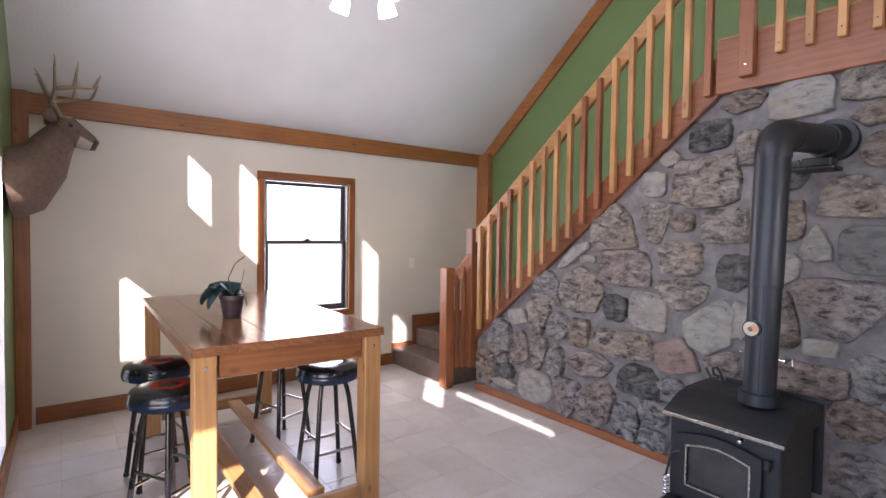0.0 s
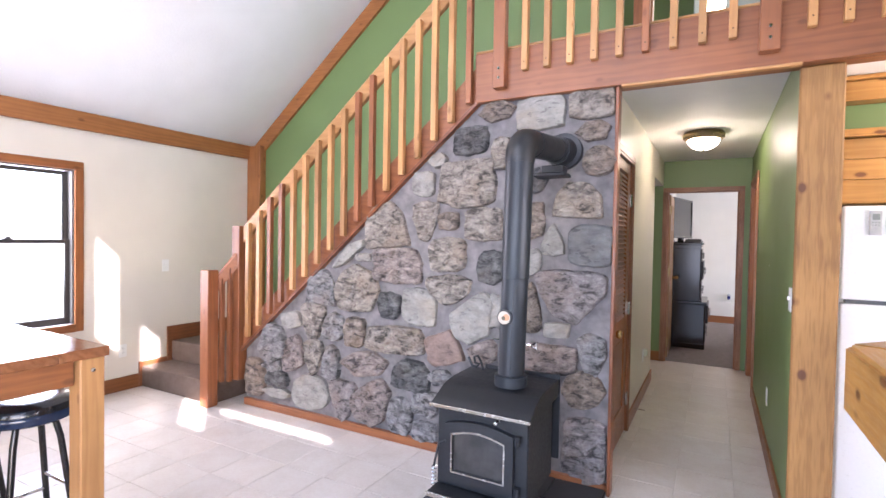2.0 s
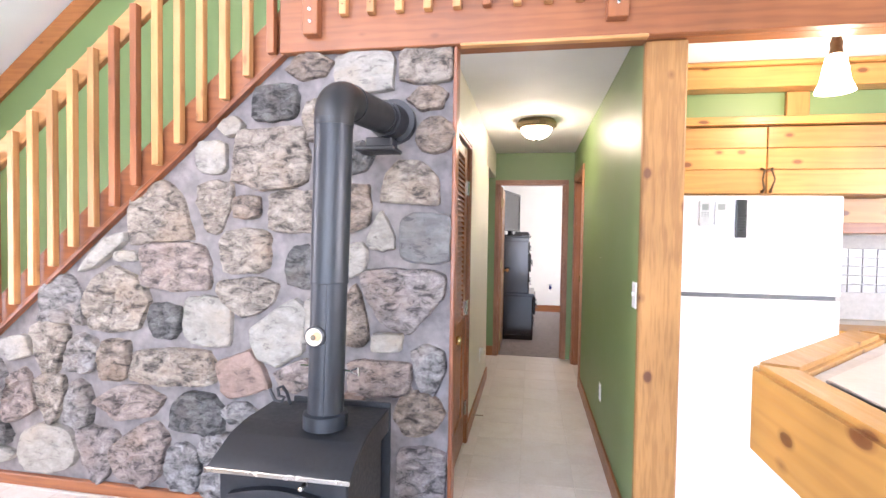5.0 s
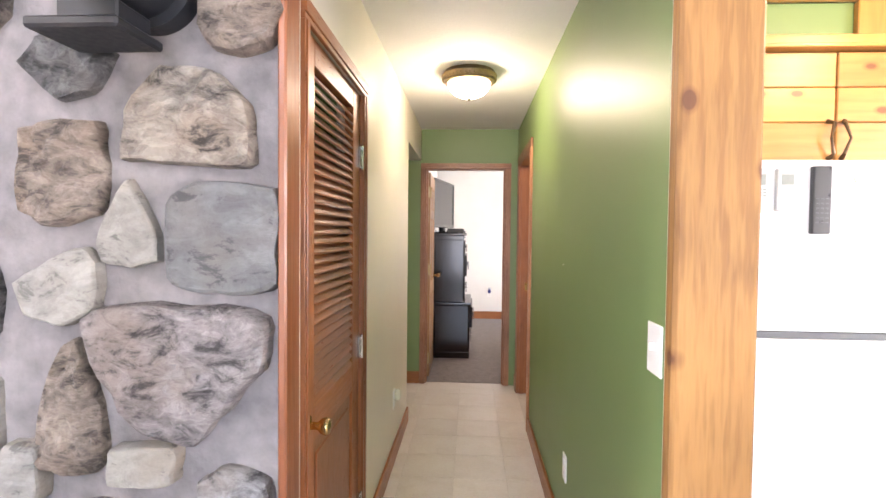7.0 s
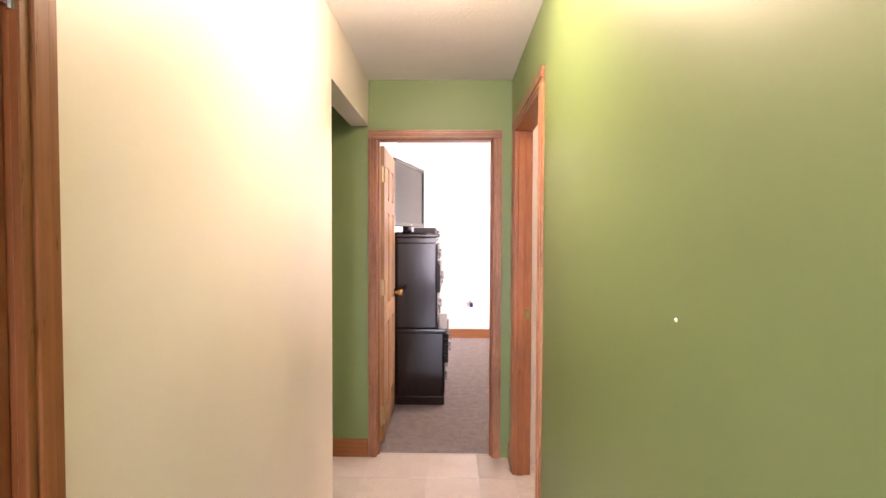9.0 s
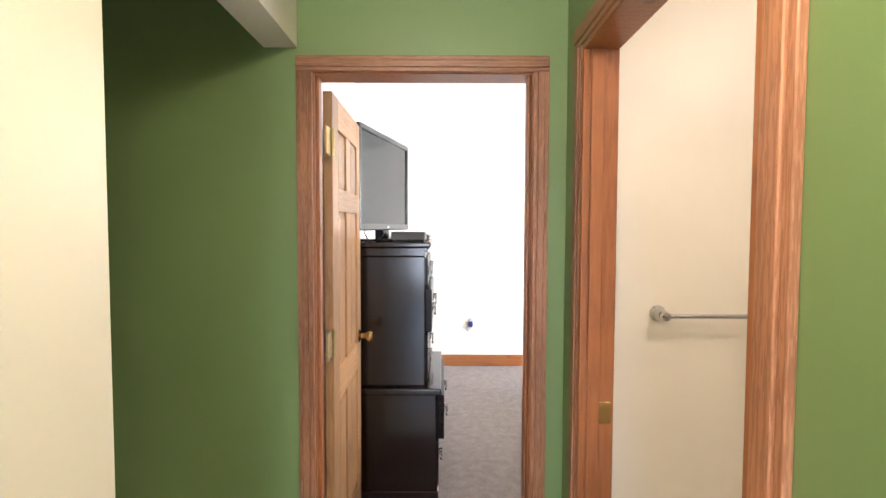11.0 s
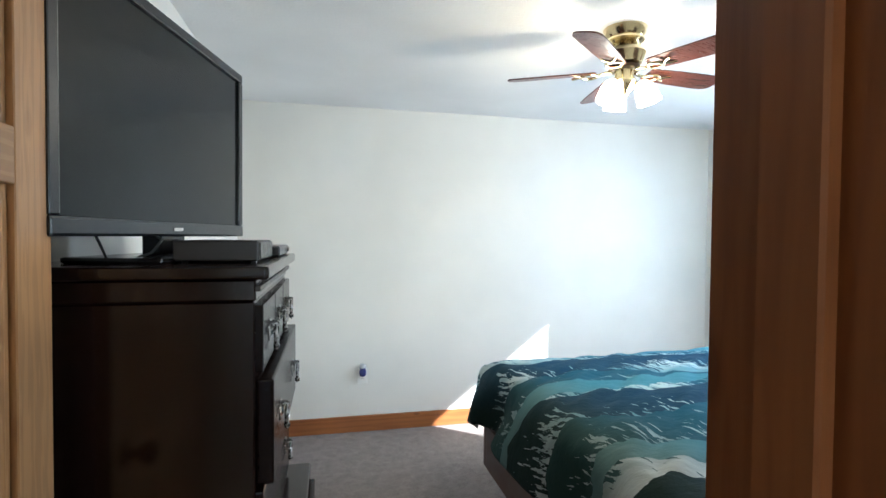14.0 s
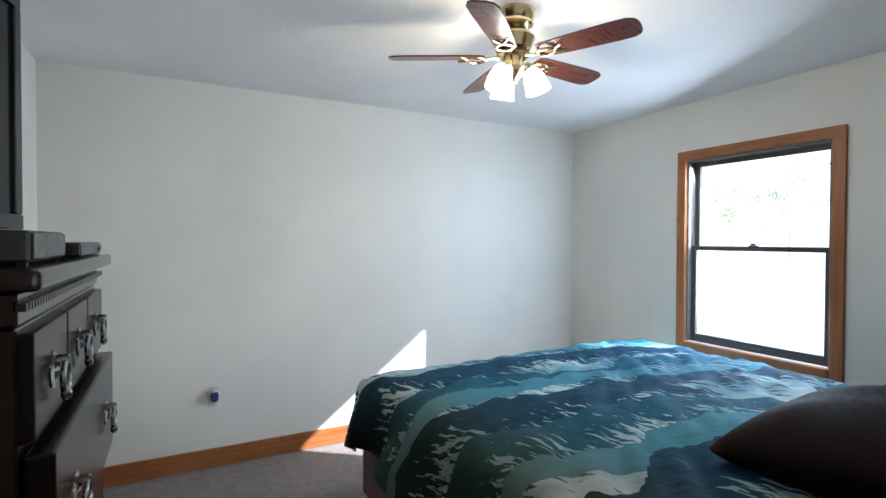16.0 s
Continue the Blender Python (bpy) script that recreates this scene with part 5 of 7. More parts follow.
kb = part("knob", lathe(bm_new(), (HL - 0.010, dy0 + 0.060, 0.845), [(0.030, 0), (0.030, 0.004), (0.012, 0.010), (0.011, 0.03), (0.022, 0.042), (0.027, 0.055), (0.022, 0.066), (0.0, 0.070)], 20, "x"), BRASS, closet, "polished brass knob", smooth=50)
for z in (0.25, 0.93, 1.73):
    part("hinge", box(cyl(bm_new(), (HL + 0.004, dy1 - 0.002, z - 0.05), (HL + 0.004, dy1 - 0.002, z + 0.05), 0.006, None, 10), HL - 0.010, HL + 0.002, dy1 - 0.03, dy1 - 0.002, z - 0.045, z + 0.045, 0.001), NICKEL, closet, "brass-plated hinge")

lx, ly = 1.39, 4.80
lamp = thing("ceiling_lamp", (lx, ly, HC), "round flush ceiling lamp with lit frosted bowl and bronze rim", "ceiling lamp")
part("base", lathe(bm_new(), (lx, ly, HC - 0.070), [(0.132, 0.0), (0.146, 0.004), (0.152, 0.012), (0.150, 0.018), (0.160, 0.030), (0.166, 0.044), (0.160, 0.050), (0.148, 0.070)], 40), AGED_BRASS, lamp, "ribbed aged brass rim", smooth=30)
for k in range(40):
    a = 2 * math.pi * k / 40
    part("bead", lathe(bm_new(), (lx + 0.156 * math.cos(a), ly + 0.156 * math.sin(a), HC - 0.056), [(0, 0), (0.006, 0.003), (0.007, 0.016), (0.0, 0.024)], 6), AGED_BRASS, lamp)
part("bowl", lathe(bm_new(), (lx, ly, HC - 0.155), [(0.0, 0.0), (0.05, 0.007), (0.09, 0.026), (0.118, 0.056), (0.13, 0.095), (0.131, 0.10)], 36), glow("bowl_lit", (1.0, 0.88, 0.66), 3.2), lamp, "lit frosted glass bowl", smooth=60).visible_shadow = False
part("finial", lathe(bm_new(), (lx, ly, HC - 0.172), [(0.0, 0), (0.008, 0.006), (0.009, 0.014), (0.016, 0.022), (0.014, 0.03)], 14), NICKEL, lamp, smooth=50)
solid("screw_anchor", lathe(bm_new(), (HR, 4.13, 1.277), [(0.0, -0.003), (0.0035, -0.002), (0.0035, 0.0)], 10, "x"), WHITE_PLASTIC, "small white wall anchor in the green wall", "wall anchor")
solid("door_stop", tube(bm_new(), [(HL + 0.015, 4.28, 0.06), (HL + 0.06, 4.28, 0.06), (HL + 0.09, 4.28, 0.06)], 0.005, 8), CHROME, "thin spring door stop on the baseboard", "door stop")

# ---- bathroom corner ----
tb = thing("towel_bar", (2.4, 6.47, 1.18), "chrome towel bar on the bathroom wall", "towel bar")
for x in (2.168, 2.69):
    part("bracket", lathe(bm_new(), (x, 6.47, 1.205), [(0.028, 0.0), (0.028, -0.006), (0.018, -0.014), (0.011, -0.03), (0.011, -0.055), (0.017, -0.06), (0.014, -0.075), (0.0, -0.08)], 18, "y"), CHROME, tb, smooth=50)
part("bar", cyl(bm_new(), (2.168, 6.405, 1.205), (2.69, 6.405, 1.205), 0.008, None, 12), CHROME, tb, smooth=50)

# ---- kitchen ----
KP = lambda a: wood("knotty_pine", a)
FX0, FX1, FY = 2.09, 2.845, 3.26
FRIDGE = plain("fridge_white", (0.73, 0.73, 0.73), 0.3, 0, 0.02, 60)
fr = thing("refrigerator", ((FX0 + FX1) / 2, 3.6, 0), "white top-freezer refrigerator with remotes on its door", "refrigerator")
part("cabinet_body", box(bm_new(), FX0, FX1, FY + 0.07, 3.98, 0.02, 1.63, 0.008), FRIDGE, fr)
part("freezer_door", box(bm_new(), FX0, FX1, FY, FY + 0.066, 1.145, 1.635, 0.012, 3), FRIDGE, fr)
part("main_door", box(bm_new(), FX0, FX1, FY, FY + 0.066, 0.08, 1.124, 0.012, 3), FRIDGE, fr)
# strip filling the door gap; the shade there is put into its colour
part("door_gap_handle", box(bm_new(), FX0 + 0.02, FX1 - 0.02, FY + 0.006, FY + 0.06, 1.125, 1.144, 0.001), plain("gap_shade", (0.10, 0.105, 0.11), 0.5), fr)
part("toe_grille", box(bm_new(), FX0 + 0.01, FX1 - 0.01, FY + 0.05, FY + 0.08, 0.0, 0.075, 0.002), FRIDGE, fr)


def remote(x, z, w, h, t, mat, dark, label, rows):
    r = thing("remote_control", (x, FY, z), label, "remote control", "remotes on the refrigerator")
    body = part("case", box(bm_new(), x - w / 2, x + w / 2, FY - t, FY, z - h / 2, z + h / 2, 0.004, 2), mat, r)
    if rows < 6:
        part("display", box(bm_new(), x - w * 0.3, x + w * 0.3, FY - t - 0.001, FY - t + 0.001, z + h * 0.12, z + h * 0.36), dark, r, "grey display")
    for k in range(rows):
        for j in (-1, 0, 1):
            part("button", box(bm_new(), x + j * w * 0.26 - w * 0.08, x + j * w * 0.26 + w * 0.08, FY - t - 0.0015, FY - t + 0.001, z + h * (0.02 - 0.07 * k) - 0.002, z + h * (0.02 - 0.07 * k) + 0.002), dark, r)


REMOTE_WHITE = plain("remote_white", (0.40, 0.40, 0.385), 0.4)
GREYLCD = plain("lcd_grey", (0.20, 0.22, 0.20), 0.3)
remote(2.218, 1.546, 0.050, 0.125, 0.016, REMOTE_WHITE, GREYLCD, "white remote control held on the refrigerator door", 3)
remote(2.294, 1.548, 0.056, 0.120, 0.014, REMOTE_WHITE, GREYLCD, "white thermostat remote held on the refrigerator door", 0)
remote(2.387, 1.52, 0.050, 0.190, 0.018, BLACK_PLASTIC, plain("button_grey", (0.05, 0.05, 0.055), 0.5), "long black remote control held on the refrigerator door", 6)
solid("fridge_magnet", lathe(bm_new(), (2.50, FY, 1.585), [(0, -0.004), (0.018, -0.003), (0.020, 0.0)], 18, "y"), plain("magnet_cream", (0.66, 0.60, 0.48), 0.5), "round cream magnet on the refrigerator", "magnet")

CY = 3.52
up = thing("upper_cabinet", (2.6, CY + 0.25, 1.66), "knotty pine cabinet over the refrigerator with two doors", "cabinet")
part("carcass", box(bm_new(), 1.97, 3.30, CY + 0.022, 4.04, 1.66, 2.03, 0.002), KP("x"), up)
for xa, xb, hs in ((1.98, 2.605, 1), (2.611, 3.28, -1)):
    for i, (za, zb) in enumerate(((1.665, 1.795), (1.797, 1.91), (1.912, 2.025))):
        d = part("door_board", box(bm_new(), xa, xb, CY, CY + 0.02, za, zb, 0.003), KP("x"), up, "knotty pine door board")
    hx = xb - 0.018 if hs > 0 else xa + 0.018
    part("handle", tube(bm_new(), [(hx, CY, 1.675), (hx + 0.004 * hs, CY - 0.02, 1.69), (hx - 0.010 * hs, CY - 0.028, 1.74), (hx + 0.004 * hs, CY - 0.02, 1.79), (hx - 0.006 * hs, CY, 1.80)], [0.009, 0.006, 0.004, 0.006, 0.008], 8), BRONZE, up, "dark twisted iron handle")
part("cornice", box(box(bm_new(), 1.97, 3.30, CY - 0.035, CY + 0.10, 2.032, 2.045, 0.003), 1.97, 3.30, CY - 0.02, CY + 0.08, 2.046, 2.078, 0.003), KP("x"), up)
trim("kitchen_green_band", 1.965, 5.0, CY + 0.12, CY + 0.16, 2.08, 2.24, GREEN, "green painted band over the cabinets", "wall")
trim("kitchen_top_beam", 1.965, 5.0, CY - 0.01, CY + 0.11, 2.235, 2.345, KP("x"), "knotty pine beam under the kitchen ceiling", "beam")
trim("kitchen_top_shelf", 1.965, 5.0, CY - 0.035, CY + 0.16, 2.347, 2.370, KP("x"), "pine strip under the kitchen ceiling")
trim("kitchen_stud", 2.735, 2.85, CY + 0.09, CY + 0.118, 2.08, 2.234, KP("z"), "short pine upright over the cabinets")
bc = thing("base_cabinet", (3.1, 3.7, 0), "knotty pine base cabinet beside the refrigerator", "cabinet")
part("carcass", box(bm_new(), 2.86, 3.7, 3.36, 4.04, 0.09, 0.89, 0.002), KP("z"), bc)
part("drawer_front", box(bm_new(), 2.87, 3.28, 3.335, 3.358, 0.70, 0.87, 0.004), KP("x"), bc)
dr = part("door", box(box(box(box(box(bm_new(), 2.875, 3.27, 3.345, 3.357, 0.11, 0.68), 2.87, 2.935, 3.332, 3.35, 0.10, 0.69, 0.003), 3.205, 3.275, 3.332, 3.35, 0.10, 0.69, 0.003), 2.935, 3.205, 3.332, 3.35, 0.62, 0.69, 0.003), 2.935, 3.205, 3.332, 3.35, 0.10, 0.17, 0.003), KP("z"), bc)
part("drawer_pull", lathe(bm_new(), (3.05, 3.335, 0.79), [(0.006, 0), (0.006, -0.015), (0.016, -0.022), (0.0, -0.028)], 14, "y"), BRONZE, bc)
LAMINATE = plain("laminate", (0.58, 0.55, 0.50), 0.35, 0, 0.08, 90)
solid("worktop", box(box(bm_new(), 2.857, 3.75, 3.33, 4.04, 0.892, 0.93, 0.003), 2.857, 3.75, 3.322, 3.332, 0.885, 0.935, 0.003), LAMINATE, "pale worktop with pine edge", "worktop")
solid("cutting_board", box(bm_new(), 2.9, 3.3, 3.42, 3.66, 0.932, 0.955, 0.006), KP("x"), "wooden cutting board on the worktop", "cutting board")
splash = solid("backsplash", box(bm_new(), 2.81, 3.8, 4.03, 4.046, 0.935, 1.45), plain("splash_grout", (0.52, 0.51, 0.50), 0.7), "grey mosaic tile backsplash", "backsplash", "structure")
MOS = plain("mosaic", (0.36, 0.37, 0.38), 0.25, 0, 0.35, 7)
for i in range(12):
    for j in range(5):
        part("tile", box(bm_new(), 2.815 + 0.08 * i, 2.89 + 0.08 * i, 4.022, 4.031, 1.10 + 0.055 * j, 1.15 + 0.055 * j, 0.002), MOS, splash)
sc = thing("kitchen_wall_cabinet", (3.3, 3.8, 1.5), "pine wall cabinet beside the refrigerator", "cabinet")
part("carcass", box(bm_new(), 2.87, 3.7, 3.72, 4.045, 1.50, 1.656, 0.002), KP("x"), sc)
part("light_rail", box(bm_new(), 2.87, 3.7, 3.71, 3.73, 1.46, 1.52, 0.003), CT("x"), sc)

kx, ky = 2.70, 3.10
kl = thing("kitchen_lamp", (kx, ky, HC), "bronze ceiling lamp with lit bell shade", "ceiling lamp")
part("canopy", lathe(bm_new(), (kx, ky, HC - 0.03), [(0.02, 0), (0.07, 0.012), (0.075, 0.03)], 24), BRONZE, kl, smooth=40)
part("stem", lathe(bm_new(), (kx, ky, HC - 0.118), [(0.028, 0), (0.022, 0.03), (0.026, 0.05), (0.014, 0.09)], 16), BRONZE, kl, smooth=40)
part("shade", lathe(bm_new(), (kx, ky, HC - 0.285), [(0.078, 0.0), (0.076, 0.006), (0.058, 0.05), (0.050, 0.10), (0.040, 0.15), (0.02, 0.17)], 28), glow("bell_lit", (1.0, 0.80, 0.50), 3.0), kl, "lit frosted bell shade", smooth=60).visible_shadow = False

# bar counter with a raised pine edge and tiled top
bar = thing("bar_counter", (2.3, 1.2, 0), "knotty pine bar counter with raised edge and tiled top", "counter")


def counter_box(name, pts, z0, z1, mat, label="", bevel=0.006):
    bm = bm_new()
    a = [bm.verts.new((x, y, z0)) for x, y in pts]
    c = [bm.verts.new((x, y, z1)) for x, y in pts]
    fs = [bm.faces.new(a[::-1]), bm.faces.new(c)]
    for i in range(len(a)):
        j = (i + 1) % len(a)
        fs.append(bm.faces.new((a[i], a[j], c[j], c[i])))
    bmesh.ops.recalc_face_normals(bm, faces=fs)
    if bevel:
        bmesh.ops.bevel(bm, geom=bm.edges[:], offset=bevel, segments=2, affect="EDGES")
    return part(name, bm, mat, bar, label, smooth=30)


BZ = 1.16
counter_box("front_edge", [(1.825, -0.2), (1.825, 1.70), (1.91, 1.66), (1.91, -0.2)], BZ - 0.19, BZ, KP("y"), "thick rounded pine edge", 0.012)
counter_box("corner_edge", [(1.827, 1.702), (2.285, 2.20), (2.335, 2.12), (1.912, 1.664)], BZ - 0.19, BZ, KP("y"), "thick rounded pine edge", 0.012)
counter_box("end_edge", [(2.288, 2.201), (3.2, 2.201), (3.2, 2.12), (2.338, 2.12)], BZ - 0.19, BZ, KP("x"), "thick rounded pine edge", 0.012)
counter_box("top", [(1.911, -0.2), (1.911, 1.66), (2.335, 2.118), (3.2, 2.118), (3.2, -0.2)], BZ - 0.06, BZ - 0.022, GROUT, "", 0)
for i in range(4):
    for j in range(7):
        xa, ya = 1.94 + 0.305 * i, -0.19 + 0.305 * j
        if (xa + 0.0) - 1.94 < (ya + 0.3) - 1.66 + 0.02:
            continue
        counter_box("tile", [(xa, ya), (xa, ya + 0.298), (xa + 0.298, ya + 0.298), (xa + 0.298, ya)], BZ - 0.022, BZ - 0.013, tile_mat(), "", 0.002)
counter_box("tile", [(1.94, 1.335), (1.94, 1.645), (2.24, 1.955), (2.24, 1.335)], BZ - 0.022, BZ - 0.0135, tile_mat(), "", 0.002)
counter_box("support_panel", [(2.16, -0.2), (2.16, 1.45), (2.45, 1.78), (3.1, 1.78), (3.1, -0.2)], 0.0, BZ - 0.06, CREAM, "white panelled base", 0)
counter_box("corbel", [(1.93, 1.20), (1.93, 1.26), (2.158, 1.26), (2.158, 1.20)], BZ - 0.30, BZ - 0.062, KP("z"))

# ---- bedroom ----
DPINE = lambda a: wood("door_pine", a)
bd = thing("door_2", (1.0, YD + 0.115, 0), "open pine six-panel bedroom door with brass knob and hinges", "door", kind="structure")
bd.rotation_euler = (0, 0, radians(0.6))
X0, X1, Y0, Y1 = 0.984, 1.019, 6.632, 7.30
st = 0.105
part("stile", box(bm_new(), X0, X1, Y0, Y0 + st, 0.015, 2.0, 0.002), DPINE("z"), bd)
part("stile", box(bm_new(), X0, X1, Y1 - st, Y1, 0.015, 2.0, 0.002), DPINE("z"), bd)
mid = (Y0 + Y1) / 2
for z0, z1 in ((0.015, 0.22), (0.80, 0.93), (1.56, 1.65), (1.88, 2.0)):
    part("rail", box(bm_new(), X0, X1, Y0 + st, Y1 - st, z0, z1, 0.002), DPINE("y"), bd)
for z0, z1 in ((0.22, 0.80), (0.93, 1.56), (1.65, 1.88)):
    part("muntin", box(bm_new(), X0, X1, mid - 0.05, mid + 0.05, z0, z1, 0.002), DPINE("z"), bd)
    for ya, yb in ((Y0 + st, mid - 0.05), (mid + 0.05, Y1 - st)):
        bm = box(bm_new(), X0 + 0.012, X1 - 0.012, ya, yb, z0, z1)
        prof = [(ya, yb, z0, z1, X1 - 0.012), (ya + 0.03, yb - 0.03, z0 + 0.03, z1 - 0.03, X1 - 0.003)]
        ra = [[bm.verts.new((x, y, z)) for y, z in ((a, c), (b2, c), (b2, d), (a, d))] for a, b2, c, d, x in prof]
        for k in range(4):
            bm.faces.new((ra[0][k], ra[0][(k + 1) % 4], ra[1][(k + 1) % 4], ra[1][k]))
        bm.faces.new(ra[1])
        part("panel", bm, DPINE("z"), bd, "raised pine panel")
part("knob", lathe(bm_new(), (X1, Y1 - 0.065, 0.955), [(0.032, 0), (0.032, 0.004), (0.013, 0.012), (0.012, 0.032), (0.024, 0.044), (0.029, 0.058), (0.023, 0.070), (0.0, 0.074)], 22, "x"), BRASS, bd, "polished brass knob", smooth=50)
for z in (0.20, 1.06, 1.81):
    h = part("hinge", box(cyl(bm_new(), (X1 + 0.003, Y0 - 0.010, z - 0.052), (X1 + 0.003, Y0 - 0.010, z + 0.052), 0.007, None, 10), X0 + 0.002, X1, Y0 - 0.003, Y0 - 0.0005, z - 0.052, z + 0.052, 0.001), HINGE_BRASS, bd, "brass butt hinge")
    part("jamb_leaf", box(bm_new(), 1.008, 1.016, YD + 0.1085, Y0 - 0.014, z - 0.05, z + 0.05, 0.001), HINGE_BRASS, h)
    for dz in (-0.03, 0.0, 0.03):
        part("screw", lathe(bm_new(), (X0 + 0.018, Y0 - 0.0035, z + dz), [(0.0, -0.001), (0.004, -0.0005), (0.004, 0.0005)], 8, "y"), NICKEL, h)

# tall chest of drawers
ES = lambda a: wood("espresso", a)
chest = thing("chest_of_drawers", (1.1, 7.84, 0.004), "dark espresso two-part chest of drawers, some drawers ajar", "chest of drawers")
cy0, cy1 = 7.40, 8.18
part("lower_case", box(bm_new(), 0.87, 1.395, cy0, cy1, 0.06, 0.60, 0.004), ES("z"), chest)
part("plinth", box(bm_new(), 0.87, 1.41, cy0 - 0.012, cy1 + 0.012, 0.004, 0.075, 0.006), ES("y"), chest)
part("lower_top", box(bm_new(), 0.87, 1.425, cy0 - 0.018, cy1 + 0.018, 0.602, 0.636, 0.010, 3), ES("y"), chest)
part("upper_case", box(bm_new(), 0.87, 1.335, cy0 + 0.022, cy1 - 0.022, 0.637, 1.34, 0.004), ES("z"), chest)
part("cornice", box(bm_new(), 0.87, 1.338, cy0 + 0.014, cy1 - 0.014, 1.341, 1.388, 0.004), ES("y"), chest)
bm = bm_new()
for k in range(46):
    y = cy0 + 0.012 + k * (cy1 - cy0 - 0.024) / 45
    box(bm, 1.338, 1.349, y - 0.005, y + 0.005, 1.363, 1.374)
part("dentil_moulding", bm, ES("y"), chest)
part("top", box(bm_new(), 0.86, 1.368, cy0 - 0.012, cy1 + 0.012, 1.389, 1.418, 0.009, 3), ES("y"), chest)


def drawer(x, ya, yb, za, zb, out, pulls):
    f = part("drawer_front", box(bm_new(), x - 0.02 + out, x + 0.016 + out, ya, yb, za, zb, 0.005, 2), wood("espresso_satin", "y"), chest)
    if out > 0.02:
        part("drawer_box", box(bm_new(), x - 0.02, x - 0.0205 + out, ya + 0.02, yb - 0.02, za + 0.02, zb - 0.03), wood("espresso_satin", "y"), chest)
    for y in pulls:
        xx, zz = x + 0.016 + out, (za + zb) / 2
        bp = part("pull_plate", lathe(bm_new(), (xx, y, zz), [(0.030, 0.0), (0.030, 0.002), (0.018, 0.004), (0.010, 0.008), (0.0, 0.009)], 8, "x"), PEWTER, f, "ornate tarnished metal plate")
        part("pull_post", box(bm_new(), xx + 0.002, xx + 0.022, y - 0.006, y + 0.006, zz + 0.010, zz + 0.022, 0.003), PEWTER, f)
        part("pull_bail", tube(bm_new(), [(xx + 0.016, y + 0.024 * math.sin(a), zz + 0.012 - 0.024 * (1 - math.cos(a))) for a in [2 * math.pi * k / 16 for k in range(16)]], 0.0045, 8, True), PEWTER, f, "ring pull", smooth=50)
        part("pull_drop", lathe(bm_new(), (xx + 0.016, y, zz - 0.052), [(0, 0), (0.007, 0.006), (0.008, 0.014), (0.003, 0.022)], 10), PEWTER, f)


XU, XL = 1.335, 1.395
wd = (cy1 - cy0 - 0.044)
a0 = cy0 + 0.035
drawer(XU, a0, a0 + 0.235, 1.18, 1.33, 0.0, (a0 + 0.118,))
drawer(XU, a0 + 0.245, a0 + 0.465, 1.18, 1.33, 0.0, (a0 + 0.355,))
drawer(XU, a0 + 0.475, cy1 - 0.035, 1.18, 1.33, 0.0, (a0 + 0.59,))
drawer(XU, a0, cy1 - 0.035, 0.93, 1.165, 0.022, (a0 + 0.15, cy1 - 0.185))
drawer(XU, a0, cy1 - 0.035, 0.66, 0.915, 0.0, (a0 + 0.15, cy1 - 0.185))
drawer(XL, cy0 + 0.02, cy1 - 0.02, 0.35, 0.59, 0.03, (cy0 + 0.17, cy1 - 0.17))
drawer(XL, cy0 + 0.02, cy1 - 0.02, 0.09, 0.335, 0.0, (cy0 + 0.17, cy1 - 0.17))

# television
tv = thing("television", (1.10, 7.70, 1.418), "black flat television on a stand, switched off", "television")
tv_m = Matrix.Translation((1.098, 7.70, 0)) @ Matrix.Rotation(math.atan2(0.83, 0.185) - math.pi / 2, 4, "Z")


def tvx(bm):
    bmesh.ops.transform(bm, matrix=tv_m, verts=bm.verts)
    return bm


HW, Z0, Z1 = 0.425, 1.478, 2.025
tv_glass = plain("tv_screen", (0.008, 0.009, 0.009), 0.18, 0, 0.05, 5)
tv_glass.node_tree.nodes["Principled BSDF"].inputs["Specular IOR Level"].default_value = 0.22
bez = plain("tv_bezel", (0.012, 0.012, 0.014), 0.2)
case = part("case", tvx(box(bm_new(), -0.055, -0.012, -HW + 0.02, HW - 0.02, Z0 + 0.03, Z1 - 0.03, 0.012, 2)), BLACK_PLASTIC, tv)
part("bezel_top", tvx(box(bm_new(), -0.022, 0.010, -HW, HW, Z1 - 0.028, Z1, 0.005, 2)), bez, tv)
part("bezel_bottom", tvx(box(bm_new(), -0.022, 0.012, -HW, HW, Z0, Z0 + 0.038, 0.006, 2)), bez, tv, "glossy lower bezel")
part("bezel_side", tvx(box(bm_new(), -0.022, 0.010, -HW, -HW + 0.028, Z0 + 0.038, Z1 - 0.028, 0.004, 2)), bez, tv)
part("bezel_side", tvx(box(bm_new(), -0.022, 0.010, HW - 0.028, HW, Z0 + 0.038, Z1 - 0.028, 0.004, 2)), bez, tv)
part("screen", tvx(box(bm_new(), -0.012, 0.002, -HW + 0.026, HW - 0.026, Z0 + 0.036, Z1 - 0.026)), tv_glass, tv, "dark glossy screen")
part("badge", tvx(box(bm_new(), 0.0121, 0.0135, -0.022, 0.022, Z0 + 0.014, Z0 + 0.022)), NICKEL, tv, "small bright badge")
part("neck", tvx(box(bm_new(), -0.05, 0.0, -0.06, 0.06, 1.43, Z0 + 0.01, 0.006)), bez, tv)
part("stand", tvx(box(bm_new(), -0.13, 0.09, -0.22, 0.22, 1.418, 1.432, 0.006, 2)), bez, tv, "glossy black stand plate")
cb = thing("cable_box", (1.25, 7.66, 1.418), "flat dark set-top box on the chest", "set-top box")
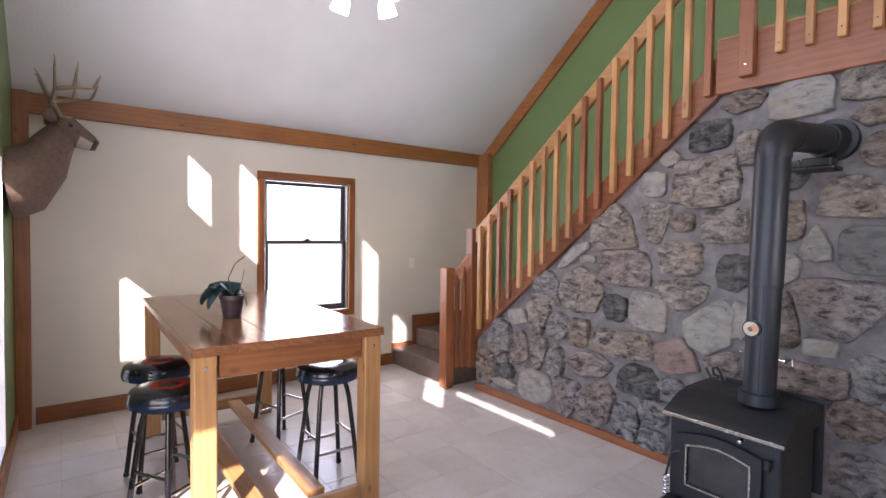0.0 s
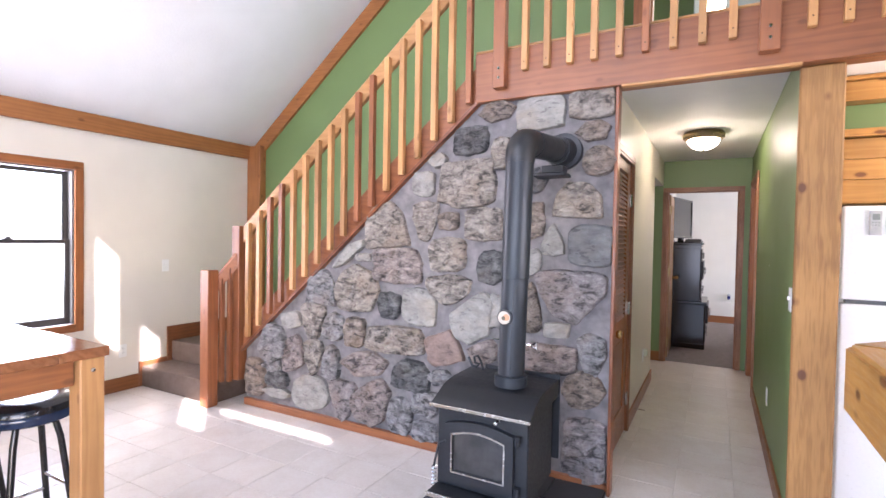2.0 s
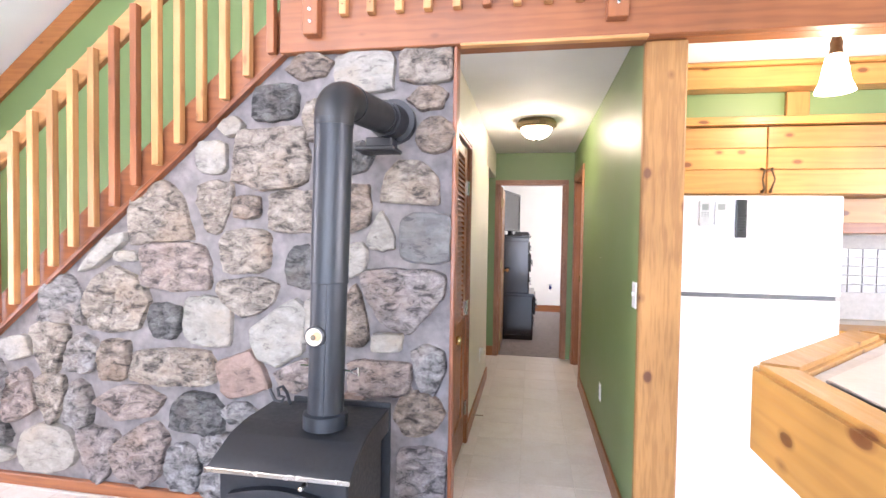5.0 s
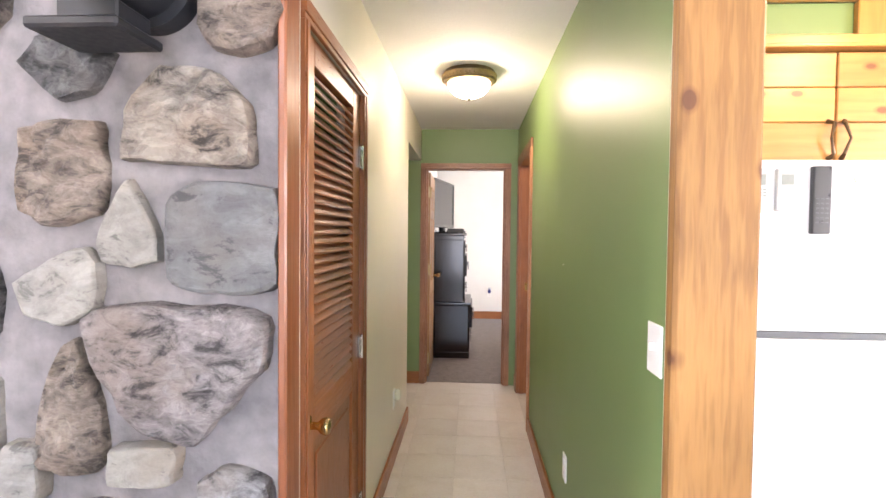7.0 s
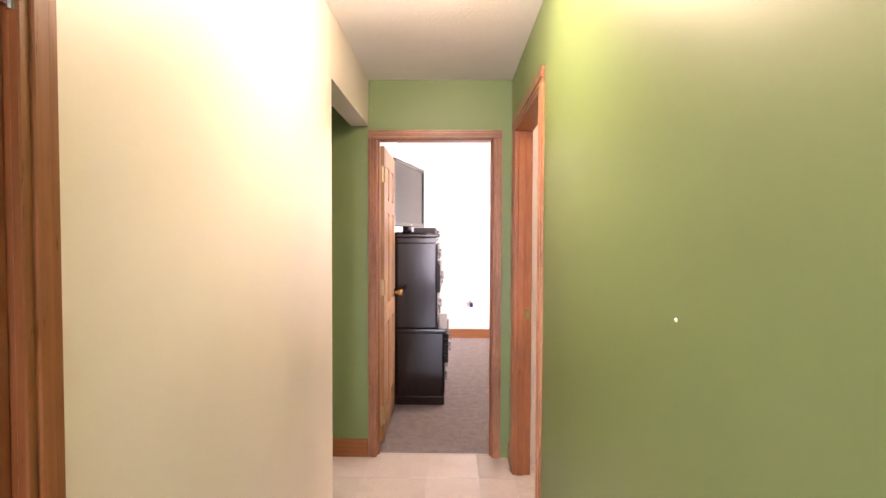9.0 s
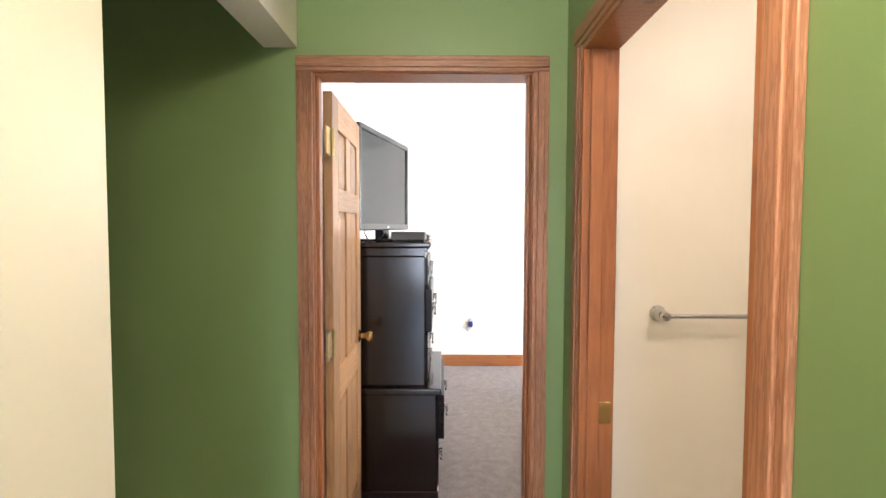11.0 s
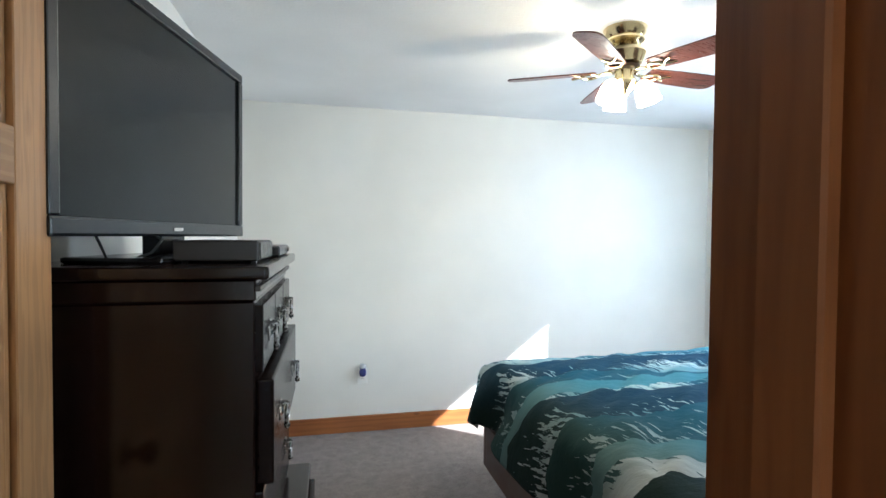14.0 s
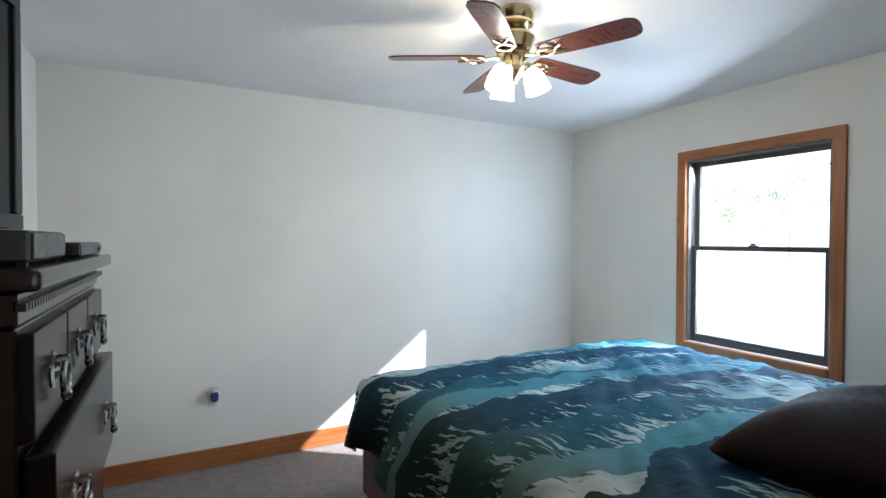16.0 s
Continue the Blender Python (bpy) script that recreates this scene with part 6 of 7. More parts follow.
part("case", box(bm_new(), 1.145, 1.33, 7.52, 7.78, 1.422, 1.47, 0.004), plain("box_grey", (0.022, 0.018, 0.016), 0.4), cb)
part("front_panel", box(bm_new(), 1.3305, 1.3335, 7.53, 7.77, 1.427, 1.466, 0.001), plain("box_front", (0.035, 0.033, 0.032), 0.25, 0.0), cb, "dark glossy front panel")
for dx in (1.16, 1.31):
    for dy in (7.54, 7.76):
        part("foot", box(bm_new(), dx, dx + 0.012, dy, dy + 0.012, 1.418, 1.423), BLACK_PLASTIC, cb)
pl = thing("disc_player", (1.22, 8.0, 1.418), "slim black player on the chest", "disc player")
part("case", box(bm_new(), 1.12, 1.345, 7.87, 8.17, 1.42, 1.45, 0.004), BLACK_PLASTIC, pl)
part("knob", lathe(bm_new(), (1.3455, 8.13, 1.436), [(0.008, 0), (0.008, 0.006), (0.0, 0.007)], 12, "x"), NICKEL, pl)
CABLE = plain("cable", (0.015, 0.015, 0.015), 0.5)
solid("power_cable", tube(bm_new(), [(0.99, 7.5, 1.50), (1.0, 7.52, 1.46), (1.02, 7.5, 1.43), (1.05, 7.53, 1.424), (1.09, 7.56, 1.440), (1.10, 7.60, 1.47), (1.07, 7.62, 1.49)], 0.003, 6), CABLE, "thin black cable behind the television", "cable")
solid("signal_cable", tube(bm_new(), [(1.12, 7.98, 1.424), (1.05, 7.95, 1.46), (1.04, 7.88, 1.485), (1.06, 7.82, 1.45), (1.10, 7.84, 1.422)], 0.003, 6), plain("cable_pale", (0.5, 0.48, 0.44), 0.5), "pale cable behind the television", "cable")

# bed
QX0, QX1, QY0, QY1, QZ = 2.33, 4.40, 6.78, 9.03, 0.765
bed = thing("bed", (3.4, 7.9, 0.004), "dark wooden platform bed with high mattress", "bed")
part("side_rail", box(bm_new(), QX0 + 0.03, QX0 + 0.065, QY0, QY1 - 0.05, 0.17, 0.42, 0.005), plain("bed_brown", (0.075, 0.040, 0.028), 0.45, 0, 0.3, 15), bed, "dark brown side rail")
part("side_rail", box(bm_new(), QX1 - 0.065, QX1 - 0.03, QY0, QY1 - 0.05, 0.17, 0.42, 0.005), plain("bed_brown", (0.075, 0.040, 0.028), 0.45), bed)
part("foot_rail", box(bm_new(), QX0 + 0.03, QX1 - 0.03, QY1 - 0.049, QY1 - 0.015, 0.17, 0.42, 0.005), plain("bed_brown", (0.075, 0.040, 0.028), 0.45), bed)
part("base", box(bm_new(), QX0 + 0.30, QX1 - 0.30, QY0 + 0.1, QY1 - 0.35, 0.004, 0.17), BLACK, bed)
part("headboard", box(bm_new(), QX0, QX1, 6.68, 6.74, 0.004, 1.10, 0.012, 2), plain("bed_brown", (0.075, 0.040, 0.028), 0.45), bed)
part("mattress", box(bm_new(), QX0 + 0.07, QX1 - 0.07, QY0, QY1 - 0.06, 0.30, QZ - 0.03, 0.06, 4), plain("mattress_white", (0.75, 0.74, 0.72), 0.8), bed, smooth=40)


def quilt_mat():
    """Printed landscape: pale mist, with dark tree lines whose tops run ragged, in rows one behind another."""
    m, nt, b = nodes_of("quilt_print")
    tc = nt.nodes.new("ShaderNodeTexCoord")
    sep = nt.nodes.new("ShaderNodeSeparateXYZ")
    nt.links.new(tc.outputs["UV"], sep.inputs[0])

    def math_(op, a, c=None):
        n = nt.nodes.new("ShaderNodeMath")
        n.operation = op
        for i, v in enumerate((a, c)):
            if v is None:
                continue
            if isinstance(v, (int, float)):
                n.inputs[i].default_value = v
            else:
                nt.links.new(v, n.inputs[i])
        return n.outputs[0]
    u, v = sep.outputs["X"], sep.outputs["Y"]

    def flat(su, sv, scale, detail=3):
        mp = add(nt, "ShaderNodeMapping", Scale=(su, sv, 1))
        nt.links.new(tc.outputs["UV"], mp.inputs["Vector"])
        return noise_tex(nt, mp.outputs["Vector"], scale, detail, 0.6)
    side = ramp(nt, u, [(0.55, (0, 0, 0)), (1.0, (1, 1, 1))])
    mist = mix(nt, side, (0.34, 0.35, 0.325), (0.38, 0.50, 0.53))
    haze = mix(nt, side, (0.075, 0.125, 0.115), (0.055, 0.19, 0.25))
    wood_far = mix(nt, side, (0.016, 0.040, 0.034), (0.012, 0.080, 0.130))
    wood_near = mix(nt, side, (0.004, 0.013, 0.010), (0.007, 0.042, 0.085))
    col = mix(nt, ramp(nt, flat(1, 1.5, 2.0), [(0.4, (0, 0, 0)), (0.6, (0.8, 0.8, 0.8))]), mist, haze)
    rows = ((2.80, 0), (2.66, 2), (2.30, 1), (2.12, 0), (1.98, 2), (1.62, 1), (1.46, 0), (1.32, 2), (0.98, 1), (0.80, 0), (0.66, 2), (0.30, 1))
    for i, (base, layer) in enumerate(rows):
        mp = add(nt, "ShaderNodeMapping", Scale=(1, 0.0, 1), Location=(i * 3.7, i * 1.3, 0))
        nt.links.new(tc.outputs["UV"], mp.inputs["Vector"])
        ridge = noise_tex(nt, mp.outputs["Vector"], 1.2, 2)
        lumps = noise_tex(nt, mp.outputs["Vector"], 8.0, 3, 0.6)
        top = math_("ADD", math_("ADD", math_("MULTIPLY", ridge, 0.70), math_("MULTIPLY", lumps, 0.09)), base - 0.40)
        depth = math_("SUBTRACT", top, v)
        mp2 = add(nt, "ShaderNodeMapping", Scale=(1, 0.19, 1), Location=(i * 2.1, i * 0.7, 0), Rotation=(0, 0, 0.16))
        nt.links.new(tc.outputs["UV"], mp2.inputs["Vector"])
        spikes = noise_tex(nt, mp2.outputs["Vector"], 44.0, 3, 0.62)
        span = noise_tex(nt, mp.outputs["Vector"], 2.6, 2)
        reach = math_("ADD", math_("MULTIPLY", spikes, 1.15), math_("ADD", math_("MULTIPLY", span, 0.6), -0.60))
        if layer == 0:
            reach = math_("ADD", math_("MULTIPLY", span, 0.3), -0.02)
        inside = math_("MULTIPLY", math_("GREATER_THAN", depth, 0.0), math_("GREATER_THAN", reach, depth))
        col = mix(nt, inside, col, (haze, wood_far, wood_near)[layer])
    fine = flat(1, 1, 320, 2)
    col = mix(nt, 0.03, col, ramp(nt, fine, [(0.3, (0.1, 0.15, 0.16)), (0.7, (0.55, 0.62, 0.62))]))
    nt.links.new(col, b.inputs["Base Color"])
    b.inputs["Roughness"].default_value = 0.8
    b.inputs["Specular IOR Level"].default_value = 0.06
    bump(nt, b, flat(1.4, 2.6, 8, 4), 0.35, 0.025)
    return m


bm = bm_new()
uvl = bm.loops.layers.uv.new("UVMap")
NU, NV = 150, 170
drop = 0.27


def quilt_point(s, t):
    """s across from the near-left hem to the far side hem, t from head to foot hem, in metres along the cloth."""
    w, l = QX1 - QX0, QY1 - 6.98
    x, y, z = s, t, QZ
    rad = 0.09

    def fold(d):
        if d <= 0:
            return d, 0.0
        if d < rad * 1.57:
            a = d / rad
            return rad * math.sin(a), -rad * (1 - math.cos(a))
        e = d - rad * 1.57
        return rad + e * 0.10, -rad - e
    zz = 0.0
    if x < rad:
        o, dz = fold(rad - x)
        x, zz = rad - o, zz + dz
    if x > w - rad:
        o, dz = fold(x - (w - rad))
        x, zz = w - rad + o, zz + dz
    if y > l - rad:
        o, dz = fold(y - (l - rad))
        y, zz = l - rad + o, zz + dz * (1.0 if zz > -0.02 else 0.35)
    top = max(0.0, 1 + zz / 0.2)
    n = noise.noise(Vector((s * 1.6 + t * 0.9, t * 1.1, 0.3)))
    wr = noise.noise(Vector((s * 3.0 + t * 2.2, (t - s) * 9.0, 1.7))) + 0.5 * noise.noise(Vector((s * 7, (t - 0.6 * s) * 18, 4.1)))
    hump = 0.055 * math.sin(math.pi * min(1, max(0, s / w))) ** 0.6 * math.sin(math.pi * min(1, max(0, t / l))) ** 0.5
    z = QZ + zz + top * (0.016 * n + (0.019 if t < l - 0.35 else 0.012) * wr + hump)
    flare = (1 - top) * 0.05 * math.sin(t * 9 + s * 7 + 3 * n)
    return (QX0 + x + (flare if s < 0.1 or s > w - 0.1 else 0), 6.98 + y + (flare if t > l - 0.1 else 0), max(z, 0.06))


grid = []
for i in range(NU + 1):
    row = []
    for j in range(NV + 1):
        s = -drop + (QX1 - QX0 + 2 * drop) * i / NU
        t = (QY1 - 6.98 + drop) * j / NV
        row.append((bm.verts.new(quilt_point(s, t)), s, t))
    grid.append(row)
for i in range(NU):
    for j in range(NV):
        q = (grid[i][j], grid[i + 1][j], grid[i + 1][j + 1], grid[i][j + 1])
        f = bm.faces.new([p[0] for p in q])
        for lp, p in zip(f.loops, q):
            lp[uvl].uv = (p[1] + drop + 0.25 * p[2], p[2] + 0.12 * p[1])
bmesh.ops.recalc_face_normals(bm, faces=bm.faces)
ob = solid("quilt", bm, quilt_mat(), "rumpled quilt printed with teal forest and misty hills", "quilt", smooth=70)
sm = ob.modifiers.new("thickness", "SOLIDIFY")
sm.thickness, sm.offset = 0.012, 1.0


def pillow(name, at, w, d, h, rz, tilt, mat, label):
    bm = bm_new()
    n = 26
    for sgn in (1, -1):
        g = []
        for i in range(n + 1):
            r = []
            for j in range(n + 1):
                u, v = 2 * i / n - 1, 2 * j / n - 1
                k = (max(0, 1 - abs(u) ** 2.6) * max(0, 1 - abs(v) ** 2.6)) ** 0.55
                pin = 1 - 0.07 * (1 - abs(u)) * (abs(v) > 0.9) - 0.0
                z = sgn * h * 0.5 * k + 0.012 * noise.noise(Vector((u * 2.2, v * 2.2, sgn * 3))) * k
                r.append(bm.verts.new((u * w / 2 * (1 - 0.06 * (1 - v * v)) , v * d / 2 * (1 - 0.06 * (1 - u * u)), z)))
            g.append(r)
        for i in range(n):
            for j in range(n):
                bm.faces.new((g[i][j], g[i + 1][j], g[i + 1][j + 1], g[i][j + 1]))
    bmesh.ops.remove_doubles(bm, verts=bm.verts, dist=0.004)
    bmesh.ops.recalc_face_normals(bm, faces=bm.faces)
    bmesh.ops.transform(bm, matrix=pose(*at, tilt, 0, rz), verts=bm.verts)
    return solid(name, bm, mat, label, "pillow", smooth=80)


DARKFAB = plain("dark_fabric", (0.013, 0.008, 0.007), 0.8, 0, 0.3, 60, 0.002)
DARKFAB.node_tree.nodes["Principled BSDF"].inputs["Specular IOR Level"].default_value = 0.12
pillow("pillow", (3.28, 7.24, 0.895), 0.80, 0.56, 0.27, 2, -9, DARKFAB, "dark brown pillow at the head of the bed")
pillow("pillow", (4.06, 7.20, 0.895), 0.74, 0.52, 0.26, -4, -6, DARKFAB, "dark brown pillow at the head of the bed")

# ceiling fan
fx, fy = 2.81, 8.36
CF = CH + 0.095
GOLD = plain("polished_brass", (0.70, 0.58, 0.34), 0.17, 1.0, 0.05)
fan = thing("ceiling_fan", (fx, fy, CH), "brass ceiling fan with five brown blades and lit glass shades", "ceiling fan")
part("canopy", lathe(bm_new(), (fx, fy, CH - 0.075), [(0.060, 0.0), (0.072, 0.014), (0.086, 0.018), (0.086, 0.026), (0.078, 0.031), (0.092, 0.05), (0.097, 0.075)], 36), GOLD, fan, "ridged brass canopy", smooth=35)
part("motor", lathe(bm_new(), (fx, fy, CF - 0.265), [(0.045, 0.0), (0.075, 0.01), (0.085, 0.03), (0.095, 0.055), (0.085, 0.075), (0.07, 0.09)], 36), GOLD, fan, "brass motor housing", smooth=35)
part("flywheel", lathe(bm_new(), (fx, fy, CF - 0.285), [(0.05, 0.0), (0.07, 0.004), (0.07, 0.018), (0.05, 0.02)], 28), BRONZE, fan, smooth=35)
part("light_kit", lathe(bm_new(), (fx, fy, CF - 0.385), [(0.0, -0.02), (0.018, -0.015), (0.022, 0.0), (0.045, 0.02), (0.055, 0.05), (0.042, 0.08), (0.045, 0.104)], 28), GOLD, fan, "brass light fitter", smooth=35)
BL = wood("blade", "x")
for k in range(5):
    a = 6 + 72 * k
    m = Matrix.Translation((fx, fy, CF - 0.285)) @ Matrix.Rotation(radians(a), 4, "Z")
    bm = bm_new()
    ring = [(0.155 + 0.035 * math.cos(2 * math.pi * q / 20), 0.034 * math.sin(2 * math.pi * q / 20), -0.012) for q in range(20)]
    tube(bm, ring, 0.007, 8, True)
    tube(bm, [(0.06, 0, 0.0), (0.09, 0.012, -0.006), (0.12, 0, -0.012)], [0.010, 0.007, 0.008], 8)
    tube(bm, [(0.19, 0.0, -0.012), (0.215, 0.022, -0.010), (0.235, 0.03, -0.008)], 0.006, 8)
    tube(bm, [(0.19, 0.0, -0.012), (0.215, -0.022, -0.010), (0.235, -0.03, -0.008)], 0.006, 8)
    bmesh.ops.transform(bm, matrix=m, verts=bm.verts)
    iron = part("blade_iron", bm, GOLD, fan, "brass blade bracket", smooth=50)
    bm = bm_new()
    ol = []
    for x, hw in ((0.125, 0.041), (0.14, 0.048), (0.28, 0.057), (0.44, 0.062), (0.50, 0.060), (0.525, 0.048), (0.535, 0.030)):
        ol.append((x, hw))
    pts = ol + [(0.538, 0.0)] + [(x, -hw) for x, hw in reversed(ol)]
    lo = [bm.verts.new((x, y, -0.003)) for x, y in pts]
    hi = [bm.verts.new((x, y, 0.003)) for x, y in pts]
    bm.faces.new(lo[::-1])
    bm.faces.new(hi)
    for i in range(len(pts)):
        j = (i + 1) % len(pts)
        bm.faces.new((lo[i], lo[j], hi[j], hi[i]))
    bmesh.ops.recalc_face_normals(bm, faces=bm.faces)
    bmesh.ops.transform(bm, matrix=m @ Matrix.Rotation(radians(-12), 4, "X"), verts=bm.verts)
    bl = part("blade", bm, BL, fan, "reddish brown blade")
for k in range(3):
    a = radians(200 + 120 * k)
    ux, uy = math.cos(a), math.sin(a)
    arm = part("lamp_arm", tube(bm_new(), [(fx + 0.03 * ux, fy + 0.03 * uy, CF - 0.36), (fx + 0.075 * ux, fy + 0.075 * uy, CF - 0.345), (fx + 0.085 * ux, fy + 0.085 * uy, CF - 0.365)], 0.010, 10), GOLD, fan, smooth=50)
    p = [(0.072, -0.33), (0.078, -0.343), (0.09, -0.368), (0.102, -0.398), (0.11, -0.423)]
    sh = part("shade", tube(bm_new(), [(fx + r * ux, fy + r * uy, CF - 0.015 + z) for r, z in p], [0.020, 0.034, 0.045, 0.049, 0.054], 20), glow("fan_shade", (1.0, 0.90, 0.72), 4.0), arm, "lit frosted tulip shade", smooth=60)
    sh.visible_shadow = False


o = plate("wall_outlet", "y", YB, -1, 1.735, 0.425, 0.072, 0.118, "outlet", "white bedroom outlet with a plug-in air freshener")
part("air_freshener", lathe(bm_new(), (1.735, YB - 0.035, 0.44), [(0.014, -0.01), (0.024, 0.0), (0.026, 0.03), (0.020, 0.045), (0.024, 0.055), (0.022, 0.075), (0.0, 0.085)], 18), plain("freshener_blue", (0.03, 0.035, 0.16), 0.2), o, "dark blue plug-in freshener", smooth=50)
part("freshener_cap", lathe(bm_new(), (1.735, YB - 0.035, 0.495), [(0.0245, 0.0), (0.0255, 0.01), (0.022, 0.025), (0.0, 0.032)], 18), plain("freshener_clear", (0.5, 0.52, 0.55), 0.1), o, smooth=50)

# ---- trees outside the windows ----
TRUNK = plain("bark", (0.42, 0.40, 0.36), 0.9, 0, 0.3, 12, 0.01)
tr = random.Random(5)


def leafy_tree(x, y, h, r):
    """A broad tree whose thin leaves let the light through."""
    t = thing("leafy_tree", (x, y, -0.35), "broad pale green leafy tree far outside the window", "tree")
    part("trunk", tube(bm_new(), [(x, y, -0.35), (x + 0.1, y, h * 0.3), (x, y + 0.1, h * 0.6)], [0.10, 0.08, 0.03], 8), TRUNK, t)
    m, nt, b = nodes_of("thin_leaves")
    tl = nt.nodes.new("ShaderNodeBsdfTranslucent")
    tl.inputs["Color"].default_value = (0.42, 0.50, 0.30, 1)
    b.inputs["Base Color"].default_value = (0.10, 0.12, 0.05, 1)
    mx = add(nt, "ShaderNodeMixShader", Fac=0.6)
    nt.links.new(b.outputs[0], mx.inputs[1])
    nt.links.new(tl.outputs[0], mx.inputs[2])
    nt.links.new(mx.outputs[0], nt.nodes["Material Output"].inputs["Surface"])
    bm = bm_new()
    hubs = [Vector((tr.gauss(0, r * 0.45), tr.gauss(0, r * 0.45), h * 0.62 + tr.gauss(0, h * 0.16))) for _ in range(26)]
    for k in range(1500):
        c = Vector((x, y, 0)) + tr.choice(hubs) + Vector((tr.gauss(0, 0.55), tr.gauss(0, 0.55), tr.gauss(0, 0.45)))
        d = Vector((tr.gauss(0, 1), tr.gauss(0, 1), tr.gauss(0, 1))).normalized() * 0.16
        n = d.cross(Vector((tr.gauss(0, 1), tr.gauss(0, 1), tr.gauss(0, 1)))).normalized() * 0.09
        bm.faces.new([bm.verts.new(p) for p in (c - d, c - n, c + d, c + n)])
    part("crown", bm, m, t, "airy crown of small leaves")


leafy_tree(64, 38.5, 11, 4.2)
leafy_tree(70, 49.0, 11, 3.6)

# ---- small pieces of the setting ----
stone(-1.83, 0.25, 0.23, 0.31, "brown", "block")
stone(-1.63, 0.56, 0.30, 0.31, "grey", "lump")
stone(-1.42, 0.76, 0.23, 0.15, "pale", "tilt")
stone(-1.63, 0.37, 0.20, 0.10, "grey", "lens")
stone(-1.57, 0.27, 0.24, 0.15, "dark", "lump")
stone(-1.57, 0.16, 0.32, 0.08, "pale", "lens")
stone(-1.41, 0.50, 0.24, 0.30, "pink", "tilt")
stone(-1.20, 0.76, 0.25, 0.31, "beige", "wedge_down")
stone(-1.12, 1.04, 0.29, 0.27, "grey", "dome")
stone(-0.99, 0.75, 0.22, 0.22, "grey", "lump")
stone(-0.79, 0.73, 0.18, 0.22, "brown", "block")
stone(-1.21, 0.22, 0.38, 0.28, "pale", "lump")
stone(-1.19, 0.49, 0.19, 0.27, "beige", "wedge_down")
stone(-1.01, 0.48, 0.17, 0.26, "grey", "lump")
stone(-0.71, 0.51, 0.42, 0.19, "pink", "lens")
stone(-0.90, 0.21, 0.26, 0.31, "mauve", "wedge_down")
stone(-0.65, 0.24, 0.35, 0.35, "pink", "kite")
stone(-0.39, 0.19, 0.20, 0.26, "grey", "block")
stone(-0.45, 0.71, 0.49, 0.20, "beige", "slab")
stone(-0.78, 1.05, 0.39, 0.35, "beige", "lump")
stone(-0.86, 1.30, 0.28, 0.21, "pale", "sliver")
stone(-0.72, 1.28, 0.14, 0.06, "pale", "slab")
stone(-0.52, 1.51, 0.37, 0.33, "beige", "dome", -1)
stone(-0.44, 1.23, 0.41, 0.25, "pink", "slab")
stone(-0.49, 0.95, 0.18, 0.19, "dark", "block")
stone(-0.25, 0.96, 0.27, 0.26, "pale", "block", -1)
stone(-0.21, 1.54, 0.20, 0.27, "beige", "wedge_down")
stone(-0.03, 1.54, 0.14, 0.12, "brown", "block")
stone(-0.23, 1.79, 0.17, 0.17, "pale", "block")
stone(-0.12, 1.94, 0.14, 0.10, "pale", "lens")
stone(0.09, 1.78, 0.41, 0.31, "beige", "slab")
stone(0.12, 2.05, 0.24, 0.18, "dark", "slab")
stone(0.29, 2.22, 0.25, 0.13, "brown", "lens")
stone(0.57, 2.18, 0.30, 0.20, "pale", "slab")
stone(0.87, 2.21, 0.26, 0.18, "beige", "slab")
stone(0.88, 2.05, 0.19, 0.12, "brown", "lens")
stone(0.92, 1.88, 0.19, 0.17, "brown", "lump")
stone(0.33, 1.96, 0.12, 0.20, "beige", "block")
stone(0.80, 1.66, 0.28, 0.21, "beige", "dome")
stone(0.66, 1.43, 0.14, 0.19, "pale", "wedge_up")
stone(0.88, 1.40, 0.25, 0.24, "slate", "slab")
stone(0.22, 1.52, 0.25, 0.21, "beige", "slab")
stone(-0.04, 1.32, 0.27, 0.23, "beige", "block")
stone(0.27, 1.25, 0.18, 0.22, "dark", "block")
stone(-0.03, 1.09, 0.33, 0.20, "beige", "wedge_down", -1)
stone(0.14, 0.92, 0.30, 0.34, "pale", "kite")
stone(0.77, 1.10, 0.41, 0.31, "mauve", "wedge_down")
stone(0.70, 0.90, 0.15, 0.09, "pale", "slab")
stone(-0.05, 0.70, 0.29, 0.25, "rust", "tilt")
stone(0.90, 0.76, 0.17, 0.27, "grey", "wedge_down")
stone(0.22, 0.71, 0.20, 0.17, "pink", "kite")
stone(0.66, 0.72, 0.32, 0.18, "pink", "slab")
stone(0.86, 0.57, 0.25, 0.21, "brown", "lump")
stone(0.87, 0.22, 0.25, 0.37, "mauve", "slab")
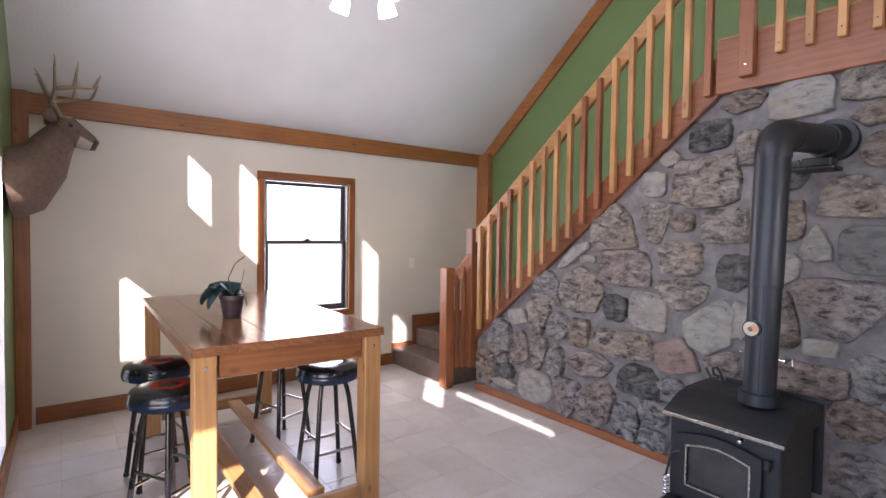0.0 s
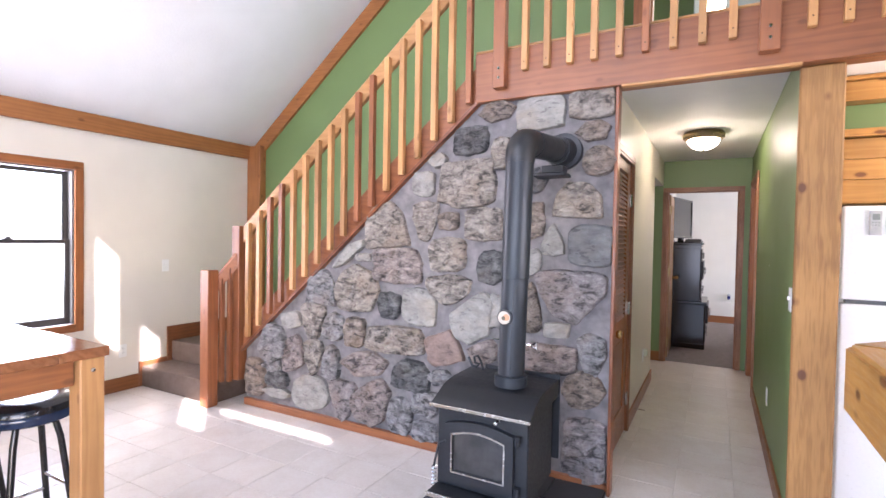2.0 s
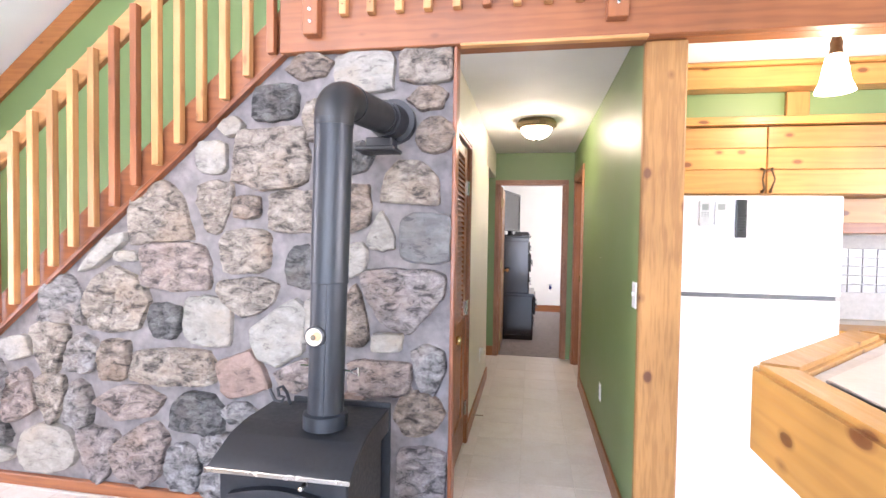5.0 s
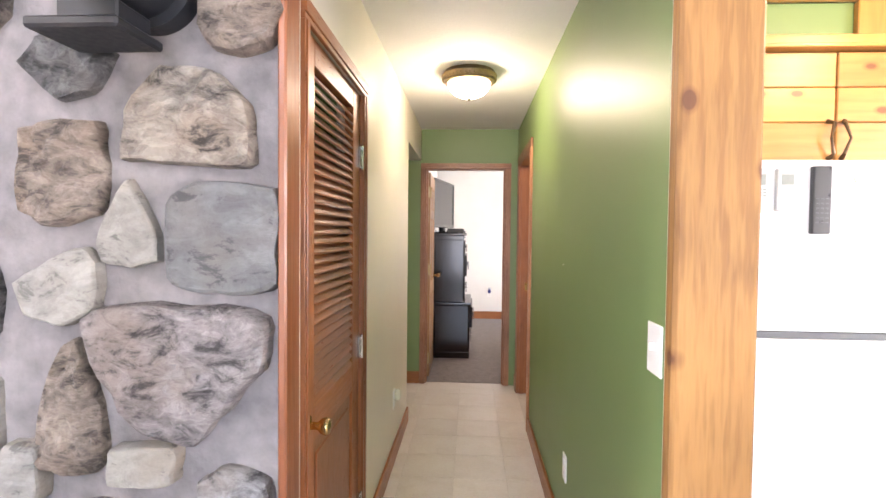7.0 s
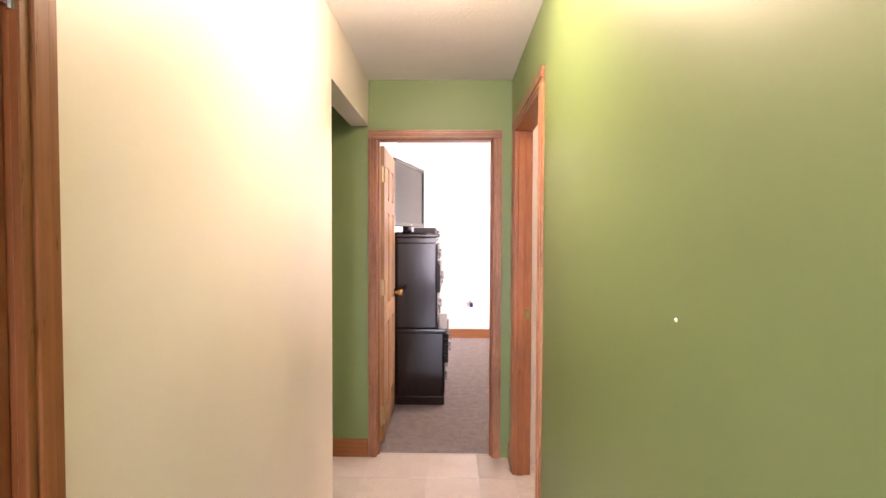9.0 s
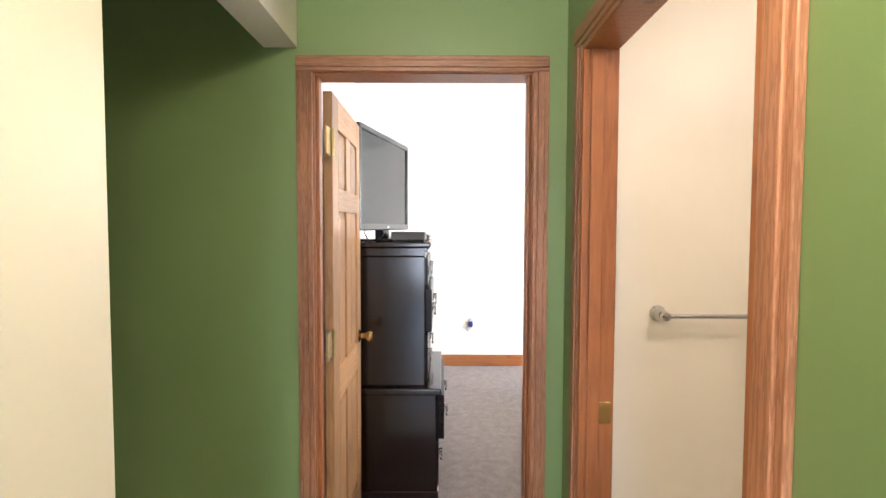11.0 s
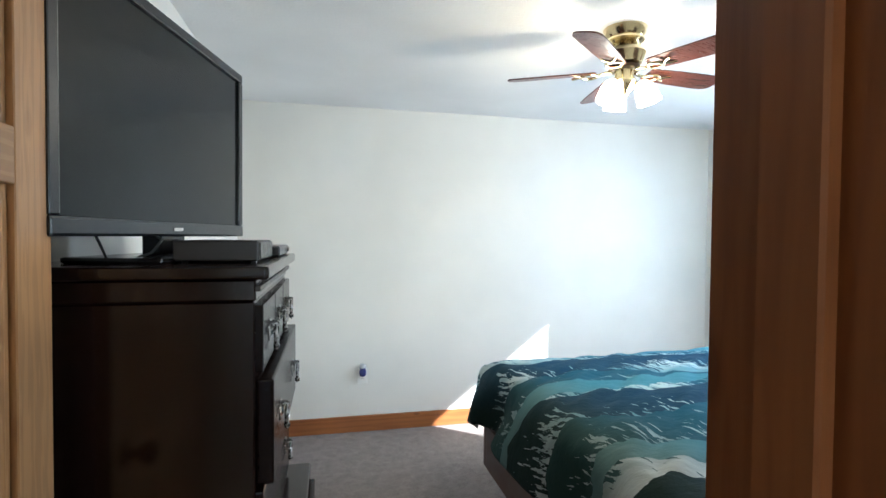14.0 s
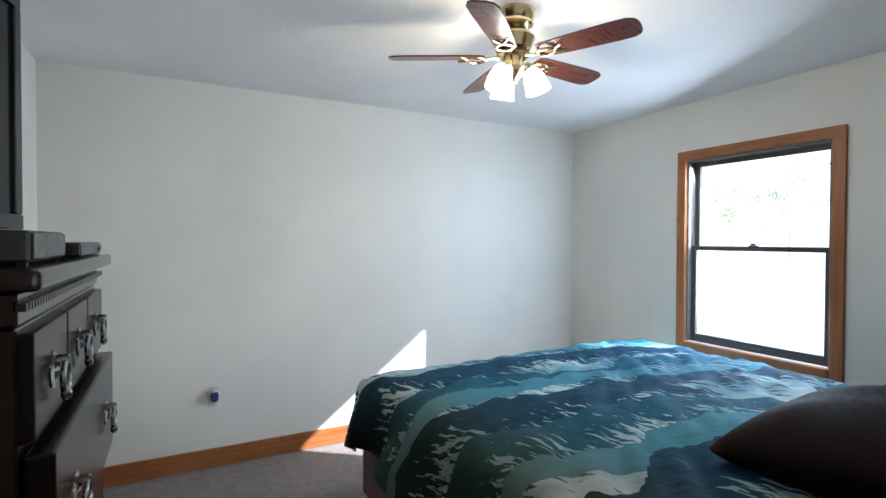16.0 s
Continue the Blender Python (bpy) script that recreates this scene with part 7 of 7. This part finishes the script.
stone(-0.31, 0.48, 0.31, 0.22, "dark", "dome")
stone(-0.08, 0.50, 0.20, 0.11, "grey", "lens")
stone(-0.19, 0.31, 0.20, 0.18, "grey", "block")
stone(-0.18, 0.12, 0.20, 0.14, "grey", "slab")
stone(0.31, 0.98, 0.09, 0.22, "pale", "block")
stone(0.53, 1.78, 0.20, 0.16, "dark", "lens")
stone(0.51, 1.54, 0.20, 0.23, "brown", "slab")
stone(0.50, 1.29, 0.19, 0.17, "pale", "kite")
stone(0.525, 1.02, 0.155, 0.30, "brown", "wedge_up")
stone(0.42, 0.87, 0.09, 0.14, "pale", "block")
stone(0.53, 0.62, 0.13, 0.08, "rust", "lens")

TILE, TX, TY = 0.305, 1.633, 5.86
tile_mesh = {}


def floor_tile(x0, x1, y0, y1):
    key = (round(x1 - x0, 3), round(y1 - y0, 3))
    if key not in tile_mesh:
        bm = box(bm_new(), -key[0] / 2 + 0.002, key[0] / 2 - 0.002, -key[1] / 2 + 0.002, key[1] / 2 - 0.002, -0.008, 0.0, 0.0015)
        me = bpy.data.meshes.new("tile")
        bm.to_mesh(me)
        bm.free()
        me.materials.append(tile_mat())
        tile_mesh[key] = me
    ob = new("tile", tile_mesh[key])
    ob.parent = floor
    ob.location = Vector(((x0 + x1) / 2, (y0 + y1) / 2, 0)) - floor.location


def tile_area(ax0, ax1, ay0, ay1):
    i0, i1 = math.floor((ax0 - TX) / TILE), math.ceil((ax1 - TX) / TILE)
    j0, j1 = math.floor((ay0 - TY) / TILE), math.ceil((ay1 - TY) / TILE)
    for i in range(i0, i1):
        for j in range(j0, j1):
            x0, x1 = max(ax0, TX + i * TILE), min(ax1, TX + (i + 1) * TILE)
            y0, y1 = max(ay0, TY + j * TILE), min(ay1, TY + (j + 1) * TILE)
            if x1 - x0 > 0.02 and y1 - y0 > 0.02:
                floor_tile(x0, x1, y0, y1)


tile_area(XW, 2.9, YS, YST)
tile_area(HL, HR, YST, YD + 0.05)
tile_area(-0.6, HL, 5.48, YD)
